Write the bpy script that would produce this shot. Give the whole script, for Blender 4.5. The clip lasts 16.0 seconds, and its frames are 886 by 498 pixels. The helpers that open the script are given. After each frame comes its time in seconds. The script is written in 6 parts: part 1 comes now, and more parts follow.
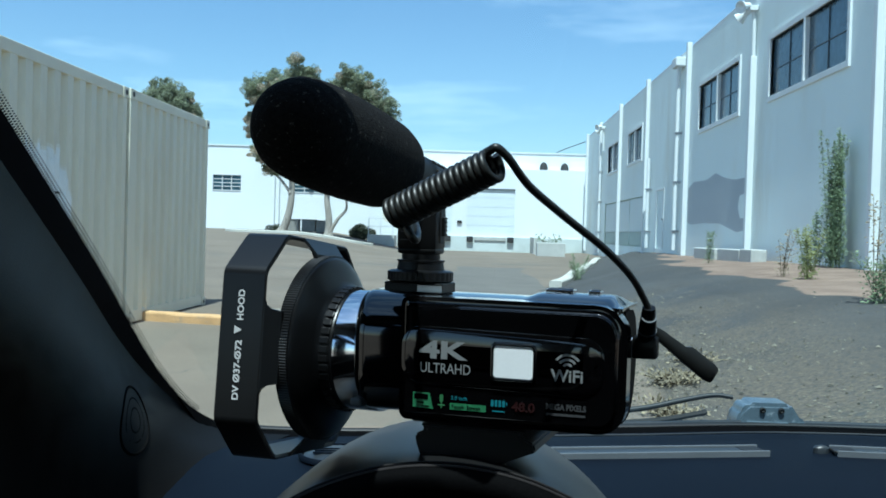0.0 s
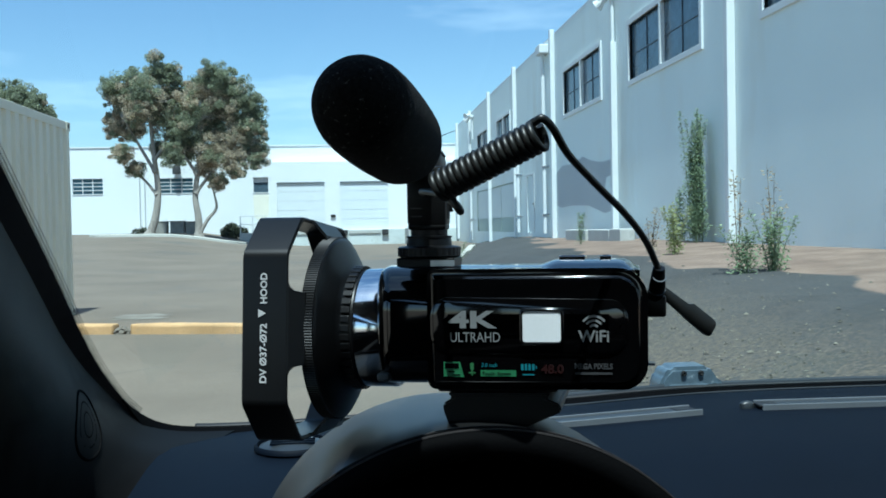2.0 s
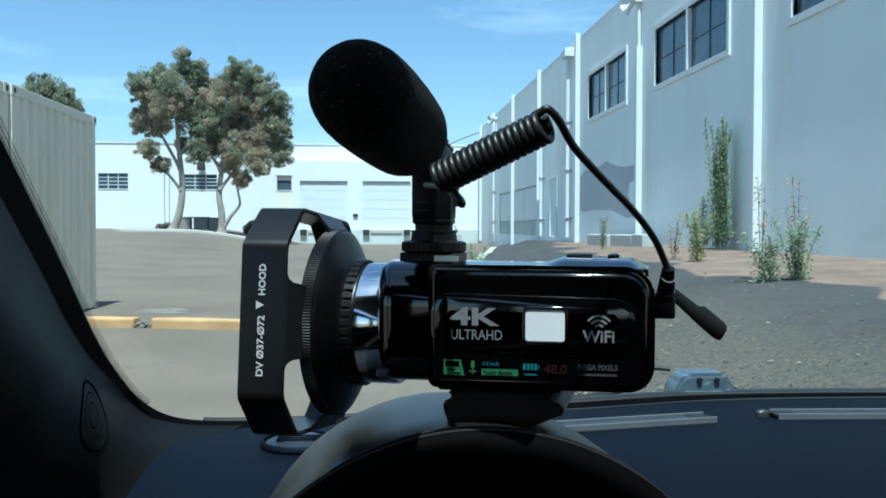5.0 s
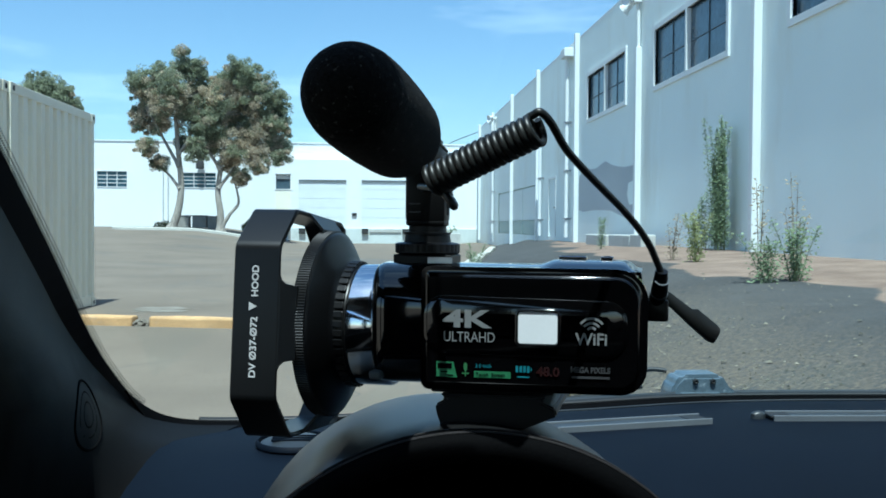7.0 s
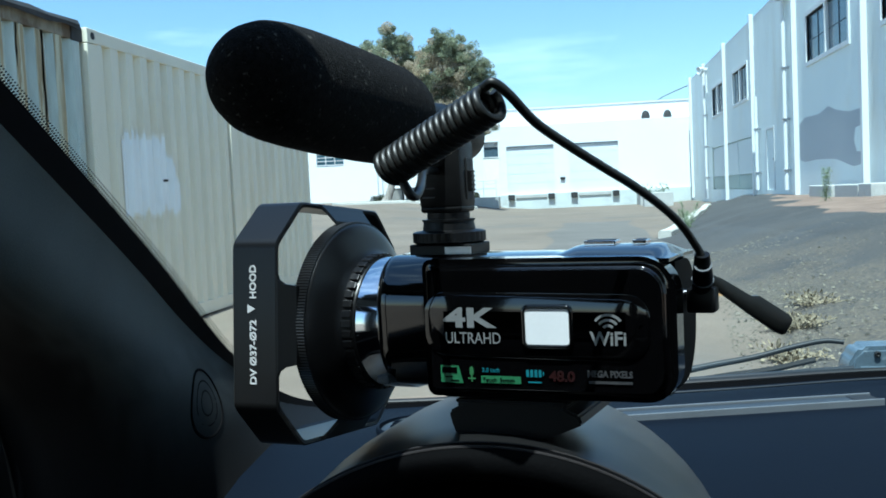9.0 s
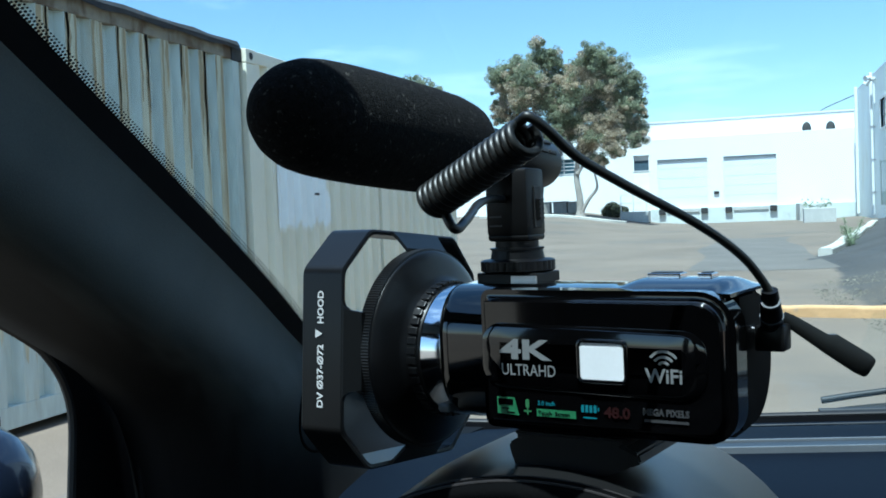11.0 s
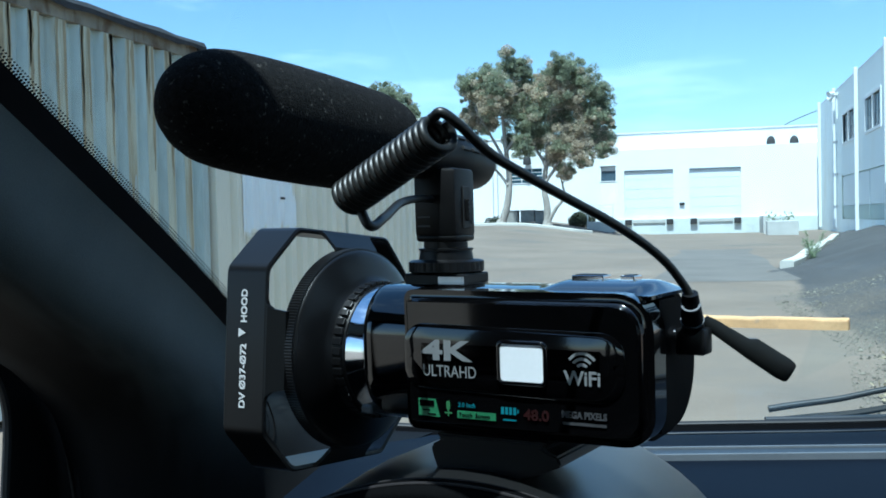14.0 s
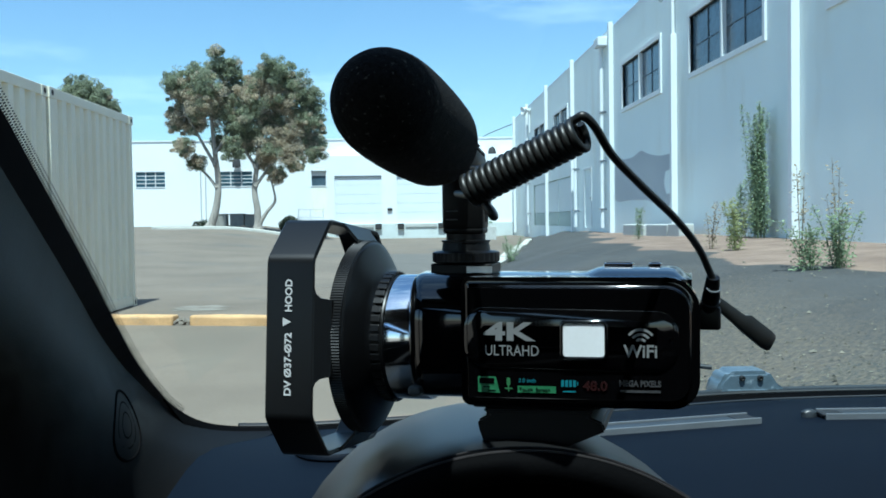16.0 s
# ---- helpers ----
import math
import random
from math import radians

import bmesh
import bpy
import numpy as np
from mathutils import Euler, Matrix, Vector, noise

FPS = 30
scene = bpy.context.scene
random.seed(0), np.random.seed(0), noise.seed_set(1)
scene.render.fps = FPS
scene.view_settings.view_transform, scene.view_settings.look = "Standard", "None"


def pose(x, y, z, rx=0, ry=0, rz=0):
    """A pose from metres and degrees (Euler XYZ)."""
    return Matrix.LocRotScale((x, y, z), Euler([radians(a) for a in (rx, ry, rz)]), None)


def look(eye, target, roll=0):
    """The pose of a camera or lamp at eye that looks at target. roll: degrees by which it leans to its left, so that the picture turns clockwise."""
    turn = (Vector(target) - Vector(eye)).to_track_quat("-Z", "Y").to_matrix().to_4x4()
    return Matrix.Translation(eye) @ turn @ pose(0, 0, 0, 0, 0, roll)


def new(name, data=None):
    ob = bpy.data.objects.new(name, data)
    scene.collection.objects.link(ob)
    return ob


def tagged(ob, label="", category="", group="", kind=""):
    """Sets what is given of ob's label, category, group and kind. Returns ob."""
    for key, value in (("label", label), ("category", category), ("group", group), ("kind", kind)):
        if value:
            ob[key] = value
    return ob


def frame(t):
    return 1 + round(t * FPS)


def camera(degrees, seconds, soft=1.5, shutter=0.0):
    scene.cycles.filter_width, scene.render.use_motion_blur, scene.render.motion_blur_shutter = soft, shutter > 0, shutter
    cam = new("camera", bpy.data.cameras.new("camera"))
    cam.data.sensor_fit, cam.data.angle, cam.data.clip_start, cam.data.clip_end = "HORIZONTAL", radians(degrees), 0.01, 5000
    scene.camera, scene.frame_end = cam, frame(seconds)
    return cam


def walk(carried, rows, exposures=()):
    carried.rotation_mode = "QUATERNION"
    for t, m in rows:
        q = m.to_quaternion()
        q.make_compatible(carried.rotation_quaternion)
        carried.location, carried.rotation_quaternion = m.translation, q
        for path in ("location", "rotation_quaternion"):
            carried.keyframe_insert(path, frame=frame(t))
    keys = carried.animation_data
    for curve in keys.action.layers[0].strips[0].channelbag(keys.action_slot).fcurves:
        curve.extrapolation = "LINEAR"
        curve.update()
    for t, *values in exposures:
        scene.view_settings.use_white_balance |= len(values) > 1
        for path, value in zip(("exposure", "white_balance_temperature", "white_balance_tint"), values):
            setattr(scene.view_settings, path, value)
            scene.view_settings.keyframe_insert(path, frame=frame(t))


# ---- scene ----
def view(x, y, z, yaw, pitch, roll):
    return pose(x, y, z, 0, 0, yaw) @ pose(0, 0, 0, 90 + pitch, 0, 0) @ pose(0, 0, 0, 0, 0, roll)


# seconds, place in metres, then yaw to the left, pitch and roll in degrees
ROWS = [
    (0.0, 0.0686, 0.0139, 1.1576, 2.08, -1.01, 1.72),
    (0.5, 0.0293, 0.0143, 1.1532, -3.11, -1.08, 1.24),
    (1.0, 0.0061, 0.0037, 1.1534, -5.08, -1.30, -0.53),
    (1.5, -0.0014, 0.0009, 1.1510, -5.24, -1.51, -1.03),
    (2.0, 0.0000, 0.0027, 1.1489, -5.48, -1.45, -1.12),
    (2.5, 0.0042, 0.0059, 1.1470, -5.12, -1.61, -0.95),
    (3.0, 0.0009, 0.0036, 1.1479, -5.27, -1.18, 0.12),
    (3.5, 0.0064, 0.0084, 1.1463, -5.11, -1.10, 0.33),
    (4.0, 0.0098, 0.0110, 1.1454, -4.61, -1.30, 0.08),
    (4.2, 0.0088, 0.0114, 1.1448, -4.25, -1.35, 0.02),
    (6.5, 0.0115, 0.0142, 1.1466, -4.28, -1.33, 0.34),
    (7.0, 0.0120, 0.0129, 1.1465, -4.27, -1.38, 0.39),
    (7.5, 0.0207, 0.0364, 1.1441, -3.33, -2.22, 0.24),
    (8.0, 0.0557, 0.0659, 1.1520, 4.80, -3.60, -3.05),
    (8.5, 0.0874, 0.0640, 1.1525, 7.65, -2.92, -3.13),
    (9.0, 0.1017, 0.0622, 1.1544, 8.53, -3.25, -2.70),
    (9.5, 0.1040, 0.0520, 1.1590, 9.73, -2.99, -2.41),
    (10.0, 0.1145, 0.0478, 1.1560, 10.30, -2.99, -2.48),
    (10.2, 0.1177, 0.0529, 1.1596, 11.97, -2.79, -2.48),
    (12.3, 0.1622, 0.0920, 1.1565, 19.69, -1.87, -1.64),
    (12.5, 0.1621, 0.0962, 1.1547, 19.82, -1.97, -1.43),
    (13.0, 0.1684, 0.0949, 1.1528, 19.57, -1.67, -1.69),
    (13.5, 0.1713, 0.0854, 1.1562, 18.77, -1.27, -2.17),
    (14.0, 0.1528, 0.0802, 1.1556, 15.39, -1.69, -1.38),
    (14.5, 0.1109, 0.0662, 1.1587, 9.19, -2.45, -1.48),
    (15.0, 0.0571, 0.0477, 1.1615, 3.10, -2.07, -0.73),
    (15.5, 0.0177, 0.0265, 1.1576, 0.05, -2.22, -0.73),
    (16.0, 0.0120, 0.0310, 1.1535, -2.08, -1.77, -0.84),
]
cam = camera(50.0, 16.0, 1.75)
walk(cam, [(t, view(*r)) for t, *r in ROWS], [(0.0, 0.88, 5300, -6), (2.0, 0.87, 5300, -6), (3.5, 0.89, 5300, -6), (7.0, 0.98, 5300, -6), (8.5, 1.18, 5300, -5), (10.0, 1.22, 5250, -5), (13.2, 1.25, 4950, -5), (15.0, 1.12, 5250, -5), (16.0, 1.03, 5300, -6)])

# ---- daylight ----
SUN_TO = Vector((-0.022, -0.375, 0.926)).normalized()
world = bpy.data.worlds.new("sky")
scene.world = world
world.use_nodes = True
wn, wl = world.node_tree.nodes, world.node_tree.links
wn.clear()
sky = wn.new("ShaderNodeTexSky")
sky.sky_type, sky.sun_disc = "NISHITA", False
sky.sun_elevation = math.asin(SUN_TO.z)
sky.sun_rotation = math.atan2(SUN_TO.x, SUN_TO.y)
sky.air_density, sky.dust_density, sky.ozone_density = 1.0, 0.6, 1.5
coord = wn.new("ShaderNodeTexCoord")
stretch = wn.new("ShaderNodeMapping")
stretch.inputs["Scale"].default_value = (1.2, 1.6, 7.0)
stretch.inputs["Rotation"].default_value = (0.0, 0.25, 0.0)
cirrus = wn.new("ShaderNodeTexNoise")
cirrus.inputs["Scale"].default_value, cirrus.inputs["Detail"].default_value = 1.7, 7.0
cirrus.inputs["Roughness"].default_value = 0.62
veil = wn.new("ShaderNodeMapRange")
veil.inputs["From Min"].default_value, veil.inputs["From Max"].default_value = 0.50, 0.80
veil.inputs["To Max"].default_value = 0.55
mixed = wn.new("ShaderNodeMix")
mixed.data_type = "RGBA"
mixed.inputs["B"].default_value = (9.0, 9.6, 10.4, 1)
ground_of_sky = wn.new("ShaderNodeBackground")
ground_of_sky.inputs["Strength"].default_value = 0.085
out = wn.new("ShaderNodeOutputWorld")
wl.new(coord.outputs["Generated"], stretch.inputs["Vector"])
wl.new(stretch.outputs["Vector"], cirrus.inputs["Vector"])
wl.new(cirrus.outputs["Fac"], veil.inputs["Value"])
wl.new(veil.outputs["Result"], mixed.inputs["Factor"])
wl.new(sky.outputs["Color"], mixed.inputs["A"])
wl.new(mixed.outputs["Result"], ground_of_sky.inputs["Color"])
wl.new(ground_of_sky.outputs["Background"], out.inputs["Surface"])

sun = new("sun", bpy.data.lights.new("sun", "SUN"))
sun.data.energy, sun.data.angle, sun.data.color = 4.2, radians(0.5), (1.0, 0.95, 0.87)
sun.matrix_world = look(SUN_TO * 50, (0, 0, 0))


# ---- materials ----
def material(name, col, rough=0.6, metal=0.0, var=0.12, scale=6.0, fine=60.0, bump=0.15, depth=0.002,
             spec=0.5, coat=0.0, tint=None, tint_at=0.62, tint_soft=0.12, tint_scale=None, squash=None, island=0.0):
    """A procedural surface: two scales of noise in the colour, fine relief, and stains of a second colour."""
    m = bpy.data.materials.new(name)
    m.use_nodes = True
    n, l = m.node_tree.nodes, m.node_tree.links
    b = n["Principled BSDF"]
    b.inputs["Roughness"].default_value, b.inputs["Metallic"].default_value = rough, metal
    b.inputs["Specular IOR Level"].default_value, b.inputs["Coat Weight"].default_value = spec, coat
    b.inputs["Coat Roughness"].default_value = 0.04
    tc = n.new("ShaderNodeTexCoord")
    mp = n.new("ShaderNodeMapping")
    if squash:
        mp.inputs["Scale"].default_value = squash
    l.new(tc.outputs["Object"], mp.inputs["Vector"])
    big, small = n.new("ShaderNodeTexNoise"), n.new("ShaderNodeTexNoise")
    for node, s, d in ((big, scale, 5), (small, fine, 3)):
        node.inputs["Scale"].default_value, node.inputs["Detail"].default_value = s, d
        l.new(mp.outputs["Vector"], node.inputs["Vector"])
    both = n.new("ShaderNodeMath")
    both.operation = "MULTIPLY_ADD"
    both.inputs[1].default_value = 0.45
    l.new(small.outputs["Fac"], both.inputs[0])
    half = n.new("ShaderNodeMath")
    half.operation = "MULTIPLY"
    half.inputs[1].default_value = 0.55
    l.new(big.outputs["Fac"], half.inputs[0])
    l.new(half.outputs[0], both.inputs[2])
    ramp = n.new("ShaderNodeValToRGB")
    ramp.color_ramp.elements[0].position, ramp.color_ramp.elements[1].position = 0.32, 0.68
    ramp.color_ramp.elements[0].color = (*[c * (1 - var) for c in col], 1)
    ramp.color_ramp.elements[1].color = (*[min(1, c * (1 + var)) for c in col], 1)
    l.new(both.outputs[0], ramp.inputs["Fac"])
    colour = ramp.outputs["Color"]
    if tint:
        stain = n.new("ShaderNodeTexNoise")
        stain.inputs["Scale"].default_value, stain.inputs["Detail"].default_value = tint_scale or scale * 0.5, 6
        stain.inputs["Roughness"].default_value = 0.65
        l.new(mp.outputs["Vector"], stain.inputs["Vector"])
        mask = n.new("ShaderNodeMapRange")
        mask.inputs["From Min"].default_value, mask.inputs["From Max"].default_value = tint_at, tint_at + tint_soft
        l.new(stain.outputs["Fac"], mask.inputs["Value"])
        mx = n.new("ShaderNodeMix")
        mx.data_type = "RGBA"
        mx.inputs["B"].default_value = (*tint, 1)
        l.new(mask.outputs["Result"], mx.inputs["Factor"])
        l.new(colour, mx.inputs["A"])
        colour = mx.outputs["Result"]
    if island:
        geo = n.new("ShaderNodeNewGeometry")
        hsv = n.new("ShaderNodeHueSaturation")
        span = n.new("ShaderNodeMapRange")
        span.inputs["To Min"].default_value, span.inputs["To Max"].default_value = 1 - island, 1 + island
        l.new(geo.outputs["Random Per Island"], span.inputs["Value"])
        l.new(span.outputs["Result"], hsv.inputs["Value"])
        l.new(colour, hsv.inputs["Color"])
        colour = hsv.outputs["Color"]
    l.new(colour, b.inputs["Base Color"])
    if bump:
        bp = n.new("ShaderNodeBump")
        bp.inputs["Strength"].default_value, bp.inputs["Distance"].default_value = bump, depth
        l.new(small.outputs["Fac"], bp.inputs["Height"])
        l.new(bp.outputs["Normal"], b.inputs["Normal"])
    return m


def glass(name, tint=(0.94, 0.97, 0.96), gloss=1.0):
    """Clear sheet glass: it lets light through straight and mirrors by Fresnel."""
    m = bpy.data.materials.new(name)
    m.use_nodes = True
    n, l = m.node_tree.nodes, m.node_tree.links
    n.clear()
    clear, shine = n.new("ShaderNodeBsdfTransparent"), n.new("ShaderNodeBsdfGlossy")
    clear.inputs["Color"].default_value = (*tint, 1)
    shine.inputs["Roughness"].default_value = 0.01
    edge, mx, o = n.new("ShaderNodeFresnel"), n.new("ShaderNodeMixShader"), n.new("ShaderNodeOutputMaterial")
    edge.inputs["IOR"].default_value = 1.45
    weak = n.new("ShaderNodeMath")
    weak.operation = "MULTIPLY"
    weak.inputs[1].default_value = gloss
    l.new(edge.outputs[0], weak.inputs[0])
    l.new(weak.outputs[0], mx.inputs[0])
    l.new(clear.outputs[0], mx.inputs[1])
    l.new(shine.outputs[0], mx.inputs[2])
    l.new(mx.outputs[0], o.inputs["Surface"])
    return m


PIANO = material("gloss_black_plastic", (0.0012, 0.0012, 0.0014), 0.07, var=0.3, scale=20, fine=900, bump=0.0, spec=0.5, coat=0.6)
PLASTIC = material("satin_black_plastic", (0.0022, 0.0022, 0.0025), 0.4, var=0.25, scale=60, fine=1500, bump=0.12, depth=0.0002, spec=0.28)
BODYBLACK = material("matt_black_shell_plastic", (0.0020, 0.0020, 0.0023), 0.55, var=0.25, scale=60, fine=1500, bump=0.1, depth=0.0002, spec=0.03)
HOOD_METAL = material("anodised_black_metal", (0.0024, 0.0025, 0.0029), 0.34, 0.0, var=0.2, scale=40, fine=2500, bump=0.1, depth=0.0001, spec=0.38)
FOAM = material("open_cell_black_foam", (0.0062, 0.0060, 0.0058), 0.95, var=0.85, scale=500, fine=1500, bump=0.8, depth=0.0007, spec=0.12,
                tint=(0.095, 0.090, 0.080), tint_at=0.605, tint_soft=0.10, tint_scale=480)
RUBBER = material("black_cable_rubber", (0.006, 0.0065, 0.006), 0.43, var=0.2, scale=80, fine=900, bump=0.08, depth=0.0002)
CHROME = material("polished_chrome", (0.80, 0.81, 0.84), 0.09, 1.0, var=0.03, scale=30, fine=400, bump=0.0)
STEEL = material("dull_steel", (0.45, 0.45, 0.46), 0.3, 1.0, var=0.1, scale=60, fine=600, bump=0.05, depth=0.0003)
PRINT = material("silver_white_print", (0.24, 0.245, 0.245), 0.5, 0.55, var=0.08, scale=200, fine=1500, bump=0.0)
PRINT_WHITE = material("white_print", (0.42, 0.42, 0.42), 0.45, var=0.08, scale=200, fine=1500, bump=0.0)
PRINT_DIM = material("worn_grey_print", (0.035, 0.035, 0.037), 0.4, var=0.3, scale=300, fine=1500, bump=0.0)
PRINT_GREEN = material("green_print", (0.035, 0.12, 0.045), 0.35, var=0.25, scale=300, fine=1500, bump=0.0)
PRINT_LIME = material("lime_print", (0.028, 0.125, 0.052), 0.35, var=0.25, scale=300, fine=1500, bump=0.0)
PRINT_CYAN = material("teal_print", (0.02, 0.13, 0.16), 0.35, var=0.25, scale=300, fine=1500, bump=0.0)
PRINT_RED = material("red_print", (0.012, 0.0010, 0.0010), 0.35, var=0.25, scale=300, fine=1500, bump=0.0)
WHITE_TILE = material("glossy_white_enamel", (0.66, 0.67, 0.68), 0.25, 0.0, var=0.03, scale=90, fine=600, bump=0.0, coat=0.1)
LENS_GLASS = material("dark_lens_glass", (0.01, 0.012, 0.016), 0.03, var=0.1, scale=20, fine=50, bump=0.0, coat=1.0)

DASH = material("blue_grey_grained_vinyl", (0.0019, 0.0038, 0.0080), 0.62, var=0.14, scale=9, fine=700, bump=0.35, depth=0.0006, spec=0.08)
HOODVINYL = material("sun_faded_grey_vinyl", (0.0036, 0.0036, 0.0037), 0.40, var=0.2, scale=10, fine=800, bump=0.18, depth=0.0005, spec=0.7,
                     tint=(0.0075, 0.006, 0.0042), tint_at=0.56, tint_soft=0.25, tint_scale=9)
LEATHER = material("black_leather", (0.0014, 0.0014, 0.0016), 0.75, var=0.2, scale=40, fine=600, bump=0.3, depth=0.0006, spec=0.03)
THREAD = material("dark_red_thread", (0.004, 0.0015, 0.0015), 0.7, var=0.3, scale=300, fine=900, bump=0.1)
TRIM_BASE = material("black_trim_base", (0.0026, 0.0026, 0.0029), 0.8, var=0.15, scale=14, fine=900, bump=0.25, depth=0.0005, spec=0.05)
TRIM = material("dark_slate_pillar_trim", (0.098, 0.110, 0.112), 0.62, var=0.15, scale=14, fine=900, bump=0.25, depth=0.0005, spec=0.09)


def paint_shade(mat, shade_col):
    """Blends the surface into a painted shade colour where the mesh says so."""
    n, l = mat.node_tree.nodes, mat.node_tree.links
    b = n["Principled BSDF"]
    # worn holds the lit colour; the colour passed in paints the shade
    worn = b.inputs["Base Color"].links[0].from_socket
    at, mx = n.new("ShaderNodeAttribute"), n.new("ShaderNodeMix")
    at.attribute_name = "lit"
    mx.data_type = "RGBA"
    mx.inputs["A"].default_value = (*shade_col, 1)
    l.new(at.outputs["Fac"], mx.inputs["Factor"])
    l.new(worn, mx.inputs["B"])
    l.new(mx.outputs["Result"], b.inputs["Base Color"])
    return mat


TRIM = paint_shade(TRIM, (0.0040, 0.0042, 0.0046))
DOORBLACK = material("black_door_plastic", (0.003, 0.003, 0.0034), 0.7, var=0.2, scale=20, fine=600, bump=0.2, depth=0.0005, spec=0.1)
HEADLINER = material("grey_headliner_cloth", (0.05, 0.05, 0.05), 0.9, var=0.15, scale=20, fine=600, bump=0.3)
FRIT = material("black_ceramic_frit", (0.008, 0.008, 0.009), 0.35, var=0.1, scale=40, fine=300, bump=0.0)
SEAL = material("black_window_seal", (0.008, 0.008, 0.008), 0.55, var=0.2, scale=60, fine=500, bump=0.1, depth=0.0005)
COWL = material("grey_cowl_plastic", (0.05, 0.058, 0.066), 0.4, var=0.2, scale=15, fine=300, bump=0.15, depth=0.0006)
NOZZLE = material("blue_grey_painted_plastic", (0.085, 0.112, 0.135), 0.3, var=0.25, scale=60, fine=500, bump=0.15, depth=0.0005,
                  tint=(0.26, 0.30, 0.33), tint_at=0.6, tint_soft=0.1, tint_scale=70)
WIPER = material("dull_black_wiper_paint", (0.02, 0.022, 0.024), 0.5, var=0.2, scale=60, fine=500, bump=0.1, depth=0.0003, spec=0.3)
SILVER = material("silver_grey_slot_plastic", (0.020, 0.024, 0.028), 0.4, var=0.15, scale=30, fine=400, bump=0.1, depth=0.0004)
SLOTEDGE = material("pale_slot_edge_plastic", (0.10, 0.11, 0.12), 0.3, var=0.1, scale=30, fine=400, bump=0.0)
BLUEPAINT = material("faded_blue_car_paint", (0.10, 0.16, 0.22), 0.3, 0.1, var=0.1, scale=12, fine=200, bump=0.0, coat=0.5)
CARPAINT = material("dark_blue_car_paint", (0.006, 0.009, 0.018), 0.25, 0.0, var=0.1, scale=12, fine=200, bump=0.0, coat=0.8)
GLASS = glass("clear_windscreen_glass", (0.885, 0.950, 0.965), 0.05)

BEIGE = material("beige_container_paint", (0.76, 0.715, 0.565), 0.5, var=0.07, scale=2.5, fine=30, bump=0.1, depth=0.002,
                 tint=(0.60, 0.545, 0.41), tint_at=0.56, tint_soft=0.25, tint_scale=1.2, squash=(1, 1, 0.35))
PALE = material("pale_grey_overpaint", (0.85, 0.87, 0.85), 0.55, var=0.08, scale=5, fine=30, bump=0.1, depth=0.002, squash=(1, 1, 0.4))
BLUECONT = material("weathered_blue_grey_paint", (0.49, 0.55, 0.505), 0.6, var=0.18, scale=3, fine=30, bump=0.15, depth=0.003,
                    tint=(0.40, 0.36, 0.24), tint_at=0.55, tint_soft=0.16, tint_scale=3.2, squash=(1, 1, 0.16))
STREAK = material("khaki_faded_paint", (0.55, 0.54, 0.40), 0.75, var=0.15, scale=5, fine=40, bump=0.2, depth=0.002,
                  tint=(0.36, 0.285, 0.155), tint_at=0.47, tint_soft=0.2, tint_scale=6, squash=(1, 1, 0.10))
RUSTRUN = material("brown_rust_runs", (0.36, 0.295, 0.175), 0.8, var=0.3, scale=14, fine=60, bump=0.2, depth=0.002, squash=(1, 1, 0.15))
RAILRUST = material("rust_scaled_rail_paint", (0.25, 0.225, 0.17), 0.8, var=0.2, scale=6, fine=40, bump=0.3, depth=0.003,
                    tint=(0.12, 0.085, 0.05), tint_at=0.47, tint_soft=0.12, tint_scale=5, squash=(1, 1, 0.5))
RUST = material("rusty_dark_steel", (0.030, 0.030, 0.032), 0.8, var=0.5, scale=6, fine=40, bump=0.4, depth=0.004,
                tint=(0.07, 0.045, 0.03), tint_at=0.60, tint_soft=0.1, tint_scale=7)
# for dark steel parts, and for shade painted as holes in the castings
DARK = material("dark_steel_and_shade", (0.03, 0.03, 0.03), 0.8, var=0.3, scale=8, fine=60)

STUCCO = material("white_painted_stucco", (0.765, 0.825, 0.80), 0.8, var=0.05, scale=0.8, fine=14, bump=0.35, depth=0.006,
                  tint=(0.68, 0.69, 0.62), tint_at=0.54, tint_soft=0.2, tint_scale=0.45, squash=(1, 1, 0.4))
PILASTER = material("white_painted_pilaster", (0.70, 0.72, 0.715), 0.7, var=0.04, scale=1.5, fine=20, bump=0.2, depth=0.004,
                    tint=(0.62, 0.61, 0.56), tint_at=0.68, tint_soft=0.15, tint_scale=1.4)
FARWHITE = material("bright_white_masonry_paint", (0.77, 0.785, 0.78), 0.75, var=0.04, scale=0.7, fine=10, bump=0.2, depth=0.006,
                    tint=(0.70, 0.68, 0.60), tint_at=0.66, tint_soft=0.2, tint_scale=0.35, squash=(1, 1, 0.5))
GREYPATCH = material("grey_repaint", (0.42, 0.445, 0.465), 0.75, var=0.06, scale=3, fine=20, bump=0.25, depth=0.004)
YELLOWSTAIN = material("yellowed_white_paint", (0.79, 0.76, 0.64), 0.75, var=0.1, scale=2, fine=20, bump=0.2, depth=0.004)
DOCKDOOR = material("white_roller_door", (0.70, 0.735, 0.74), 0.55, var=0.06, scale=2, fine=20, bump=0.1, depth=0.004)
CONCRETE = material("pale_concrete", (0.46, 0.46, 0.43), 0.85, var=0.15, scale=2, fine=25, bump=0.4, depth=0.006,
                    tint=(0.28, 0.28, 0.25), tint_at=0.6, tint_soft=0.2, tint_scale=1.5)
PLINTH = material("pale_grey_green_plinth_paint", (0.56, 0.60, 0.575), 0.8, var=0.12, scale=1.2, fine=20, bump=0.3, depth=0.005,
                  tint=(0.42, 0.43, 0.40), tint_at=0.6, tint_soft=0.2, tint_scale=0.9)
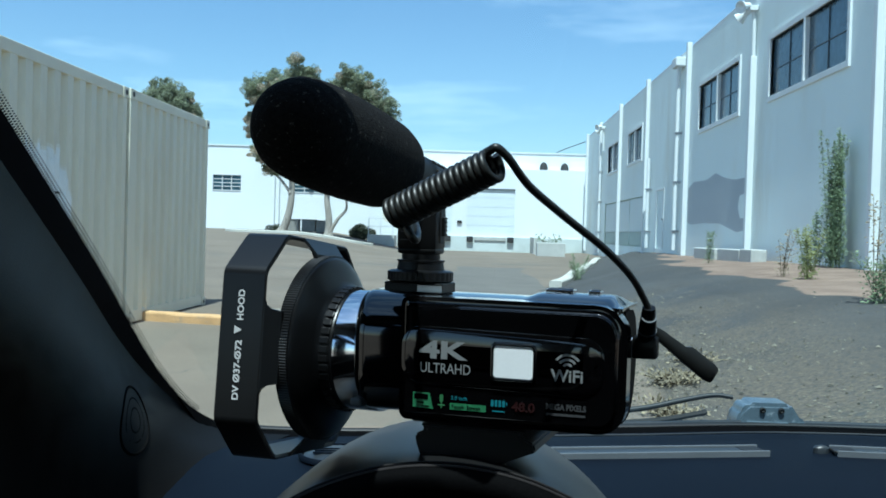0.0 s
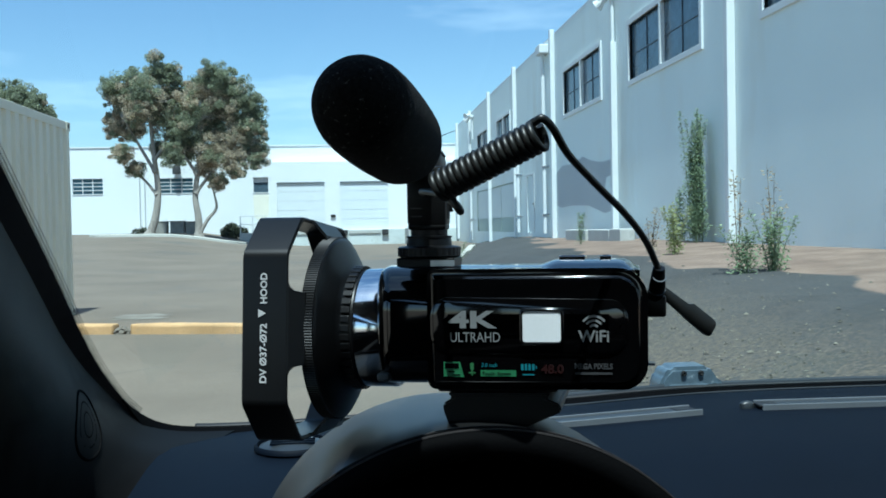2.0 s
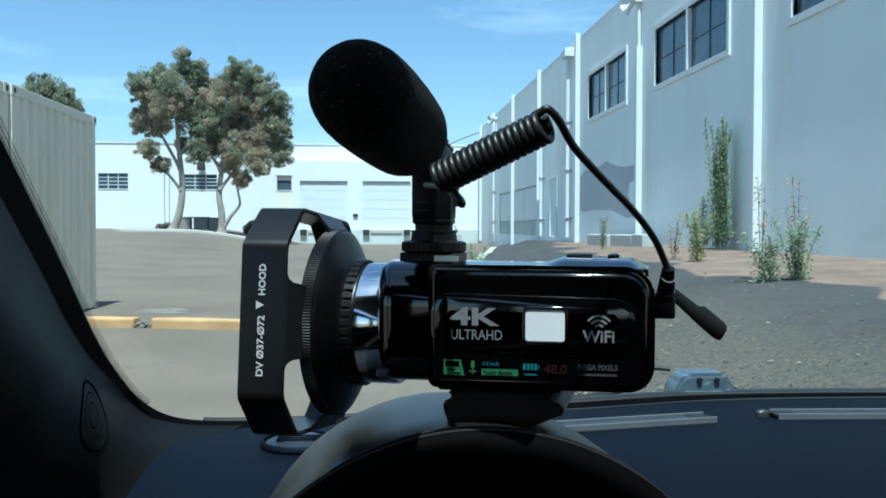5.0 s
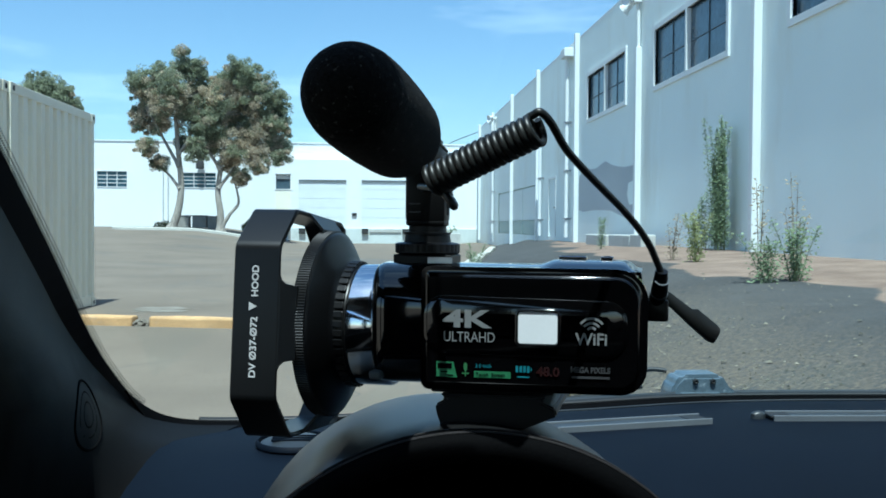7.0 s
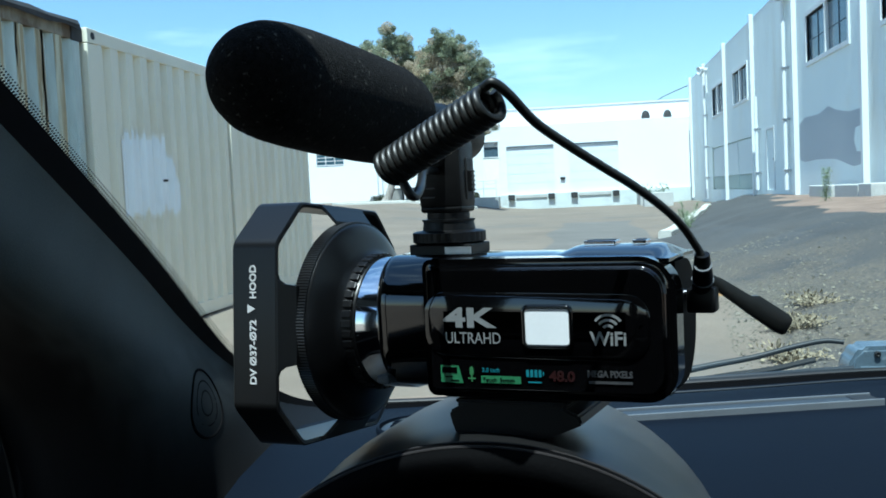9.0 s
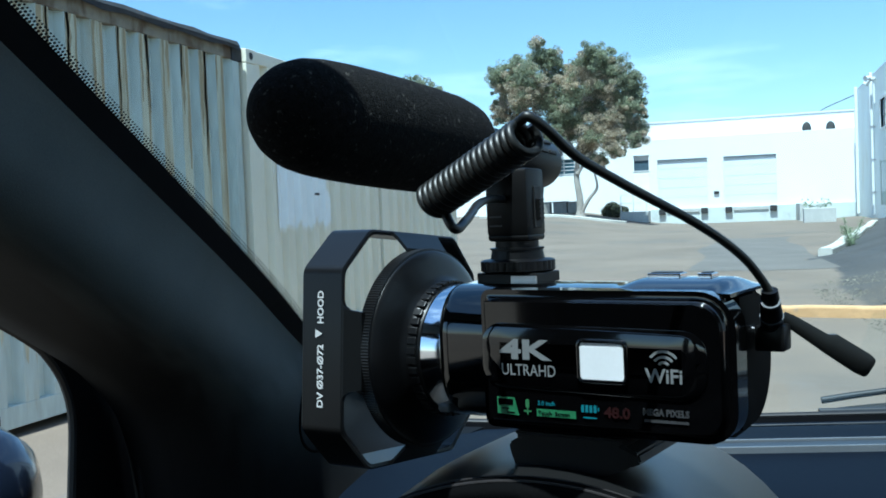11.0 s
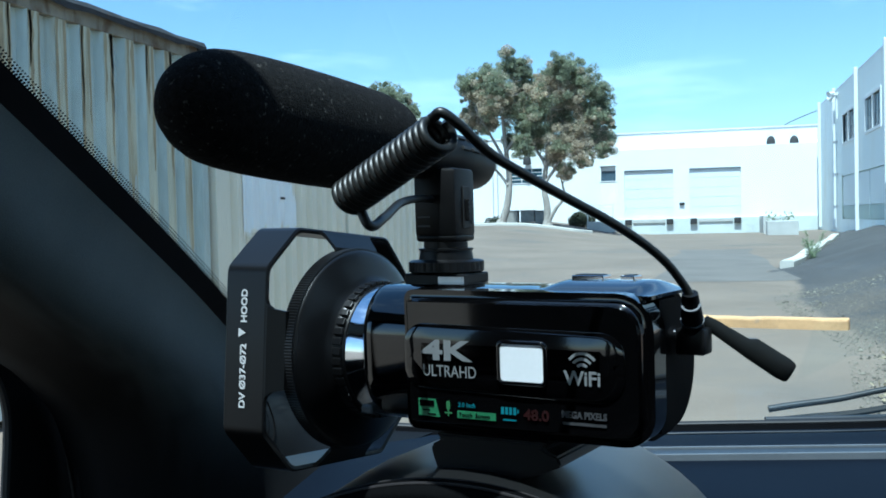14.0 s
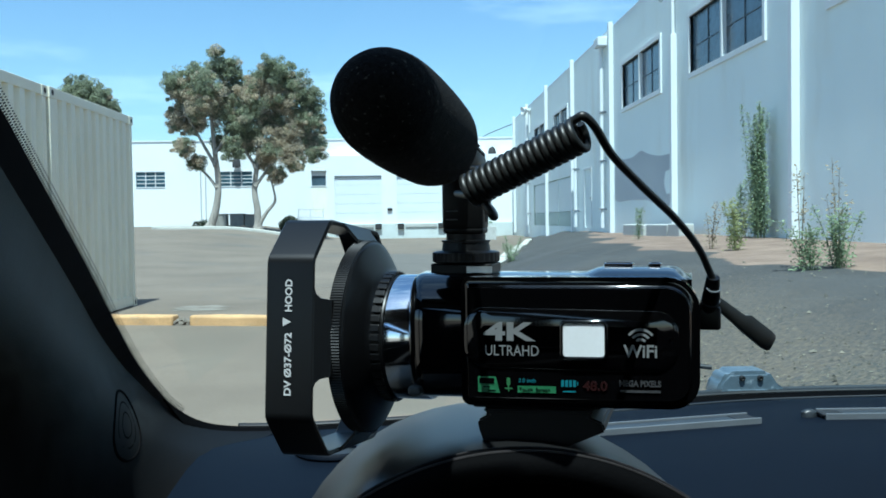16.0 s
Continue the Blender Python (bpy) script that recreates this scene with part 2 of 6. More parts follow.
CRATE = material("weathered_grey_brown_wood", (0.27, 0.255, 0.225), 0.85, var=0.25, scale=4, fine=40, bump=0.3, depth=0.004)
MINT = material("pale_green_base_paint", (0.42, 0.50, 0.46), 0.7, var=0.1, scale=2, fine=20, bump=0.2, depth=0.004)
PALEDOOR = material("pale_door_panel_paint", (0.62, 0.68, 0.68), 0.6, var=0.05, scale=2, fine=20, bump=0.1, depth=0.003)
WINDOWDARK = material("dark_window_glass", (0.062, 0.095, 0.125), 0.2, var=0.45, scale=1.5, fine=8, bump=0.05, depth=0.004)
BLUEGLASS = material("blue_grey_louvre_glass", (0.06, 0.14, 0.19), 0.15, var=0.3, scale=1.5, fine=8, bump=0.0)
FRAMEGREY = material("light_grey_window_frame", (0.60, 0.61, 0.61), 0.5, var=0.08, scale=8, fine=60, bump=0.1)
YELLOW = material("worn_yellow_kerb_paint", (0.53, 0.325, 0.15), 0.8, var=0.2, scale=5, fine=45, bump=0.5, depth=0.006,
                  tint=(0.36, 0.27, 0.18), tint_at=0.58, tint_soft=0.12, tint_scale=6)
TARPATCH = material("dark_asphalt_repair", (0.122, 0.108, 0.092), 0.9, var=0.2, scale=0.8, fine=40, bump=0.4, depth=0.008)
PALEWORN = material("pale_scuffed_asphalt", (0.215, 0.19, 0.155), 0.9, var=0.2, scale=2.5, fine=40, bump=0.4, depth=0.006,
                    tint=(0.15, 0.125, 0.098), tint_at=0.46, tint_soft=0.12, tint_scale=2.2)
WHITEKERB = material("whitewashed_concrete", (0.50, 0.48, 0.42), 0.8, var=0.12, scale=3, fine=40, bump=0.4, depth=0.005)
BARK = material("pale_peeling_bark", (0.30, 0.27, 0.23), 0.9, var=0.35, scale=3, fine=20, bump=0.6, depth=0.02, squash=(1, 1, 0.3),
                tint=(0.12, 0.09, 0.07), tint_at=0.58, tint_soft=0.1, tint_scale=3)


def leafy(m, part_through=0.62):
    """Lets part of the light through thin leaves."""
    n, l = m.node_tree.nodes, m.node_tree.links
    b, o = n["Principled BSDF"], n["Material Output"]
    thin, mx = n.new("ShaderNodeBsdfTranslucent"), n.new("ShaderNodeMixShader")
    mx.inputs[0].default_value = part_through
    l.new(b.inputs["Base Color"].links[0].from_socket, thin.inputs["Color"])
    l.new(b.outputs[0], mx.inputs[1])
    l.new(thin.outputs[0], mx.inputs[2])
    l.new(mx.outputs[0], o.inputs["Surface"])
    return m


LEAF = leafy(material("olive_green_leaves", (0.30, 0.32, 0.215), 0.6, var=0.25, scale=0.7, fine=5, bump=0.0, island=0.5))
LEAFDRY = leafy(material("brown_grey_dry_leaves", (0.53, 0.455, 0.34), 0.7, var=0.3, scale=0.7, fine=5, bump=0.0, island=0.45))
DARKLEAF = leafy(material("dark_green_bush_leaves", (0.05, 0.058, 0.032), 0.6, var=0.3, scale=3, fine=20, bump=0.0, island=0.4), 0.3)
BARS = material("dull_dark_glazing_bar", (0.085, 0.105, 0.125), 0.6, var=0.1, scale=8, fine=60, bump=0.05)
PALE_EDGE = material("thin_overpaint_edge", (0.795, 0.77, 0.665), 0.55, var=0.1, scale=5, fine=30, bump=0.1, depth=0.002, squash=(1, 1, 0.4))
WEED = leafy(material("fresh_weed_leaves", (0.20, 0.255, 0.14), 0.6, var=0.3, scale=6, fine=30, bump=0.0, island=0.4), 0.4)
YELLOWWEED = leafy(material("yellow_green_weed_leaves", (0.27, 0.29, 0.12), 0.6, var=0.3, scale=6, fine=30, bump=0.0, island=0.4), 0.4)
STRAW = material("dry_straw_stalk", (0.20, 0.165, 0.105), 0.8, var=0.3, scale=8, fine=40, bump=0.0, island=0.4)
LITTER = material("pale_gravel_and_litter", (0.14, 0.125, 0.095), 0.9, var=0.4, scale=8, fine=60, bump=0.0, island=0.7)


# ---- mesh helpers ----
def part(name, bm, mat, parent=None, label="", smooth=None):
    """Links a bmesh as one mesh object under a thing or a part."""
    me = bpy.data.meshes.new(name)
    if smooth is not None:
        for f in bm.faces:
            f.smooth = True
    bm.normal_update()
    bm.to_mesh(me)
    bm.free()
    if smooth is not None:
        me.set_sharp_from_angle(angle=radians(smooth))
    me.materials.append(mat)
    ob = new(name, me)
    ob.parent = parent
    if label:
        ob["label"] = label
    return ob


def thing(name, m, label, category, group="", kind=""):
    ob = new(name)
    ob.empty_display_size = 0.1
    ob.matrix_world = m
    return tagged(ob, label, category, group, kind)


def shared(name, me, m, parent):
    """One more object on mesh data that is already there."""
    ob = new(name, me)
    ob.parent = parent
    ob.matrix_basis = m
    return ob


def box(bm, lo, hi, r=0.0, seg=2, turn=None):
    """A box between two corners, with rounded edges."""
    lo, hi = Vector(lo), Vector(hi)
    made = bmesh.ops.create_cube(bm, size=1.0)["verts"]
    size, mid = hi - lo, (hi + lo) / 2
    for v in made:
        v.co = Vector((v.co.x * size.x, v.co.y * size.y, v.co.z * size.z))
    if r:
        edges = list({e for v in made for e in v.link_edges})
        out = bmesh.ops.bevel(bm, geom=edges, offset=r, segments=seg, profile=0.5, affect="EDGES")
        made = list({v for f in out["faces"] for v in f.verts} | {v for v in made if v.is_valid})
    for v in made:
        v.co = (turn @ v.co if turn else v.co) + mid
    return made


def boxes(*spans, r=0.0):
    bm = bmesh.new()
    for lo, hi in spans:
        box(bm, lo, hi, r)
    return bm


def prism(bm, outline, place, depth):
    """Extrudes a flat outline: place(a, b, c) gives the point; c runs from 0 to depth."""
    low = [bm.verts.new(place(a, b, 0.0)) for a, b in outline]
    top = [bm.verts.new(place(a, b, depth)) for a, b in outline]
    n = len(outline)
    bm.faces.new(low[::-1])
    bm.faces.new(top)
    for i in range(n):
        bm.faces.new((low[i], low[(i + 1) % n], top[(i + 1) % n], top[i]))
    bmesh.ops.recalc_face_normals(bm, faces=bm.faces)


def rounded(a0, b0, a1, b1, r, seg=6):
    """The outline of a rectangle with round corners; r is one radius or four (a0b0, a1b0, a1b1, a0b1)."""
    rs = r if isinstance(r, (list, tuple)) else [r] * 4
    pts = []
    for (a, b, sa, sb, start), q in zip(((a0, b0, 1, 1, 180), (a1, b0, -1, 1, 270), (a1, b1, -1, -1, 0), (a0, b1, 1, -1, 90)), rs):
        for k in range(seg + 1):
            w = radians(start + 90 * k / seg)
            pts.append((a + sa * q + q * math.cos(w), b + sb * q + q * math.sin(w)))
    return pts


def lathe(bm, profile, place, seg=48, closed=False):
    """Turns a profile of (along, radius); place(along, across, up) gives the point."""
    rings = []
    for along, rad in profile:
        rings.append([bm.verts.new(place(along, rad * math.cos(2 * math.pi * k / seg), rad * math.sin(2 * math.pi * k / seg)))
                      for k in range(seg)])
    pairs = list(zip(rings, rings[1:])) + ([(rings[-1], rings[0])] if closed else [])
    for p, q in pairs:
        for k in range(seg):
            bm.faces.new((p[k], p[(k + 1) % seg], q[(k + 1) % seg], q[k]))
    if not closed:
        for ring in (rings[0], rings[-1]):
            bm.faces.new(ring)
    bmesh.ops.recalc_face_normals(bm, faces=bm.faces)


def smooth_path(points, n):
    """A Catmull-Rom line through the points."""
    p = [Vector(q) for q in points]
    p = [2 * p[0] - p[1]] + p + [2 * p[-1] - p[-2]]
    out = []
    spans = len(p) - 3
    for i in range(spans * n + 1):
        k, t = min(i // n, spans - 1), i / n - min(i // n, spans - 1)
        a, b, c, d = p[k : k + 4]
        out.append(0.5 * (2 * b + (c - a) * t + (2 * a - 5 * b + 4 * c - d) * t * t + (3 * b - a - 3 * c + d) * t**3))
    return out


def tube(bm, points, radius, seg=8):
    """A tube along points; radius is one number or a function of 0..1."""
    rings, up = [], None
    for i, p in enumerate(points):
        way = (Vector(points[min(i + 1, len(points) - 1)]) - Vector(points[max(i - 1, 0)])).normalized()
        if up is None:
            up = way.orthogonal().normalized()
        up = (up - way * up.dot(way)).normalized()
        side = way.cross(up)
        r = radius(i / (len(points) - 1)) if callable(radius) else radius
        rings.append([bm.verts.new(Vector(p) + r * (math.cos(a) * up + math.sin(a) * side))
                      for a in (2 * math.pi * k / seg for k in range(seg))])
    for p, q in zip(rings, rings[1:]):
        for k in range(seg):
            bm.faces.new((p[k], p[(k + 1) % seg], q[(k + 1) % seg], q[k]))
    bm.faces.new(rings[0][::-1])
    bm.faces.new(rings[-1])


def sheet(bm, grid):
    """A skin over rows of points."""
    rows = [[bm.verts.new(p) for p in row] for row in grid]
    for a, b in zip(rows, rows[1:]):
        for k in range(len(a) - 1):
            bm.faces.new((a[k], a[k + 1], b[k + 1], b[k]))
    return rows


def thicken(bm, by):
    bmesh.ops.recalc_face_normals(bm, faces=bm.faces)
    bmesh.ops.solidify(bm, geom=bm.faces[:], thickness=by)


def letters(name, text, size, m, mat, parent, label="", wide=1.0, bold=0.0, align="LEFT"):
    """Words in the built-in font as a mesh, lying on the xy plane of m."""
    cu = bpy.data.curves.new(name, "FONT")
    cu.body, cu.size, cu.extrude, cu.offset, cu.align_x = text, size, 0.00012, bold, align
    cu.resolution_u = 3
    tmp = new("tmp_text", cu)
    bpy.context.view_layer.update()
    me = bpy.data.meshes.new_from_object(tmp.evaluated_get(bpy.context.evaluated_depsgraph_get()))
    bpy.data.objects.remove(tmp)
    bpy.data.curves.remove(cu)
    me.transform(Matrix.Diagonal((wide, 1, 1, 1)))
    me.materials.clear()
    me.materials.append(mat)
    ob = new(name, me)
    ob.parent = parent
    ob.matrix_basis = m
    if label:
        ob["label"] = label
    return ob


# ---- ground ----
WALL_X = 6.6


def step(a, b, x):
    t = min(1.0, max(0.0, (x - a) / (b - a)))
    return t * t * (3 - 2 * t)


def bank_edge(y):
    """Where the yard ends and the slope up to the long wall begins."""
    return 1.45 + 0.12 * math.sin(y * 0.9) + (0.0 if y < 19 else (y - 19) * 0.163)


def ground_z(x, y):
    z = 0.95 * step(-3.0, -10.0, x) * step(15, 61, y) * step(-200, -60, x)
    z += 0.04 * step(6, 11, y)
    if x > 0 and y < 62:
        s = x - bank_edge(y)
        z += 0.58 * step(-0.2, 2.6, s) + 0.12 * step(2.2, 5.0, s)
        z += 0.10 * step(4.8, 6.6, x) * step(30, 45, y)
    z += 0.0025 * (noise.noise((x * 0.35, y * 0.35, 0)) + 0.5 * noise.noise((x * 1.1, y * 1.1, 3)))
    return z


def build_ground():
    xs = [-2500, -900, -300, -120, -60, -40] + [-30 + 1.5 * k for k in range(18)] + [-3 + 0.3 * k for k in range(36)] + [8, 10, 14, 20, 40, 120, 300, 900, 2500]
    ys = [-2500, -900, -300, -100, -40, -20, -12, -8, -5, -3] + [-2 + 0.3 * k for k in range(84)] + [23.5 + 0.9 * k for k in range(45)] + [66, 70, 80, 120, 300, 900, 2500]
    bm = bmesh.new()
    dirt = bm.verts.layers.float.new("dirt")
    slope = bm.verts.layers.float.new("slope")
    gritty = bm.verts.layers.float.new("gritty")
    rows = []
    for y in ys:
        row = []
        for x in xs:
            v = bm.verts.new((x, y, ground_z(x, y)))
            s = x - bank_edge(y)
            inside = 1.0 if 0 < x < 9 and -5 < y < 62 else 0.0
            v[slope] = inside * step(-0.35, 0.35, s)
            v[dirt] = inside * step(2.35, 2.9, s + 0.25 * math.sin(y * 1.3) + 0.1 * math.sin(y * 3.7))
            v[gritty] = 0.25 + 0.75 * (1 - step(0.9, 2.3, s)) * (1 - step(9, 17, y))
            row.append(v)
        rows.append(row)
    for a, b in zip(rows, rows[1:]):
        for k in range(len(a) - 1):
            bm.faces.new((a[k], a[k + 1], b[k + 1], b[k]))
    m = bpy.data.materials.new("asphalt_slope_and_dirt")
    m.use_nodes = True
    n, l = m.node_tree.nodes, m.node_tree.links
    b = n["Principled BSDF"]
    b.inputs["Roughness"].default_value = 0.9
    tc = n.new("ShaderNodeTexCoord")

    def noisy(scale, detail=6, rough=0.6):
        node = n.new("ShaderNodeTexNoise")
        node.inputs["Scale"].default_value, node.inputs["Detail"].default_value = scale, detail
        node.inputs["Roughness"].default_value = rough
        l.new(tc.outputs["Object"], node.inputs["Vector"])
        return node.outputs["Fac"]

    def ramp(fac, lo, hi, at0=0.35, at1=0.65):
        node = n.new("ShaderNodeValToRGB")
        node.color_ramp.elements[0].position, node.color_ramp.elements[1].position = at0, at1
        node.color_ramp.elements[0].color, node.color_ramp.elements[1].color = (*lo, 1), (*hi, 1)
        l.new(fac, node.inputs["Fac"])
        return node.outputs["Color"]

    def blend(fac, a, c, mode="MIX"):
        node = n.new("ShaderNodeMix")
        node.data_type, node.blend_type = "RGBA", mode
        if isinstance(fac, float):
            node.inputs["Factor"].default_value = fac
        else:
            l.new(fac, node.inputs["Factor"])
        l.new(a, node.inputs["A"])
        l.new(c, node.inputs["B"])
        return node.outputs["Result"]

    def attr(name):
        node = n.new("ShaderNodeAttribute")
        node.attribute_name = name
        return node.outputs["Fac"]

    def mask(fac, lo, hi):
        node = n.new("ShaderNodeMapRange")
        node.inputs["From Min"].default_value, node.inputs["From Max"].default_value = lo, hi
        l.new(fac, node.inputs["Value"])
        return node.outputs["Result"]

    def jitter(fac, amount, scale):
        add = n.new("ShaderNodeMath")
        add.operation = "MULTIPLY_ADD"
        add.inputs[1].default_value = amount
        l.new(noisy(scale), add.inputs[0])
        l.new(fac, add.inputs[2])
        return add.outputs[0]

    yard = ramp(noisy(0.35), (0.152, 0.119, 0.088), (0.203, 0.161, 0.120))
    grit = ramp(noisy(45, 3), (0.5, 0.5, 0.5), (1.0, 1.0, 1.0), 0.25, 0.7)
    yard = blend(0.45, yard, grit, "MULTIPLY")
    patches = mask(noisy(0.22, 8), 0.54, 0.72)
    yard = blend(patches, yard, ramp(noisy(1.2), (0.098, 0.088, 0.076), (0.136, 0.122, 0.104)))
    crack = n.new("ShaderNodeTexVoronoi")
    crack.feature = "DISTANCE_TO_EDGE"
    crack.inputs["Scale"].default_value = 0.33
    warp = n.new("ShaderNodeVectorMath")
    warp.operation = "ADD"
    wn2 = n.new("ShaderNodeTexNoise")
    wn2.inputs["Scale"].default_value = 1.3
    l.new(tc.outputs["Object"], wn2.inputs["Vector"])
    l.new(tc.outputs["Object"], warp.inputs[0])
    l.new(wn2.outputs["Color"], warp.inputs[1])
    l.new(warp.outputs[0], crack.inputs["Vector"])
    line = mask(crack.outputs["Distance"], 0.006, 0.001)
    yard = blend(line, yard, ramp(noisy(3), (0.095, 0.085, 0.07), (0.14, 0.12, 0.10)))
    tar = ramp(noisy(0.9), (0.034, 0.035, 0.037), (0.056, 0.057, 0.059))
    tar = blend(0.4, tar, grit, "MULTIPLY")
    litter = mask(noisy(22, 9, 0.9), 0.40, 0.54)
    strewn = n.new("ShaderNodeMath")
    strewn.operation = "MULTIPLY"
    l.new(litter, strewn.inputs[0])
    l.new(mask(noisy(0.6, 5), 0.26, 0.50), strewn.inputs[1])
    spread = n.new("ShaderNodeMath")
    spread.operation = "MULTIPLY"
    l.new(strewn.outputs[0], spread.inputs[0])
    l.new(attr("gritty"), spread.inputs[1])
    tar = blend(spread.outputs[0], tar, ramp(noisy(34), (0.062, 0.051, 0.037), (0.165, 0.132, 0.092)))
    soil = ramp(noisy(1.5), (0.160, 0.105, 0.076), (0.268, 0.188, 0.138))
    soil = blend(0.35, soil, grit, "MULTIPLY")
    colour = blend(mask(jitter(attr("slope"), 0.5, 1.5), 0.62, 0.82), yard, tar)
    colour = blend(mask(jitter(attr("dirt"), 0.5, 2.2), 0.66, 0.80), colour, soil)
    l.new(colour, b.inputs["Base Color"])
    bp = n.new("ShaderNodeBump")
    bp.inputs["Strength"].default_value, bp.inputs["Distance"].default_value = 0.5, 0.012
    l.new(noisy(60, 4), bp.inputs["Height"])
    l.new(bp.outputs["Normal"], b.inputs["Normal"])
    g = part("ground", bm, m, None, smooth=60)
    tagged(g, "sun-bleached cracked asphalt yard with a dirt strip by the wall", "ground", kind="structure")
    # repairs and worn places lie on the yard as thin uneven sheets
    for name, mat, x0, y0, x1, y1, ragged, label in (
            ("asphalt_patch", TARPATCH, -0.70, 16.5, 1.55, 31.6, 0.35, "darker rectangular asphalt repair"),
            ("worn_patch", PALEWORN, -3.05, 12.2, -2.42, 12.85, 0.25, "pale scuffed patch behind the kerb")):
        bm = bmesh.new()
        rows, n = [], 14
        for i in range(n + 1):
            row = []
            for k in range(n + 1):
                a, b = k / n, i / n
                x = x0 + (x1 - x0) * a + ragged * noise.noise((b * 3.1, a * 2.0, x0)) * (2 * abs(a - 0.5)) ** 2
                y = y0 + (y1 - y0) * b + ragged * noise.noise((a * 3.3, b * 2.0, y0)) * (2 * abs(b - 0.5)) ** 2
                row.append((x, y, ground_z(x, y) + 0.0045))
            rows.append(row)
        sheet(bm, rows)
        part(name, bm, mat, g, label, smooth=60)


build_ground()


# ---- the long warehouse on the right-hand side of the yard ----
def cells(lo, hi, holes):
    """Splits a rectangle into the cells that no hole covers: (a0, b0, a1, b1)."""
    a = sorted({lo[0], hi[0], *[h[0] for h in holes], *[h[2] for h in holes]})
    b = sorted({lo[1], hi[1], *[h[1] for h in holes], *[h[3] for h in holes]})
    out = []
    for a0, a1 in zip(a, a[1:]):
        run = None
        for b0, b1 in zip(b, b[1:]):
            mid = ((a0 + a1) / 2, (b0 + b1) / 2)
            if any(h[0] < mid[0] < h[2] and h[1] < mid[1] < h[3] for h in holes):
                if run:
                    out.append(run)
                run = None
            else:
                run = (run[0], run[1], a1, b1) if run else (a0, b0, a1, b1)
        if run:
            out.append(run)
    return out


WIN_A = [(9.9, 4.45, 14.6, 5.75), (17.35, 4.45, 21.9, 5.75), (24.5, 4.45, 28.8, 5.75), (38.8, 4.40, 42.3, 5.70), (45.3, 4.40, 48.8, 5.70)]
PILASTERS = (1.6, 8.75, 15.85, 23.1, 30.2, 37.35, 44.4, 51.6, 57.8)
DOOR_W, GATE_W = (33.9, 0.80, 35.2, 2.9), (37.7, 0.80, 49.3, 2.85)
warehouse = thing("warehouse", pose(WALL_X, 30, 0.0), "long white stucco warehouse with pilasters and high windows", "building")


def w_at(x, y, z):
    return Vector((x - WALL_X, y - 30, z))


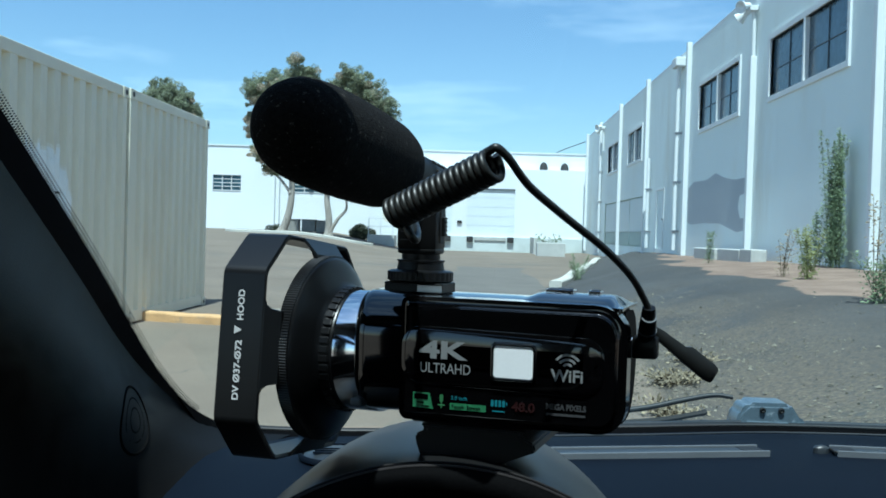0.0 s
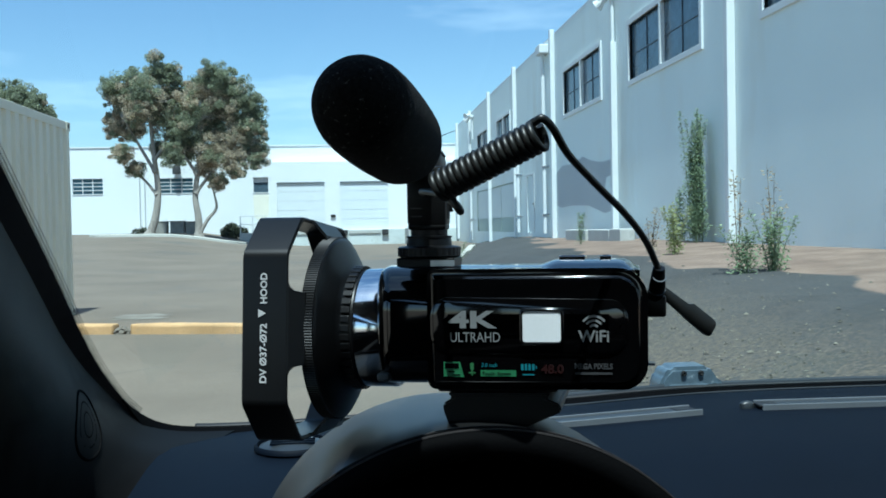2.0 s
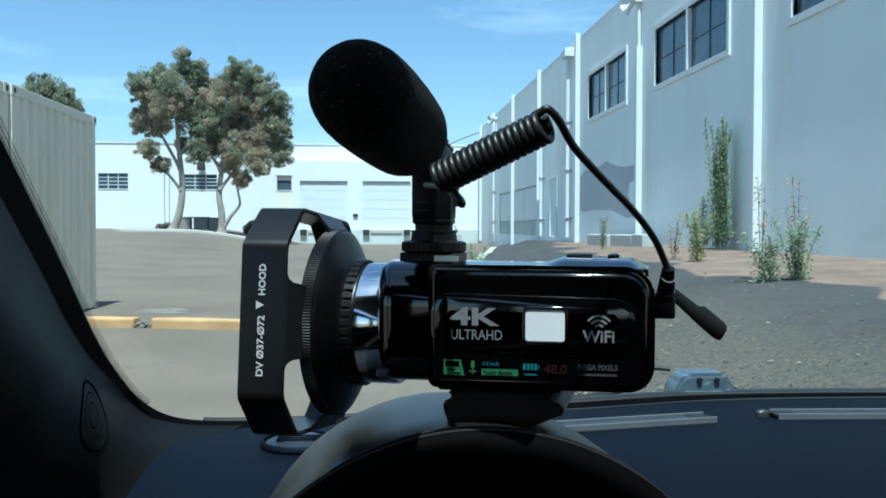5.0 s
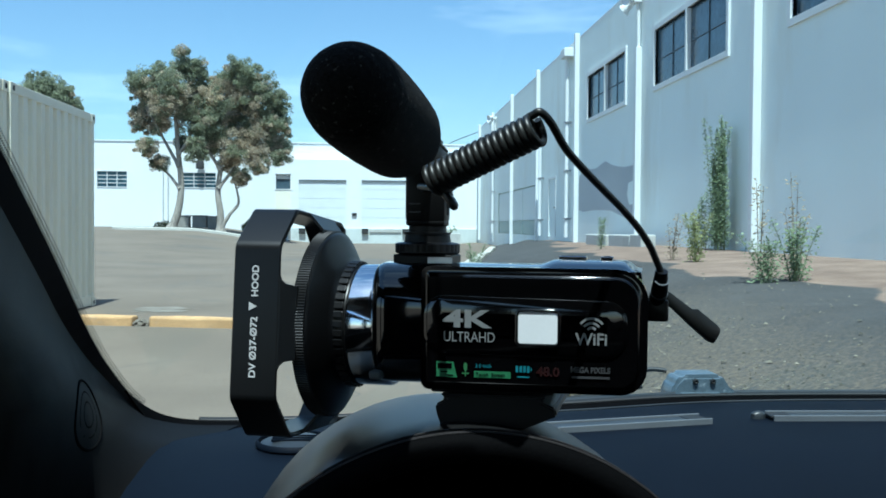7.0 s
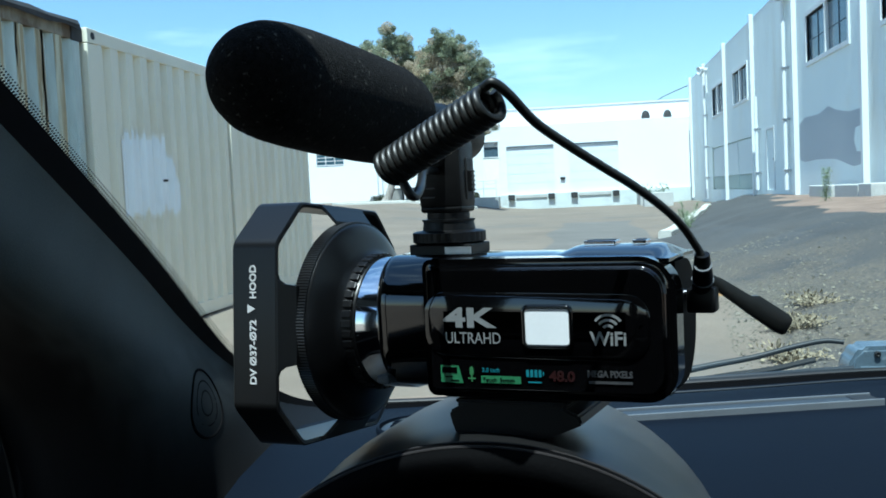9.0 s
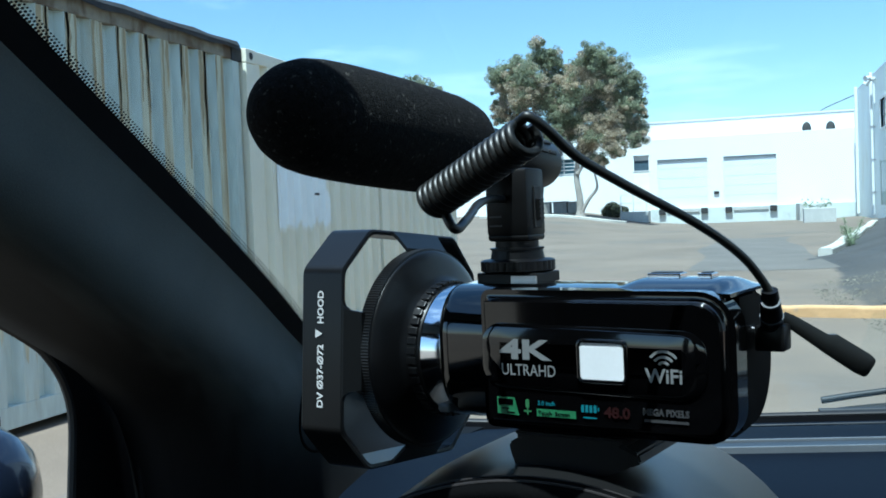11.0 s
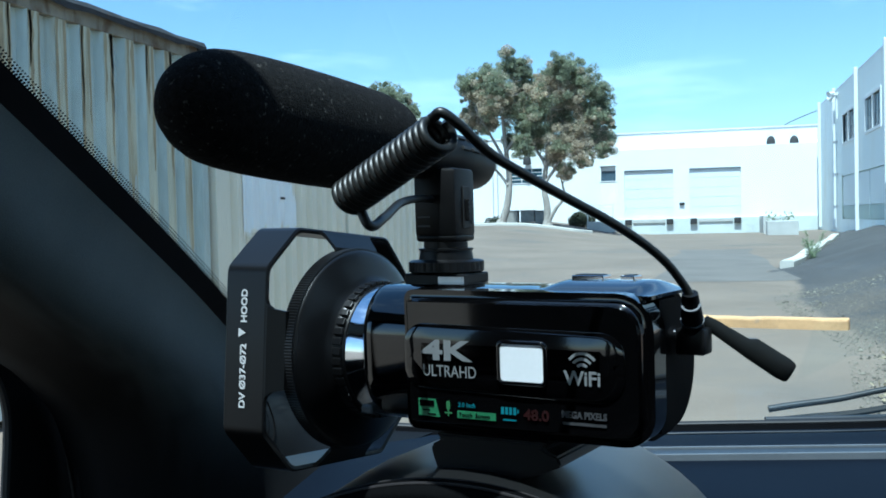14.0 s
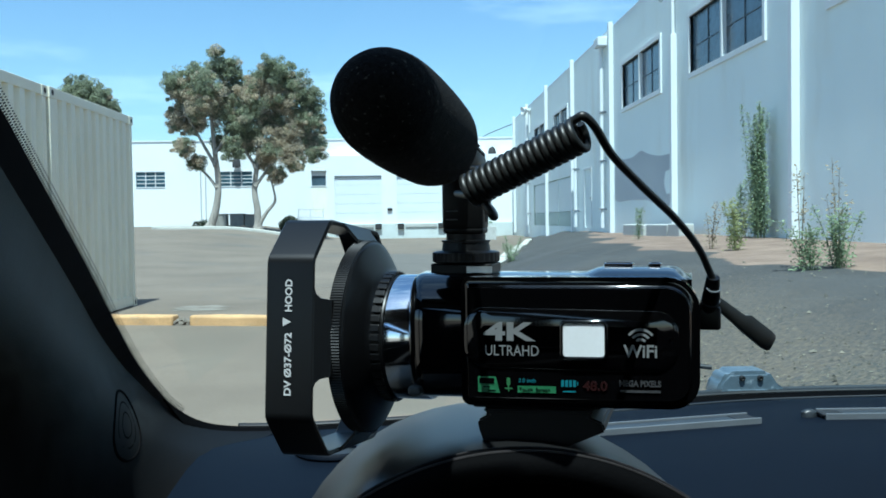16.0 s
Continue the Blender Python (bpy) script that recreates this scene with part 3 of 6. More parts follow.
def build_warehouse():
    bm = bmesh.new()
    holes = WIN_A + [DOOR_W, GATE_W]
    for y0, z0, y1, z1 in cells((-12, -0.3), (59.0, 7.15), holes):
        box(bm, w_at(WALL_X, y0, z0), w_at(WALL_X + 0.3, y1, z1))
    part("wall", bm, STUCCO, warehouse, "bluish-white stucco wall")
    part("roof", boxes((w_at(WALL_X + 0.3, -12, 6.8), w_at(30, 59, 7.0))), CONCRETE, warehouse)
    part("end_wall", boxes((w_at(WALL_X + 0.3, -12, -0.3), w_at(30, -11.7, 6.8)), (w_at(29.7, -11.7, -0.3), w_at(30, 59, 6.8)),
                           (w_at(WALL_X + 0.3, 58.7, -0.3), w_at(29.7, 59, 6.8))), STUCCO, warehouse)
    bm = bmesh.new()
    box(bm, w_at(WALL_X - 0.004, -12, 7.152), w_at(WALL_X + 0.35, 59, 7.23), 0.003)
    part("parapet_cap", bm, PILASTER, warehouse)
    for y in PILASTERS:
        part("pilaster", boxes((w_at(WALL_X - 0.15, y - 0.085, 0.3), w_at(WALL_X - 0.002, y + 0.085, 5.58 if y == 23.1 else 7.34)), r=0.012), PILASTER, warehouse, "bright white pilaster")
    for y0, z0, y1, z1 in WIN_A:
        win = part("window", boxes((w_at(WALL_X + 0.06, y0, z0), w_at(WALL_X + 0.10, y1, z1))), WINDOWDARK, warehouse, "dark high window of the warehouse")
        t = 0.12
        bm = bmesh.new()
        for lo, hi in (((y0 - t, z0 - t), (y1 + t, z0)), ((y0 - t, z1), (y1 + t, z1 + t)), ((y0 - t, z0), (y0, z1)), ((y1, z0), (y1 + t, z1))):
            box(bm, w_at(WALL_X - 0.045, *lo), w_at(WALL_X + 0.08, *hi), 0.004)
        part("frame", bm, PILASTER, win, "white painted window frame")
        ym = (y0 + y1) / 2
        part("mullion", boxes((w_at(WALL_X - 0.050, ym - 0.045, z0), w_at(WALL_X + 0.058, ym + 0.045, z1)), r=0.004), PILASTER, win)
        for k in (0.25, 0.75):
            yk = y0 + (y1 - y0) * k
            part("glazing_bar", boxes((w_at(WALL_X + 0.04, yk - 0.006, z0), w_at(WALL_X + 0.058, yk + 0.006, z1))), BARS, win)
        for ya, yb in ((y0, ym - 0.061), (ym + 0.061, y1)):
            part("transom", boxes((w_at(WALL_X + 0.045, ya, z0 + 0.59), w_at(WALL_X + 0.057, yb, z0 + 0.61))), BARS, win)
    y0, z0, y1, z1 = DOOR_W
    door = part("door", boxes((w_at(WALL_X + 0.025, y0, z0), w_at(WALL_X + 0.08, y1, z1))), STUCCO, warehouse, "closed white painted metal door")
    part("door_frame", boxes((w_at(WALL_X - 0.02, y0 - 0.07, z0), w_at(WALL_X - 0.002, y0, z1 + 0.07)), (w_at(WALL_X - 0.02, y1, z0), w_at(WALL_X - 0.002, y1 + 0.07, z1 + 0.07)),
                             (w_at(WALL_X - 0.02, y0, z1), w_at(WALL_X - 0.002, y1, z1 + 0.07))), FRAMEGREY, door)
    bm = bmesh.new()
    lathe(bm, [(0, 0.03), (0.02, 0.03), (0.03, 0.022), (0.05, 0.028), (0.07, 0.02)], lambda a, b, c: w_at(WALL_X + 0.025 - a, y0 + 0.12 + b, 1.85 + c), 12)
    part("door_knob", bm, DARK, door)
    y0, z0, y1, z1 = GATE_W
    gate = part("loading_gate", boxes((w_at(WALL_X + 0.075, y0, z0), w_at(WALL_X + 0.11, y1, z1))), MINT, warehouse, "pale green and white folding loading gate")
    n = 3
    for k in range(n):
        a, c = y0 + (y1 - y0) * k / n + 0.09, y0 + (y1 - y0) * (k + 1) / n - 0.09
        part("gate_panel", boxes((w_at(WALL_X + 0.01, a, z0 + 0.62), w_at(WALL_X + 0.073, c, z1 - 0.06)), r=0.006), PALEDOOR, gate, "pale upper gate panel")
        part("kick_panel", boxes((w_at(WALL_X + 0.015, a, z0 + 0.05), w_at(WALL_X + 0.073, c, z0 + 0.60)), r=0.006), MINT, gate, "pale green kick panel")
    part("gate_post", boxes((w_at(WALL_X - 0.02, y0 - 0.08, z0), w_at(WALL_X + 0.15, y0, z1 + 0.1))), MINT, gate)
    part("gate_post", boxes((w_at(WALL_X - 0.02, y1, z0), w_at(WALL_X + 0.15, y1 + 0.08, z1 + 0.1))), MINT, gate)
    # downpipes with a hopper head
    for y, top, base in ((31.35, 6.75, 0.8), (36.4, 4.2, 0.8), (50.9, 6.6, 0.8)):
        bm = bmesh.new()
        tube(bm, [w_at(WALL_X - 0.14, y, base), w_at(WALL_X - 0.14, y, top)], 0.065, 10)
        pipe = part("downpipe", bm, PILASTER, warehouse, smooth=40)
        for z in (1.4, 3.0, 4.6):
            if z < top:
                part("pipe_bracket", boxes((w_at(WALL_X - 0.23, y - 0.09, z), w_at(WALL_X, y + 0.09, z + 0.05))), STEEL, pipe)
    bm = bmesh.new()
    box(bm, w_at(WALL_X - 0.32, 31.0, 6.75), w_at(WALL_X, 31.7, 7.05), 0.03)
    part("hopper_head", bm, PILASTER, warehouse)
    # repainted patch, an uneven sheet of paint
    edge = [(23.4, 1.45), (24.3, 1.38), (26.0, 1.62), (28.0, 1.66), (29.4, 1.62), (30.0, 1.70), (30.0, 2.75), (29.2, 2.92), (27.7, 2.88), (26.6, 3.02), (25.8, 2.86), (24.6, 2.72), (23.4, 2.74)]
    bm = bmesh.new()
    prism(bm, edge, lambda a, b, c: w_at(WALL_X - 0.004 - c, a, b), 0.004)
    part("repainted_patch", bm, GREYPATCH, warehouse, "uneven grey repainted patch")
    edge = [(23.45, 1.75), (24.0, 1.72), (24.25, 2.0), (24.1, 2.3), (23.45, 2.35)]
    bm = bmesh.new()
    prism(bm, edge, lambda a, b, c: w_at(WALL_X - 0.0085 - c, a, b), 0.002)
    part("repainted_patch", bm, STUCCO, warehouse, "small white overpainted patch")
    # twin floodlights on short poles up the wall
    for y, z in ((23.1, 6.72), (50.4, 6.9)):
        bm = bmesh.new()
        tube(bm, smooth_path([w_at(WALL_X - 0.07, y, z - 1.2), w_at(WALL_X - 0.08, y, z - 0.3), w_at(WALL_X - 0.12, y, z)], 5), 0.045, 10)
        arm = part("floodlight_arm", bm, PILASTER, warehouse, "white painted pole", smooth=40)
        part("junction_box", boxes((w_at(WALL_X - 0.22, y - 0.12, z - 0.06), w_at(WALL_X - 0.02, y + 0.12, z + 0.07)), r=0.015), PILASTER, arm)
        for way, lift in ((Vector((-0.62, 0.55, -0.55)), 0.02), (Vector((-0.75, -0.45, -0.25)), 0.10)):
            way.normalize()
            e1 = way.orthogonal().normalized()
            e2 = way.cross(e1)
            base = w_at(WALL_X - 0.14, y, z + lift)
            bm = bmesh.new()
            lathe(bm, [(0.05, 0.03), (0.10, 0.07), (0.24, 0.085), (0.38, 0.15), (0.40, 0.155), (0.40, 0.14), (0.33, 0.06), (0.30, 0.01)], lambda a, p, q, base=base, way=way, e1=e1, e2=e2: base + way * a + e1 * p + e2 * q, 18)
            part("floodlight", bm, PILASTER, arm, "white floodlight shade", smooth=40)


build_warehouse()


# ---- the far building with its loading docks ----
FAR_Y = 60.0
depot = thing("loading_depot", pose(0, FAR_Y, 0), "bright white loading building with two dock doors", "building")


def f_at(x, y, z):
    return Vector((x, y - FAR_Y, z))


LAMPS = ((-10.6, 4.95), (4.05, 5.45), (5.35, 5.42))


def build_depot():
    louvres = [(-16.9, 3.45, -15.1, 4.38), (-11.7, 3.45, -9.7, 4.34), (-21.5, 3.45, -19.4, 4.38)]
    square = (-6.0, 3.40, -5.1, 4.32)
    bm = bmesh.new()
    for x0, z0, x1, z1 in cells((-40, -0.3), (7.2, 6.25), louvres + [square]):
        box(bm, f_at(x0, FAR_Y, z0), f_at(x1, FAR_Y + 0.4, z1))
    part("wall", bm, FARWHITE, depot, "bright white wall")
    part("roof", boxes((f_at(-40, FAR_Y + 0.4, 5.8), f_at(7.2, 85, 6.0))), CONCRETE, depot)
    part("side_wall", boxes((f_at(-40, FAR_Y + 0.4, -0.3), f_at(-39.6, 85, 5.8)), (f_at(6.8, FAR_Y + 0.4, -0.3), f_at(7.2, 85, 5.8)), (f_at(-39.6, 84.6, -0.3), f_at(6.8, 85, 5.8))), FARWHITE, depot)
    part("parapet_cap", boxes((f_at(-40, FAR_Y - 0.05, 6.252), f_at(7.2, FAR_Y + 0.45, 6.32))), FARWHITE, depot)
    for x0, z0, x1, z1 in louvres:
        win = part("window", boxes((f_at(x0, FAR_Y + 0.16, z0), f_at(x1, FAR_Y + 0.2, z1))), BLUEGLASS, depot, "blue-grey louvred window")
        for za in (z0 - 0.06, z1):
            part("frame", boxes((f_at(x0, FAR_Y - 0.03, za), f_at(x1, FAR_Y + 0.1, za + 0.06))), FRAMEGREY, win)
        for k in range(1, 4):
            z = z0 + (z1 - z0) * k / 4
            part("slat", boxes((f_at(x0, FAR_Y + 0.06, z - 0.03), f_at(x1, FAR_Y + 0.158, z + 0.02))), FRAMEGREY, win)
        for k in (1, 2):
            x = x0 + (x1 - x0) * k / 3
            part("mullion", boxes((f_at(x - 0.03, FAR_Y + 0.03, z0), f_at(x + 0.03, FAR_Y + 0.058, z1))), FRAMEGREY, win)
    x0, z0, x1, z1 = square
    win = part("window", boxes((f_at(x0, FAR_Y + 0.16, z0), f_at(x1, FAR_Y + 0.2, z1))), WINDOWDARK, depot, "small dark square window")
    for za in (z0 - 0.06, z1):
        part("frame", boxes((f_at(x0 - 0.06, FAR_Y - 0.03, za), f_at(x1 + 0.06, FAR_Y + 0.1, za + 0.06))), FRAMEGREY, win)
    part("blind", boxes((f_at(x0 + 0.03, FAR_Y + 0.12, z1 - 0.3), f_at(x1 - 0.03, FAR_Y + 0.15, z1 - 0.02))), FRAMEGREY, win)
    bm = bmesh.new()
    prism(bm, [(-6.0, 1.9), (-5.8, 1.7), (-5.3, 1.75), (-5.1, 2.0), (-5.05, 3.25), (-6.05, 3.25)], lambda a, b, c: f_at(a, FAR_Y - 0.004 - c, b), 0.003)
    part("rust_stain", bm, YELLOWSTAIN, depot, "yellowed stain under the small window")
    # the dock block stands a little forward
    docks = [(-4.5, 1.05, -1.6, 3.95), (-0.65, 1.05, 2.3, 3.95)]
    D = FAR_Y - 0.9
    bm = bmesh.new()
    for x0, z0, x1, z1 in cells((-4.95, 0.95), (6.9, 5.2), docks):
        box(bm, f_at(x0, D, z0), f_at(x1, FAR_Y - 0.004, z1))
    part("dock_block", bm, FARWHITE, depot, "slightly forward dock block")
    part("dock_plinth", boxes((f_at(-4.95, D - 0.12, -0.3), f_at(6.9, FAR_Y - 0.01, 0.948))), PLINTH, depot, "pale grey-green painted dock plinth")
    for x0, z0, x1, z1 in docks:
        door = part("dock_door", boxes((f_at(x0, D + 0.09, z0), f_at(x1, D + 0.13, z1))), DOCKDOOR, depot, "closed white sectional dock door")
        for k in range(5):
            z = z0 + (z1 - z0) * k / 5
            part("door_section", boxes((f_at(x0 + 0.03, D + 0.06, z + 0.008), f_at(x1 - 0.03, D + 0.088, z + (z1 - z0) / 5 - 0.008)), r=0.004), DOCKDOOR, door)
        part("door_head", boxes((f_at(x0, D - 0.02, z1 - 0.07), f_at(x1, D + 0.058, z1))), BARS, door)
        for x in (x0 + 0.02, x1 - 0.42):
            part("dock_bumper", boxes((f_at(x, D - 0.3, 0.62), f_at(x + 0.4, D - 0.122, 0.96)), r=0.03), DARK, door, "black rubber dock bumper")
        part("leveller", boxes((f_at(x0 + 0.5, D - 0.19, 0.72), f_at(x1 - 0.5, D - 0.124, 0.94)), r=0.02), CONCRETE, door, "worn steel dock leveller lip")
    part("meter_box", boxes((f_at(-1.25, D - 0.09, 1.75), f_at(-0.95, D - 0.002, 1.92)), r=0.01), DARK, depot, "small dark box between the dock doors")
    part("low_wall", boxes((f_at(3.3, D - 4.0, -0.2), f_at(3.55, D - 0.13, 1.0))), CONCRETE, depot)
    bm = bmesh.new()
    tube(bm, smooth_path([f_at(4.8, FAR_Y + 1.5, 6.0), f_at(5.0, FAR_Y + 1.5, 6.5), f_at(6.4, FAR_Y + 1.5, 7.1), f_at(7.0, FAR_Y + 1.5, 7.3)], 6), 0.025, 6)
    part("roof_cable", bm, DARK, depot)
    # bell-shaped lamps under the roof edge
    for x, z in LAMPS:
        bm = bmesh.new()
        lathe(bm, [(-0.36, 0.22), (-0.33, 0.26), (-0.04, 0.25), (0.14, 0.20), (0.24, 0.10), (0.28, 0.04)], lambda a, b, c: f_at(x + b, FAR_Y - 0.30 + c, z + a), 14)
        lamp = part("wall_lamp", bm, DARK, depot, "dark bell-shaped wall lamp", smooth=40)
        bm = bmesh.new()
        tube(bm, smooth_path([f_at(x, FAR_Y - 0.30, z + 0.26), f_at(x, FAR_Y - 0.24, z + 0.34), f_at(x, FAR_Y - 0.1, z + 0.30), f_at(x, FAR_Y - 0.002, z + 0.2)], 5), 0.022, 6)
        part("lamp_arm", bm, FARWHITE, lamp)
    for x in (-12.9, -12.6):
        bm = bmesh.new()
        tube(bm, [f_at(x, FAR_Y - 0.08, 0.8), f_at(x, FAR_Y - 0.08, 4.9)], 0.04, 6)
        part("downpipe", bm, FRAMEGREY, depot)


build_depot()


# ---- loose things at the far side ----
def build_rail():
    rail = thing("handrail", pose(-5.7, 56.5, ground_z(-5.7, 56.5)), "galvanised handrail beside a concrete landing", "railing")
    part("landing", boxes(((-0.75, -0.6, -0.1), (0.85, 1.0, 0.55))), CONCRETE, rail, "grey concrete landing")
    for x in (-0.7, 0.0, 0.75):
        bm = bmesh.new()
        tube(bm, [(x, -0.5, 0.54), (x, -0.5, 1.55)], 0.025, 6)
        part("post", bm, FRAMEGREY, rail)
    for z in (1.05, 1.53):
        bm = bmesh.new()
        tube(bm, [(-0.72, -0.5, z), (0.77, -0.5, z)], 0.022, 6)
        part("rail", bm, FRAMEGREY, rail)


build_rail()


def leaf_cloud(bm, centre, radii, count, size, rng, droop=0.4):
    """Many small leaf blades scattered over the outer part of a puff."""
    for _ in range(count):
        d = Vector((rng.gauss(0, 1), rng.gauss(0, 1), rng.gauss(0, 1))).normalized()
        r = rng.random() ** 0.34 * 1.2
        c = Vector(centre) + Vector((d.x * radii[0], d.y * radii[1], d.z * radii[2])) * r
        a = Vector((rng.gauss(0, 1), rng.gauss(0, 1), rng.gauss(0, 1) - droop)).normalized()
        b = a.orthogonal().normalized()
        b = (Matrix.Rotation(rng.uniform(0, 6.28), 3, a) @ b) * size * rng.uniform(0.25, 0.5)
        a = a * size * rng.uniform(0.7, 1.4)
        bm.faces.new([bm.verts.new(p) for p in (c - a, c + b, c + a, c - b)])


def tree(label, base, trunks, puffs, seed, leaf=0.062, density=330, dry=0.5):
    """A tree: swept trunks and limbs, and crowns of many loose leaf puffs. puffs: x, z, radius, dryness in metres from the base."""
    rng = random.Random(seed)
    t = thing("tree", pose(*base), label, "tree")
    for k, (line, r0, r1) in enumerate(trunks):
        bm = bmesh.new()
        tube(bm, smooth_path(line, 6), lambda s, r0=r0, r1=r1: r0 + (r1 - r0) * s + 0.5 * r0 * max(0, 0.08 - s) / 0.08, 9)
        part("trunk" if k == 0 else "limb", bm, BARK, t, smooth=60)
    green, brown, twigs = bmesh.new(), bmesh.new(), bmesh.new()
    tips = [Vector(line[-1]) for line, _, _ in trunks]
    for x, z, r, d in puffs:
        y = rng.uniform(-0.9, 0.9)
        c = Vector((x, y, z - 0.38 * step(6.0, 8.5, z) * (z < 9.5)))
        near = min(tips, key=lambda q: (q - c).length)
        if (near - c).length < 4:
            tube(twigs, smooth_path([near, near.lerp(c, 0.5) + Vector((0, 0, -0.2)), c], 4), lambda s: 0.05 - 0.035 * s, 5)
        for _ in range(46):
            p = c + Vector([max(-0.92, min(0.92, rng.gauss(0, 0.5))) for _ in range(3)]) * r
            q = 0.06 + r * rng.uniform(0.10, 0.34)
            bm = brown if rng.random() < d * dry * 1.6 else green
            leaf_cloud(bm, p, (q, q, q * 0.8), int(density * r * rng.uniform(0.25, 0.8)), leaf, rng)
    part("twigs", twigs, BARK, t)
    tagged(part("crown", green, LEAF, t, "olive green drooping leaves"), kind="stuff")
    tagged(part("crown", brown, LEAFDRY, t, "dry brown leaves"), kind="stuff")


TREE_Y = 52.0
tree("tall half-dry tree with pale peeling trunk on the kerbed island", (-10.75, TREE_Y, ground_z(-10.75, TREE_Y) - 0.05),
     [([(0, 0, 0), (0.35, 0, 1.0), (0.5, 0.1, 2.4), (0.35, 0.1, 4.2), (0.2, 0, 6.2)], 0.24, 0.09),
      ([(0.45, 0, 2.2), (-0.2, 0.2, 3.0), (-1.0, 0.1, 3.6)], 0.09, 0.04), ([(0.4, 0, 3.4), (-0.4, 0.2, 4.8), (-1.1, -0.1, 6.2)], 0.1, 0.05),
      ([(0.35, 0, 4.0), (1.0, 0.2, 5.2), (1.2, 0.2, 7.2)], 0.1, 0.05)],
     [(0.6, 9.3, 0.75, 0.1), (1.25, 9.0, 0.55, 0.1), (-0.25, 8.5, 0.7, 0.15), (-1.45, 8.4, 0.65, 0.2), (-1.7, 7.8, 0.5, 0.3), (0.1, 7.8, 0.95, 0.15), (1.2, 7.9, 0.75, 0.2), (-0.9, 7.5, 0.7, 0.5), (-1.2, 6.7, 0.8, 1.0), (-0.1, 6.6, 0.8, 0.9),
      (0.7, 6.9, 0.8, 0.2), (-1.7, 5.8, 0.65, 0.9), (-0.7, 5.7, 0.55, 0.7), (1.2, 6.1, 0.85, 0.2), (1.6, 5.2, 0.6, 0.2), (-1.2, 4.3, 0.5, 0.9), (-0.6, 3.6, 0.4, 0.5), (0.5, 4.7, 0.4, 0.2), (1.5, 4.3, 0.55, 0.1), (-2.1, 6.4, 0.3, 0.7)], 5)
tree("broad half-dry tree with forked pale trunk on the kerbed island", (-8.2, TREE_Y + 0.3, ground_z(-8.2, TREE_Y) - 0.05),
     [([(0, 0, 0), (0.0, 0, 1.1), (-0.15, 0.1, 2.3), (0.1, 0.1, 4.2), (0.3, 0, 6.4)], 0.22, 0.08),
      ([(0.05, 0, 0.25), (0.5, 0, 1.0), (0.95, 0.1, 1.6), (0.85, 0.1, 2.4)], 0.12, 0.05),
      ([(-0.1, 0, 2.4), (0.7, 0.2, 3.6), (1.3, 0.2, 5.2)], 0.1, 0.04), ([(0, 0, 3.4), (-0.9, 0.2, 5.0), (-0.8, 0.1, 6.8)], 0.1, 0.04)],
     [(0.9, 9.0, 0.7, 0.2), (1.6, 8.6, 0.75, 0.2), (0.0, 8.3, 0.75, 0.8), (0.9, 7.9, 0.95, 0.9), (2.3, 8.0, 0.8, 0.3), (2.9, 7.4, 0.7, 0.1), (-0.5, 7.5, 0.75, 0.7), (1.6, 7.0, 1.05, 0.9), (3.0, 6.5, 0.75, 0.15), (0.2, 6.7, 0.9, 0.8), (-0.5, 6.1, 0.75, 0.2),
      (2.3, 6.1, 0.8, 0.1), (3.3, 5.7, 0.5, 0.2), (1.0, 5.8, 0.85, 0.5), (-0.1, 5.2, 0.65, 0.2), (2.1, 5.0, 0.9, 0.9), (3.0, 4.8, 0.75, 0.6), (3.3, 4.1, 0.42, 0.4), (1.0, 4.6, 0.85, 0.9), (2.1, 3.8, 0.65, 0.9), (0.5, 3.8, 0.65, 0.9), (1.1, 3.0, 0.42, 0.9), (-0.7, 4.7, 0.45, 0.1)], 8)
tree("round green tree crown beyond the white building", (-25.9, 78, 0.7),
     [([(0, 0, 0), (0, 0, 4), (0.2, 0, 8.5)], 0.4, 0.2)],
     [(-1.4, 10.6, 1.1, 0.1), (-0.7, 11.5, 1.0, 0.15), (0.4, 11.1, 1.1, 0.15), (1.4, 10.5, 1.0, 0.1), (-2.0, 9.6, 0.9, 0.1), (0.3, 9.8, 1.3, 0.1), (2.0, 9.7, 0.8, 0.1)], 13, leaf=0.1, density=220, dry=0.2)


def build_island():
    bm = bmesh.new()
    line = smooth_path([(-13.6, 51.0, 0), (-12.6, 50.0, 0), (-9.5, 49.7, 0), (-6.6, 50.0, 0), (-5.6, 51.2, 0)], 6)
    rows = []
    for p in line:
        z = ground_z(p.x, p.y)
        rows.append([(p.x, p.y, z - 0.1), (p.x, p.y, z + 0.11), (p.x, p.y + 0.04, z + 0.14), (p.x, p.y + 0.26, z + 0.14), (p.x, p.y + 0.26, z - 0.1)])
    sheet(bm, rows)
    k = part("island_kerb", bm, WHITEKERB, None)
    tagged(k, "pale concrete kerb round the tree island", "kerb", kind="structure")
    for x in (-11.0, -10.0, -9.12):
        z = ground_z(x, 56.4)
        bin_ = thing("crate", pose(x, 56.4, z), "weathered grey-brown wooden crate standing behind the trees", "crate", "crates by the white wall")
        part("side_panel", boxes(((-0.4, -0.35, 0), (0.4, 0.35, 0.66)), r=0.015), CRATE, bin_)
        part("lid", boxes(((-0.43, -0.38, 0.662), (0.43, 0.38, 0.72)), r=0.012), CRATE, bin_)


build_island()


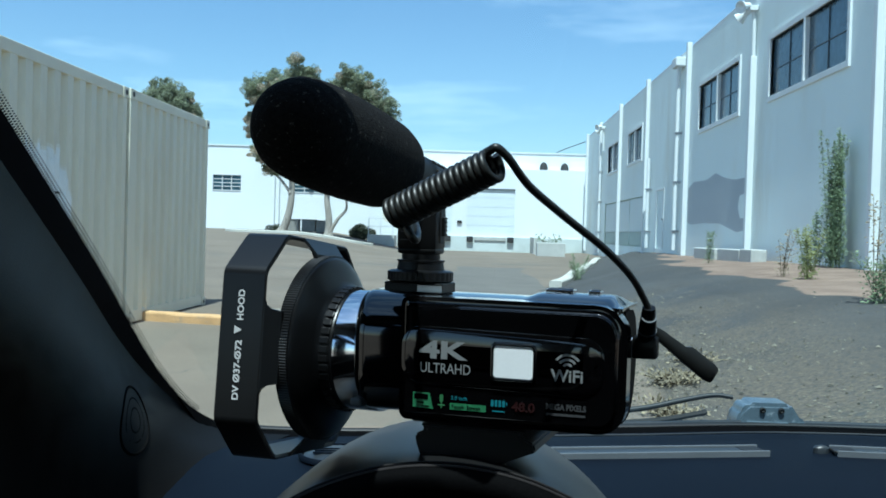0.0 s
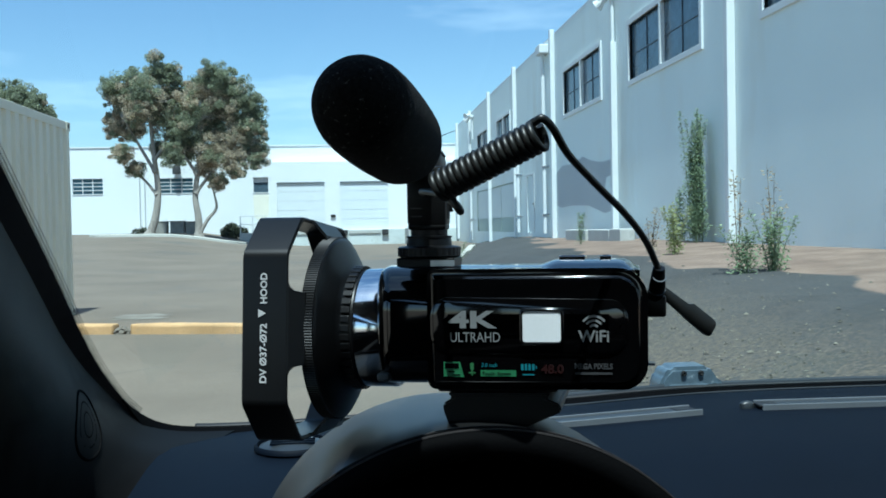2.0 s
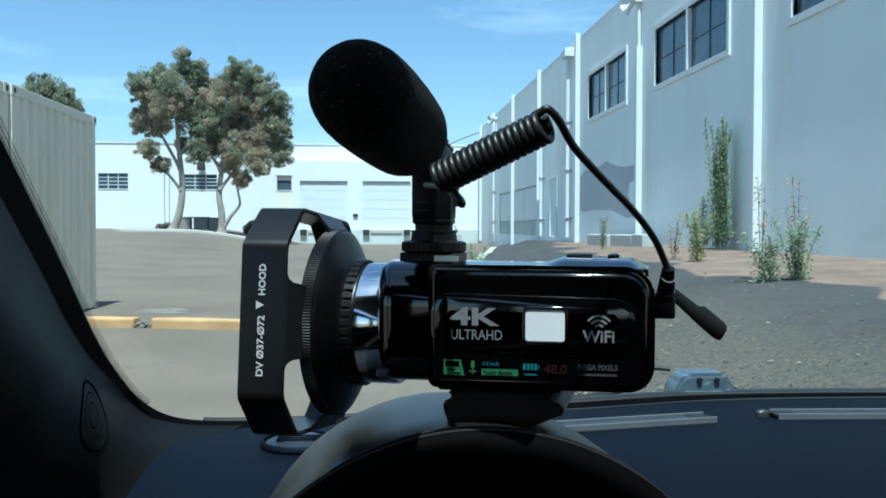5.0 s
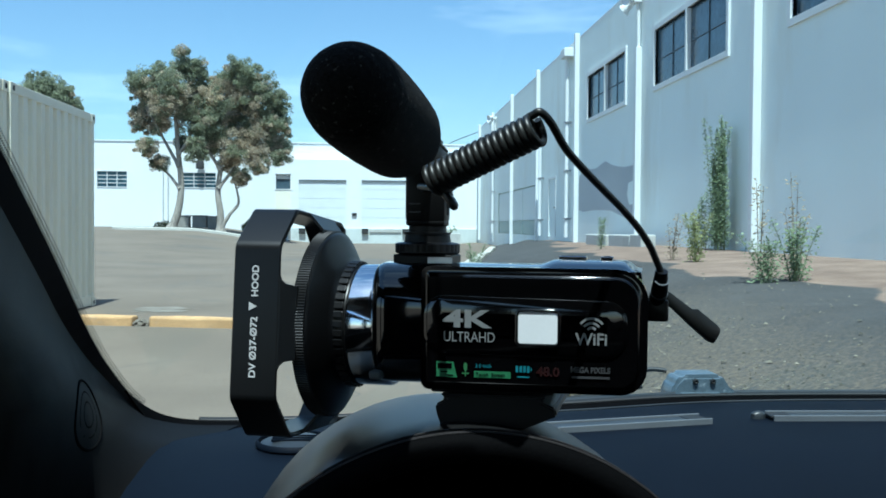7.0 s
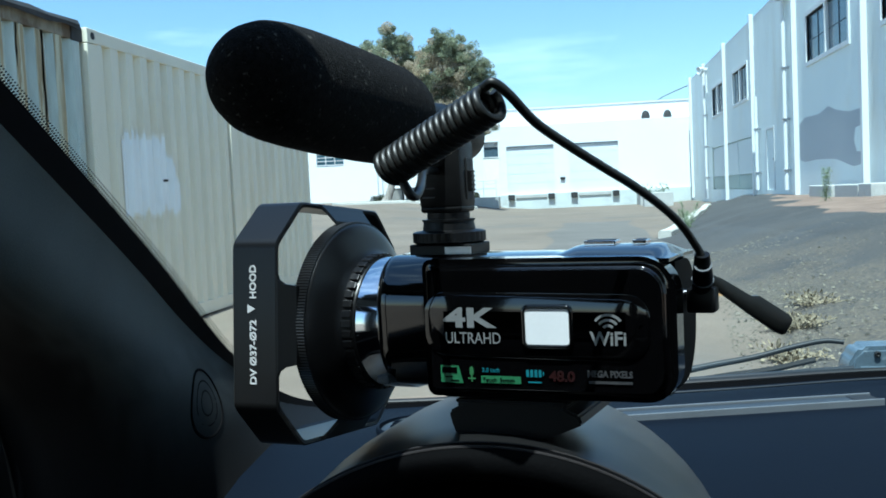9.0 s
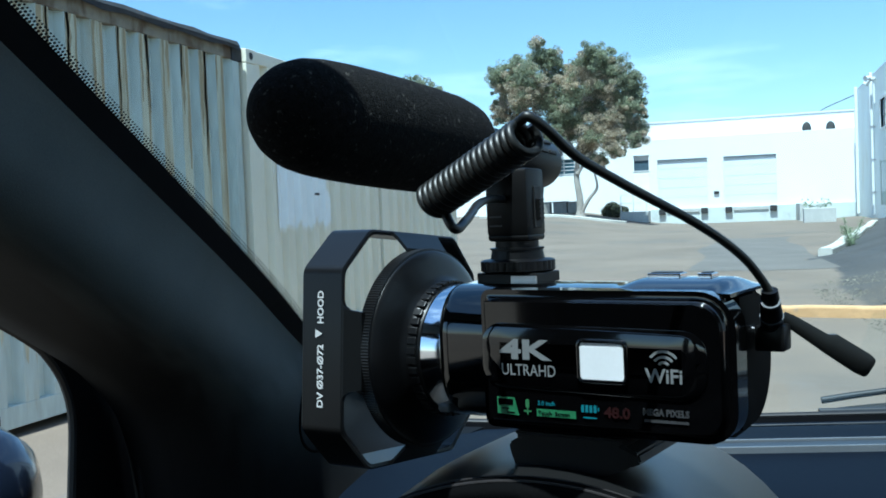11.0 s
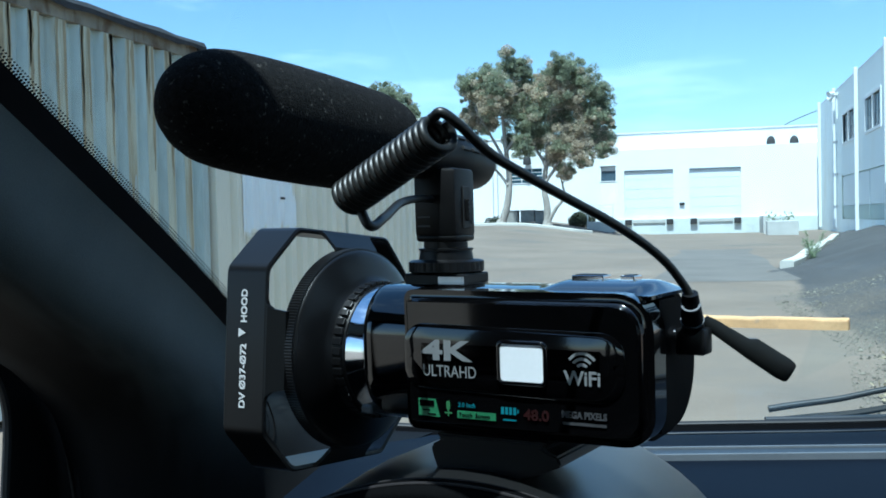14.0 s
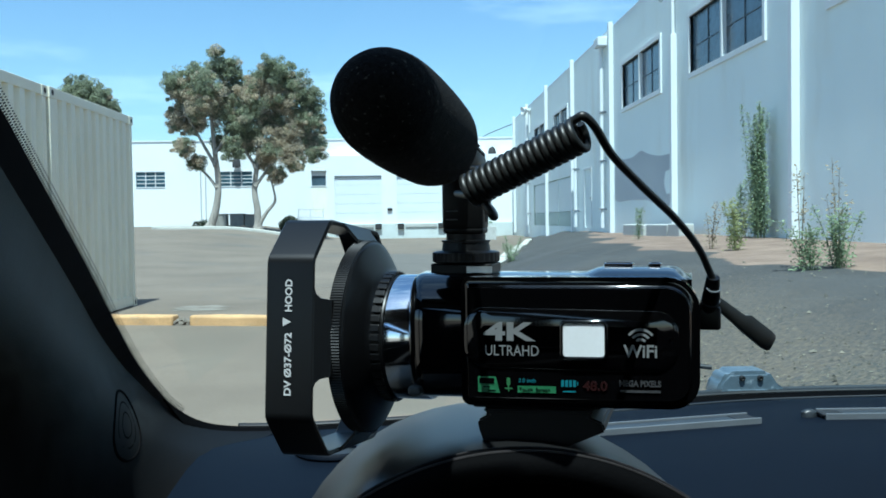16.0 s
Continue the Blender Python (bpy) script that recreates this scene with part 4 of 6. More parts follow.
def bush(label, place, spread, count, seed, size=0.1, mat=LEAF):
    rng = random.Random(seed)
    b = thing("bush", pose(*place), label, "bush")
    bm = bmesh.new()
    for _ in range(12):
        c = (rng.uniform(-0.7, 0.7) * spread[0], rng.uniform(-0.7, 0.7) * spread[1], spread[2] * rng.uniform(0.25, 0.75))
        leaf_cloud(bm, c, (spread[0] * 0.35, spread[1] * 0.35, spread[2] * 0.3), count // 12, size, rng)
    tagged(part("foliage", bm, mat, b), kind="stuff")
    bm = bmesh.new()
    for _ in range(5):
        tube(bm, [(0, 0, -0.05), (rng.uniform(-0.5, 0.5) * spread[0], rng.uniform(-0.5, 0.5) * spread[1], spread[2] * 0.6)], 0.015, 5)
    part("stems", bm, BARK, b)


bush("dark rounded bush beside the handrail", (-7.05, 57.4, ground_z(-7.05, 57.4)), (0.95, 0.7, 0.85), 2200, 3, 0.10, DARKLEAF)
bush("low scrub at the foot of the tree", (-11.25, 52.5, ground_z(-11.25, 52.5)), (0.6, 0.5, 0.45), 400, 4, 0.08, DARKLEAF)
bush("scrub growing behind the concrete block", (3.9, 52.5, ground_z(3.9, 52.5) + 0.3), (0.8, 0.5, 0.9), 160, 6, 0.09, WEED)


# ---- kerbs ----
def build_kerbs():
    a, b = Vector((-4.15, 10.93, 0)), Vector((1.46, 9.72, 0))
    way = (b - a).normalized()
    side = Vector((-way.y, way.x, 0))
    kerb = thing("yellow_kerb", pose(*((a + b) / 2), 0, 0, math.degrees(math.atan2(way.y, way.x))), "low worn yellow-painted concrete kerb with one broken spot", "kerb")
    size = (b - a).length
    for k, (f0, f1) in enumerate(((0.0, 0.283), (0.316, 0.62), (0.621, 1.0))):
        x0, x1 = size * (f0 - 0.5), size * (f1 - 0.5)
        bm = bmesh.new()
        z = ground_z(*((a + b) / 2 + way * (x0 + x1) / 2).xy)
        box(bm, (x0, -0.085, z - 0.06), (x1, 0.085, z + 0.105), 0.022, 2)
        bmesh.ops.subdivide_edges(bm, edges=[e for e in bm.edges if e.calc_length() > 0.5], cuts=11)
        for v in bm.verts:
            v.co += Vector((0.03 * noise.noise(v.co * 17), 0.010 * noise.noise(v.co * 3 + Vector((k, 0, 0))), 0.013 * noise.noise(v.co * 4)))
        part("kerb_block", bm, YELLOW, kerb)
    rng = random.Random(12)
    z = ground_z(*((a + b) / 2 - way * size * 0.2).xy)
    for f, r in ((0.287, 0.05), (0.296, 0.065), (0.305, 0.045), (0.312, 0.055)):
        bm = bmesh.new()
        bmesh.ops.create_icosphere(bm, subdivisions=2, radius=r)
        for v in bm.verts:
            v.co = Vector((v.co.x * 0.9, v.co.y * 1.3, v.co.z * 0.8)) * (1 + 0.5 * noise.noise(v.co * 22 + Vector((f * 90, 0, 0)))) + Vector((size * (f - 0.5), rng.uniform(-0.04, 0.03), z + 0.02))
        part("broken_lump", bm, PALEWORN, kerb, "bare broken concrete lump")
    # whitewashed kerb that climbs along the foot of the slope
    line = [Vector((1.75 + 0.163 * (y - 20), y, 0)) for y in (19.6, 24.2, 28.8, 33.4, 38.0, 43.0)]
    k2 = thing("white_kerb", pose(3.4, 30, ground_z(3.4, 30)), "broken whitewashed concrete kerb along the slope", "kerb")
    for p, q in zip(line, line[1:]):
        way = (q - p).normalized()
        side = Vector((way.y, -way.x, 0))
        bm = bmesh.new()
        rows = []
        for s in range(9):
            c = p.lerp(q, 0.02 + 0.95 * s / 8)
            z = ground_z(c.x + 0.2, c.y)
            rows.append([c + side * d + Vector((0, 0, z + h)) - Vector(k2.location) for d, h in ((-0.13, -0.15), (-0.13, 0.08), (-0.10, 0.105), (0.10, 0.11), (0.13, 0.08), (0.13, -0.15))])
        sheet(bm, rows)
        bm.faces.new([v for v in bm.verts][:6])
        bm.faces.new([v for v in bm.verts][-6:][::-1])
        part("kerb_block", bm, WHITEKERB, k2)
    for y, w in ((22.35, 1.9), (20.9, 0.9), (24.7, 2.2)):
        z = ground_z(6.0, y)
        b3 = thing("concrete_block", pose(6.05, y, z), "pale concrete block lying along the wall", "concrete block", "blocks along the wall")
        part("block", boxes(((-0.17, -w / 2, -0.06), (0.17, w / 2, 0.27)), r=0.025), CONCRETE, b3)
    b4 = thing("concrete_planter", pose(4.0, 51.5, ground_z(4.0, 51.5)), "dark stained concrete planter box", "planter")
    part("planter_wall", boxes(((-0.75, -0.5, -0.1), (0.75, 0.5, 0.72)), r=0.03), CONCRETE, b4)


build_kerbs()


# ---- weeds and litter ----
def weed(label, place, height, spread, stalks, blades, seed, mat=WEED, dry=0, column=0.0):
    rng = random.Random(seed)
    w = thing("weed", pose(*place), label, "weed", "weeds along the wall")
    stems, leaves = bmesh.new(), bmesh.new()
    for _ in range(stalks):
        lean = Vector((rng.gauss(0, spread), rng.gauss(0, spread), 0))
        h = height * rng.uniform(0.55, 1.0)
        foot = Vector((rng.uniform(-0.4, 0.4), rng.uniform(-1, 1), 0)) * column
        line = smooth_path([(lean.x * 0.15 + foot.x, lean.y * 0.15 + foot.y, -0.05), (lean.x * 0.5 + foot.x, lean.y * 0.5 + foot.y * 0.8, h * 0.5), (lean.x + foot.x * 0.2, lean.y + foot.y * 0.3, h)], 4)
        tube(stems, line, lambda s: 0.006 - 0.004 * s, 4)
        for _ in range(3 * blades // stalks):
            s = rng.uniform(0.08, 1.0)
            q = s * (len(line) - 1)
            p = line[min(len(line) - 2, int(q))].lerp(line[min(len(line) - 2, int(q)) + 1], q - min(len(line) - 2, int(q)))
            d = Vector((rng.gauss(0, 1), rng.gauss(0, 1), rng.gauss(0.2, 0.7))).normalized()
            c = p + d * rng.uniform(0.01, 0.13) * (1.15 - 0.75 * s)
            e = d.orthogonal().normalized() * rng.uniform(0.005, 0.014)
            d = d * rng.uniform(0.012, 0.032)
            leaves.faces.new([leaves.verts.new(v) for v in (c - d, c + e, c + d, c - e)])
    part("stalks", stems, STRAW if dry else mat, w)
    tagged(part("leaves", leaves, STRAW if dry else mat, w), kind="stuff")


def on_ground(x, y):
    return (x, y, ground_z(x, y))


weed("tall leafy green weed climbing the white wall", on_ground(6.3, 16.9), 2.45, 0.15, 22, 3600, 1, column=0.22)
weed("green weed beside the tall one", on_ground(6.25, 17.6), 1.3, 0.12, 5, 400, 2)
weed("yellow-green bushy weed on the dirt strip", on_ground(4.63, 13.3), 0.88, 0.11, 7, 420, 3, YELLOWWEED)
weed("green leafy weed at the asphalt edge", on_ground(3.97, 9.25), 0.58, 0.13, 6, 210, 4)
weed("green leafy weed at the asphalt edge", on_ground(4.28, 9.3), 0.64, 0.13, 8, 330, 14)
weed("dry straw-coloured weed stalks", on_ground(3.98, 9.5), 1.05, 0.06, 4, 60, 5, STRAW, 1)
weed("dry straw-coloured weed stalks", on_ground(4.36, 9.5), 1.12, 0.10, 5, 80, 15, STRAW, 1)
weed("dry weed stalk on the dirt strip", on_ground(4.6, 14.3), 0.95, 0.1, 4, 90, 6, STRAW, 1)
weed("thin weed on the dirt strip", on_ground(5.0, 20.5), 0.8, 0.06, 3, 160, 7)
weed("weed growing by the white kerb", on_ground(2.55, 23.4), 0.7, 0.2, 7, 300, 8)
weed("dry grass clump on the slope", on_ground(1.62, 7.4), 0.10, 0.16, 26, 200, 9, STRAW, 1)
weed("dry grass clump on the slope", on_ground(1.95, 8.4), 0.08, 0.13, 20, 150, 19, STRAW, 1)
weed("dry grass clump on the slope", on_ground(1.35, 6.2), 0.08, 0.12, 18, 120, 29, STRAW, 1)


def build_litter():
    rng = random.Random(21)
    bm = bmesh.new()
    for _ in range(9000):
        y = rng.uniform(3.2, 14.5)
        s = abs(rng.gauss(0.0, 1.0)) * 1.1
        x = bank_edge(y) - 0.35 + s
        if x > 4.3 or (noise.noise((x * 0.8, y * 0.8, 7)) < -0.08 and rng.random() < 0.8):
            continue
        r = rng.uniform(0.004, 0.013) * (2.0 if rng.random() < 0.06 else 1)
        c = Vector((x, y, ground_z(x, y) + r * 0.3))
        spin = Matrix.Rotation(rng.uniform(0, 6.28), 3, "Z")
        pts = [spin @ Vector((a * r * rng.uniform(0.6, 1.5), b * r * rng.uniform(0.6, 1.3), h * r * rng.uniform(0.4, 0.9))) + c
               for a, b, h in ((1, 0, 0), (-0.5, 0.9, 0), (-0.5, -0.9, 0), (0, 0, 1))]
        v = [bm.verts.new(p) for p in pts]
        for i, j, k in ((0, 1, 3), (1, 2, 3), (2, 0, 3)):
            bm.faces.new((v[i], v[j], v[k]))
    tagged(part("gravel", bm, LITTER, None), "pale gravel, straw and leaf litter on the slope", "gravel", kind="stuff")


build_litter()


# ---- shipping containers, seen end on ----
def container(label, y0, front, paint, rusty=False, W=2.438, n=9):
    """A container whose end wall faces the yard at x = front, from y0 to y0 + W."""
    H, L = 2.591, 2.438
    z = 0.03
    c = thing("shipping_container", pose(front, y0, z), label, "container", "containers along the yard")
    P = 0.115
    for y in (0.0, W - P):
        part("corner_post", boxes(((-0.14, y, 0.12), (0.0, y + P, H - 0.12)), r=0.008), paint, c)
        for zz in (0.0, H - 0.118):
            bm = bmesh.new()
            box(bm, (-0.178, y - 0.002, zz), (0.004, y + P + 0.045, zz + 0.118), 0.006)
            cast = part("corner_casting", bm, RUST if rusty else paint, c)
            # no opening here: a dark pad whose colour stands for the hole's shade
            bm = bmesh.new()
            prism(bm, rounded(y + 0.05, zz + 0.03, y + 0.115, zz + 0.09, 0.025, 3), lambda a, b, d: Vector((0.0055 - d, a, b)), 0.004)
            part("casting_hole", bm, DARK, cast)
    part("top_rail", boxes(((-0.06, P + 0.047, H - 0.11), (-0.004, W - P - 0.002, H - 0.002)), r=0.006), RAILRUST if rusty else paint, c)
    part("bottom_rail", boxes(((-0.09, P + 0.047, 0.02), (-0.006, W - P - 0.002, 0.15)), r=0.006), paint, c)
    bm = bmesh.new()
    span = W - 2 * P
    prof = []
    for k in range(n):
        o = P + span * k / n
        w = span / n
        prof += [(o, -0.008), (o + 0.46 * w, -0.008), (o + 0.58 * w, -0.058), (o + 0.86 * w, -0.058)]
    prof.append((W - P, -0.008))
    sheet(bm, [[(x, y, zz) for y, x in prof] for zz in (0.15, 0.9, 1.7, H - 0.11)])
    bmesh.ops.recalc_face_normals(bm, faces=bm.faces)
    for f in bm.faces:
        if f.normal.x < 0:
            f.normal_flip()
    bmesh.ops.solidify(bm, geom=bm.faces[:], thickness=0.003)
    part("end_wall", bm, paint, c, "corrugated end wall")
    # unseen plate behind the groove tops, added for shadow
    part("header_plate", boxes(((-0.090, P, H - 0.16), (-0.064, W - P, H - 0.112))), paint, c)
    for y in (0.0, W - 0.045):
        bm = bmesh.new()
        prof = []
        for k in range(9):
            o = -0.14 - (L - 0.3) * k / 9
            w = (L - 0.3) / 9
            prof += [(o, 0.0), (o - 0.3 * w, 0.0), (o - 0.5 * w, 0.04), (o - 0.8 * w, 0.04)]
        sheet(bm, [[(x, y + d, zz) for x, d in prof] for zz in (0.1, H - 0.06)])
        part("side_wall", bm, paint, c, "corrugated side wall")
    part("roof_panel", boxes(((-L, 0.004, H - 0.06), (-0.062, W - 0.004, H - 0.012))), RUST if rusty else paint, c)
    part("floor_panel", boxes(((-L, 0.004, 0.05), (-0.10, W - 0.004, 0.12))), DARK, c)
    part("rear_wall", boxes(((-L - 0.04, 0.004, 0.05), (-L - 0.002, W - 0.004, H - 0.02))), paint, c)
    if rusty:
        bm = bmesh.new()
        line = [(0.02, -0.1 + 0.22 * k, H + 0.022 + 0.004 * (k % 2)) for k in range(15)]
        tarp = [[(x - 0.35, y, z + 0.008), (x, y, z + 0.012 + 0.006 * math.sin(k * 1.9)), (x + 0.02, y, z - 0.02), (x + 0.015, y, z - 0.055 - 0.010 * math.sin(k * 2.3))] for k, (x, y, z) in enumerate(line)]
        sheet(bm, tarp)
        bmesh.ops.recalc_face_normals(bm, faces=bm.faces)
        bmesh.ops.solidify(bm, geom=bm.faces[:], thickness=0.006)
        part("roof_edge_flashing", bm, RUST, c, "dark rusted roof edge")
        # the proud ribs have faded to khaki, with brown runs down their edges
        rng = random.Random(31)
        w = span / n
        for k in range(n):
            a, b = P + w * k + 0.006, P + w * (k + 0.46) - 0.004
            m = 6
            low = rng.choice((0.3, 0.5, 0.9, 1.3))
            tips = [low + rng.uniform(0, 0.35) for _ in range(m + 1)]
            bm = bmesh.new()
            sheet(bm, [[(-0.0062, a + (b - a) * j / m, H - 0.112) for j in range(m + 1)], [(-0.0062, a + (b - a) * j / m, tips[j]) for j in range(m + 1)]])
            bmesh.ops.recalc_face_normals(bm, faces=bm.faces)
            part("faded_strip", bm, STREAK, c, "khaki faded paint strip")
            for side in (0, 1):
                for _ in range(rng.choice((1, 1, 2))):
                    mid = a + (b - a) * (rng.uniform(0.04, 0.3) if side == 0 else rng.uniform(0.7, 0.96))
                    half, drop = rng.uniform(0.010, 0.032), rng.uniform(0.25, 1.3)
                    line = []
                    for q in range(9):
                        wide = half * (1 - 0.75 * (q / 8) ** 2) * rng.uniform(0.6, 1.2)
                        sway = rng.uniform(-0.006, 0.006)
                        line.append([(-0.0046, max(a, mid + sway - wide), H - 0.112 - drop * q / 8), (-0.0046, min(b, mid + sway + wide), H - 0.112 - drop * q / 8)])
                    bm = bmesh.new()
                    sheet(bm, line)
                    bmesh.ops.recalc_face_normals(bm, faces=bm.faces)
                    part("rust_streak", bm, RUSTRUN, c, "brown rust streak")
    return c


container("weathered blue-grey shipping container with rust streaks", 4.16, -3.80, BLUECONT, True, 3.02, 11)
beige = container("beige corrugated shipping container with a pale overpainted patch", 7.23, -3.76, BEIGE, False, 2.95, 10)
container("clean beige corrugated shipping container", 10.22, -3.74, BEIGE, False, 2.98, 10)


PATCH = (0.43, 1.72, 1.06, 1.83)


def build_overpaint():
    """The pale patch follows the corrugation of the end wall."""
    W, P, n = 2.95, 0.115, 10
    span = W - 2 * P
    ribs = [(0, -0.008), (0.46, -0.008), (0.58, -0.058), (0.86, -0.058), (1, -0.008)]
    for name, mat, lift, grow, label in (("overpaint_edge", PALE_EDGE, 0.0045, 0.0, "thinly sprayed edge of the patch"), ("overpainted_patch", PALE, 0.0060, 0.035, "pale grey overpainted patch")):
        rng = random.Random(8)
        bm = bmesh.new()
        for k in range(n):
            o, w = P + span * k / n, span / n
            for (a, xa), (b, xb) in zip(ribs, ribs[1:]):
                for j in range(3):
                    y0, y1 = o + (a + (b - a) * j / 3) * w, o + (a + (b - a) * (j + 1) / 3) * w
                    x0, x1 = xa + (xb - xa) * j / 3 + lift, xa + (xb - xa) * (j + 1) / 3 + lift
                    if y0 < PATCH[0] + grow or y1 > PATCH[1] - grow:
                        continue
                    late = step(PATCH[1] - 0.42, PATCH[1] - 0.10, y0)
                    low = PATCH[2] + rng.uniform(-0.04, 0.07) + 0.03 * noise.noise((y0 * 6, 3.1, 0)) + grow
                    high = PATCH[3] - rng.uniform(-0.03, 0.07) - 0.05 * noise.noise((y0 * 5, 9.7, 0)) - 0.42 * late - grow
                    sheet(bm, [[(x0, y0, low), (x1, y1, low)], [(x0, y0, high), (x1, y1, high)]])
        part(name, bm, mat, beige, label)
    part("slot_mark", boxes(((-0.006, 1.24, 1.37), (0.002, 1.34, 1.393))), DARK, beige)


build_overpaint()

from mathutils.bvhtree import BVHTree


# ---- the car round the camera ----
# the visible edge of the windscreen: down the pillar, round the corner and along the foot of the glass
EDGE = smooth_path([(-0.130, -0.05, 1.51), (-0.147, 0.076, 1.45), (-0.175, 0.285, 1.35), (-0.202, 0.495, 1.25), (-0.226, 0.74, 1.125), (-0.2335, 0.845, 1.0616), (-0.2315, 0.908, 1.017), (-0.222, 0.982, 0.970),
                    (-0.196, 1.04, 0.9405), (-0.13, 1.068, 0.9315), (-0.02, 1.09, 0.9300), (0.13, 1.127, 0.931), (0.27, 1.16, 0.931), (0.42, 1.198, 0.931),
                    (0.60, 1.205, 0.931), (0.80, 1.19, 0.931), (1.0, 1.13, 0.933)], 5)
# the soft ridge of the pillar trim and its far edge beside the door, knot by knot with the edge of the glass
RIDGE = smooth_path([(-0.200, -0.13, 1.47), (-0.203, 0.01, 1.385), (-0.212, 0.21, 1.29), (-0.222, 0.40, 1.20), (-0.234, 0.60, 1.103), (-0.235, 0.70, 1.052), (-0.228, 0.765, 1.000), (-0.216, 0.815, 0.957), (-0.198, 0.840, 0.937), (-0.184, 0.86, 0.930)], 5)
PILLAR_OUT = smooth_path([(-0.27, -0.17, 1.47), (-0.275, 0.0, 1.42), (-0.295, 0.18, 1.335), (-0.315, 0.38, 1.222), (-0.333, 0.60, 1.098), (-0.343, 0.715, 1.032), (-0.347, 0.768, 0.955), (-0.336, 0.772, 0.75), (-0.27, 0.70, 0.55), (-0.20, 0.56, 0.68)], 5)


def border_width(k):
    return 0.021 - 0.012 * step(22, 38, k)


def build_windscreen():
    ws = thing("windscreen", pose(0.42, 1.0, 0.93), "clear car windscreen with a black dotted border", "windscreen", kind="structure")
    o = Vector(ws.location)
    mid = 0.42
    bm = bmesh.new()
    grid = []
    for i in range(9):
        s = i / 8
        row = []
        for k in range(17):
            u = -1 + k / 8
            half = 0.74 - 0.13 * s
            bow = 1.222 - 0.10 * u * u - 1.08 * s
            row.append(Vector((mid + u * half, bow, 0.915 + 0.585 * s)) - o)
        grid.append(row)
    sheet(bm, grid)
    bmesh.ops.solidify(bm, geom=bm.faces[:], thickness=0.005)
    pane = part("glass", bm, GLASS, ws, smooth=60)
    pane.visible_shadow = False
    # black border: a strip along the edge on the side of the trim
    bm = bmesh.new()
    rows = []
    eye = Vector((0.06, 0.05, 1.15))
    for k, p in enumerate(EDGE):
        way = (EDGE[min(k + 1, len(EDGE) - 1)] - EDGE[max(k - 1, 0)]).normalized()
        out_ = -way.cross((p - eye).normalized()).normalized()
        w = border_width(k)
        rows.append([p - o, p + out_ * w * 0.5 - o, p + out_ * w - o])
    sheet(bm, rows)
    bmesh.ops.solidify(bm, geom=bm.faces[:], thickness=0.002)
    part("border", bm, FRIT, ws, "black ceramic border")
    bm = bmesh.new()
    fine = []
    for a, b in zip(EDGE[:36], EDGE[1:37]):
        m = max(1, int((b - a).length / 0.0026))
        fine += [a.lerp(b, j / m) for j in range(m)]
    for k, p in enumerate(fine):
        way = (fine[min(k + 1, len(fine) - 1)] - fine[max(k - 1, 0)]).normalized()
        see = (p - eye).normalized()
        out_ = -way.cross(see).normalized()
        for row, r in ((0.0008, 0.0010), (0.0028, 0.0009), (0.0048, 0.0007)):
            c = p - out_ * row + way * (0.0013 if 0.002 < row < 0.004 else 0) - o
            ring = [bm.verts.new(c + r * (math.cos(a) * way + math.sin(a) * out_)) for a in (0.0, 1.05, 2.09, 3.14, 4.19, 5.24)]
            bm.faces.new(ring)
    tagged(part("border_dots", bm, FRIT, ws), kind="stuff")


build_windscreen()


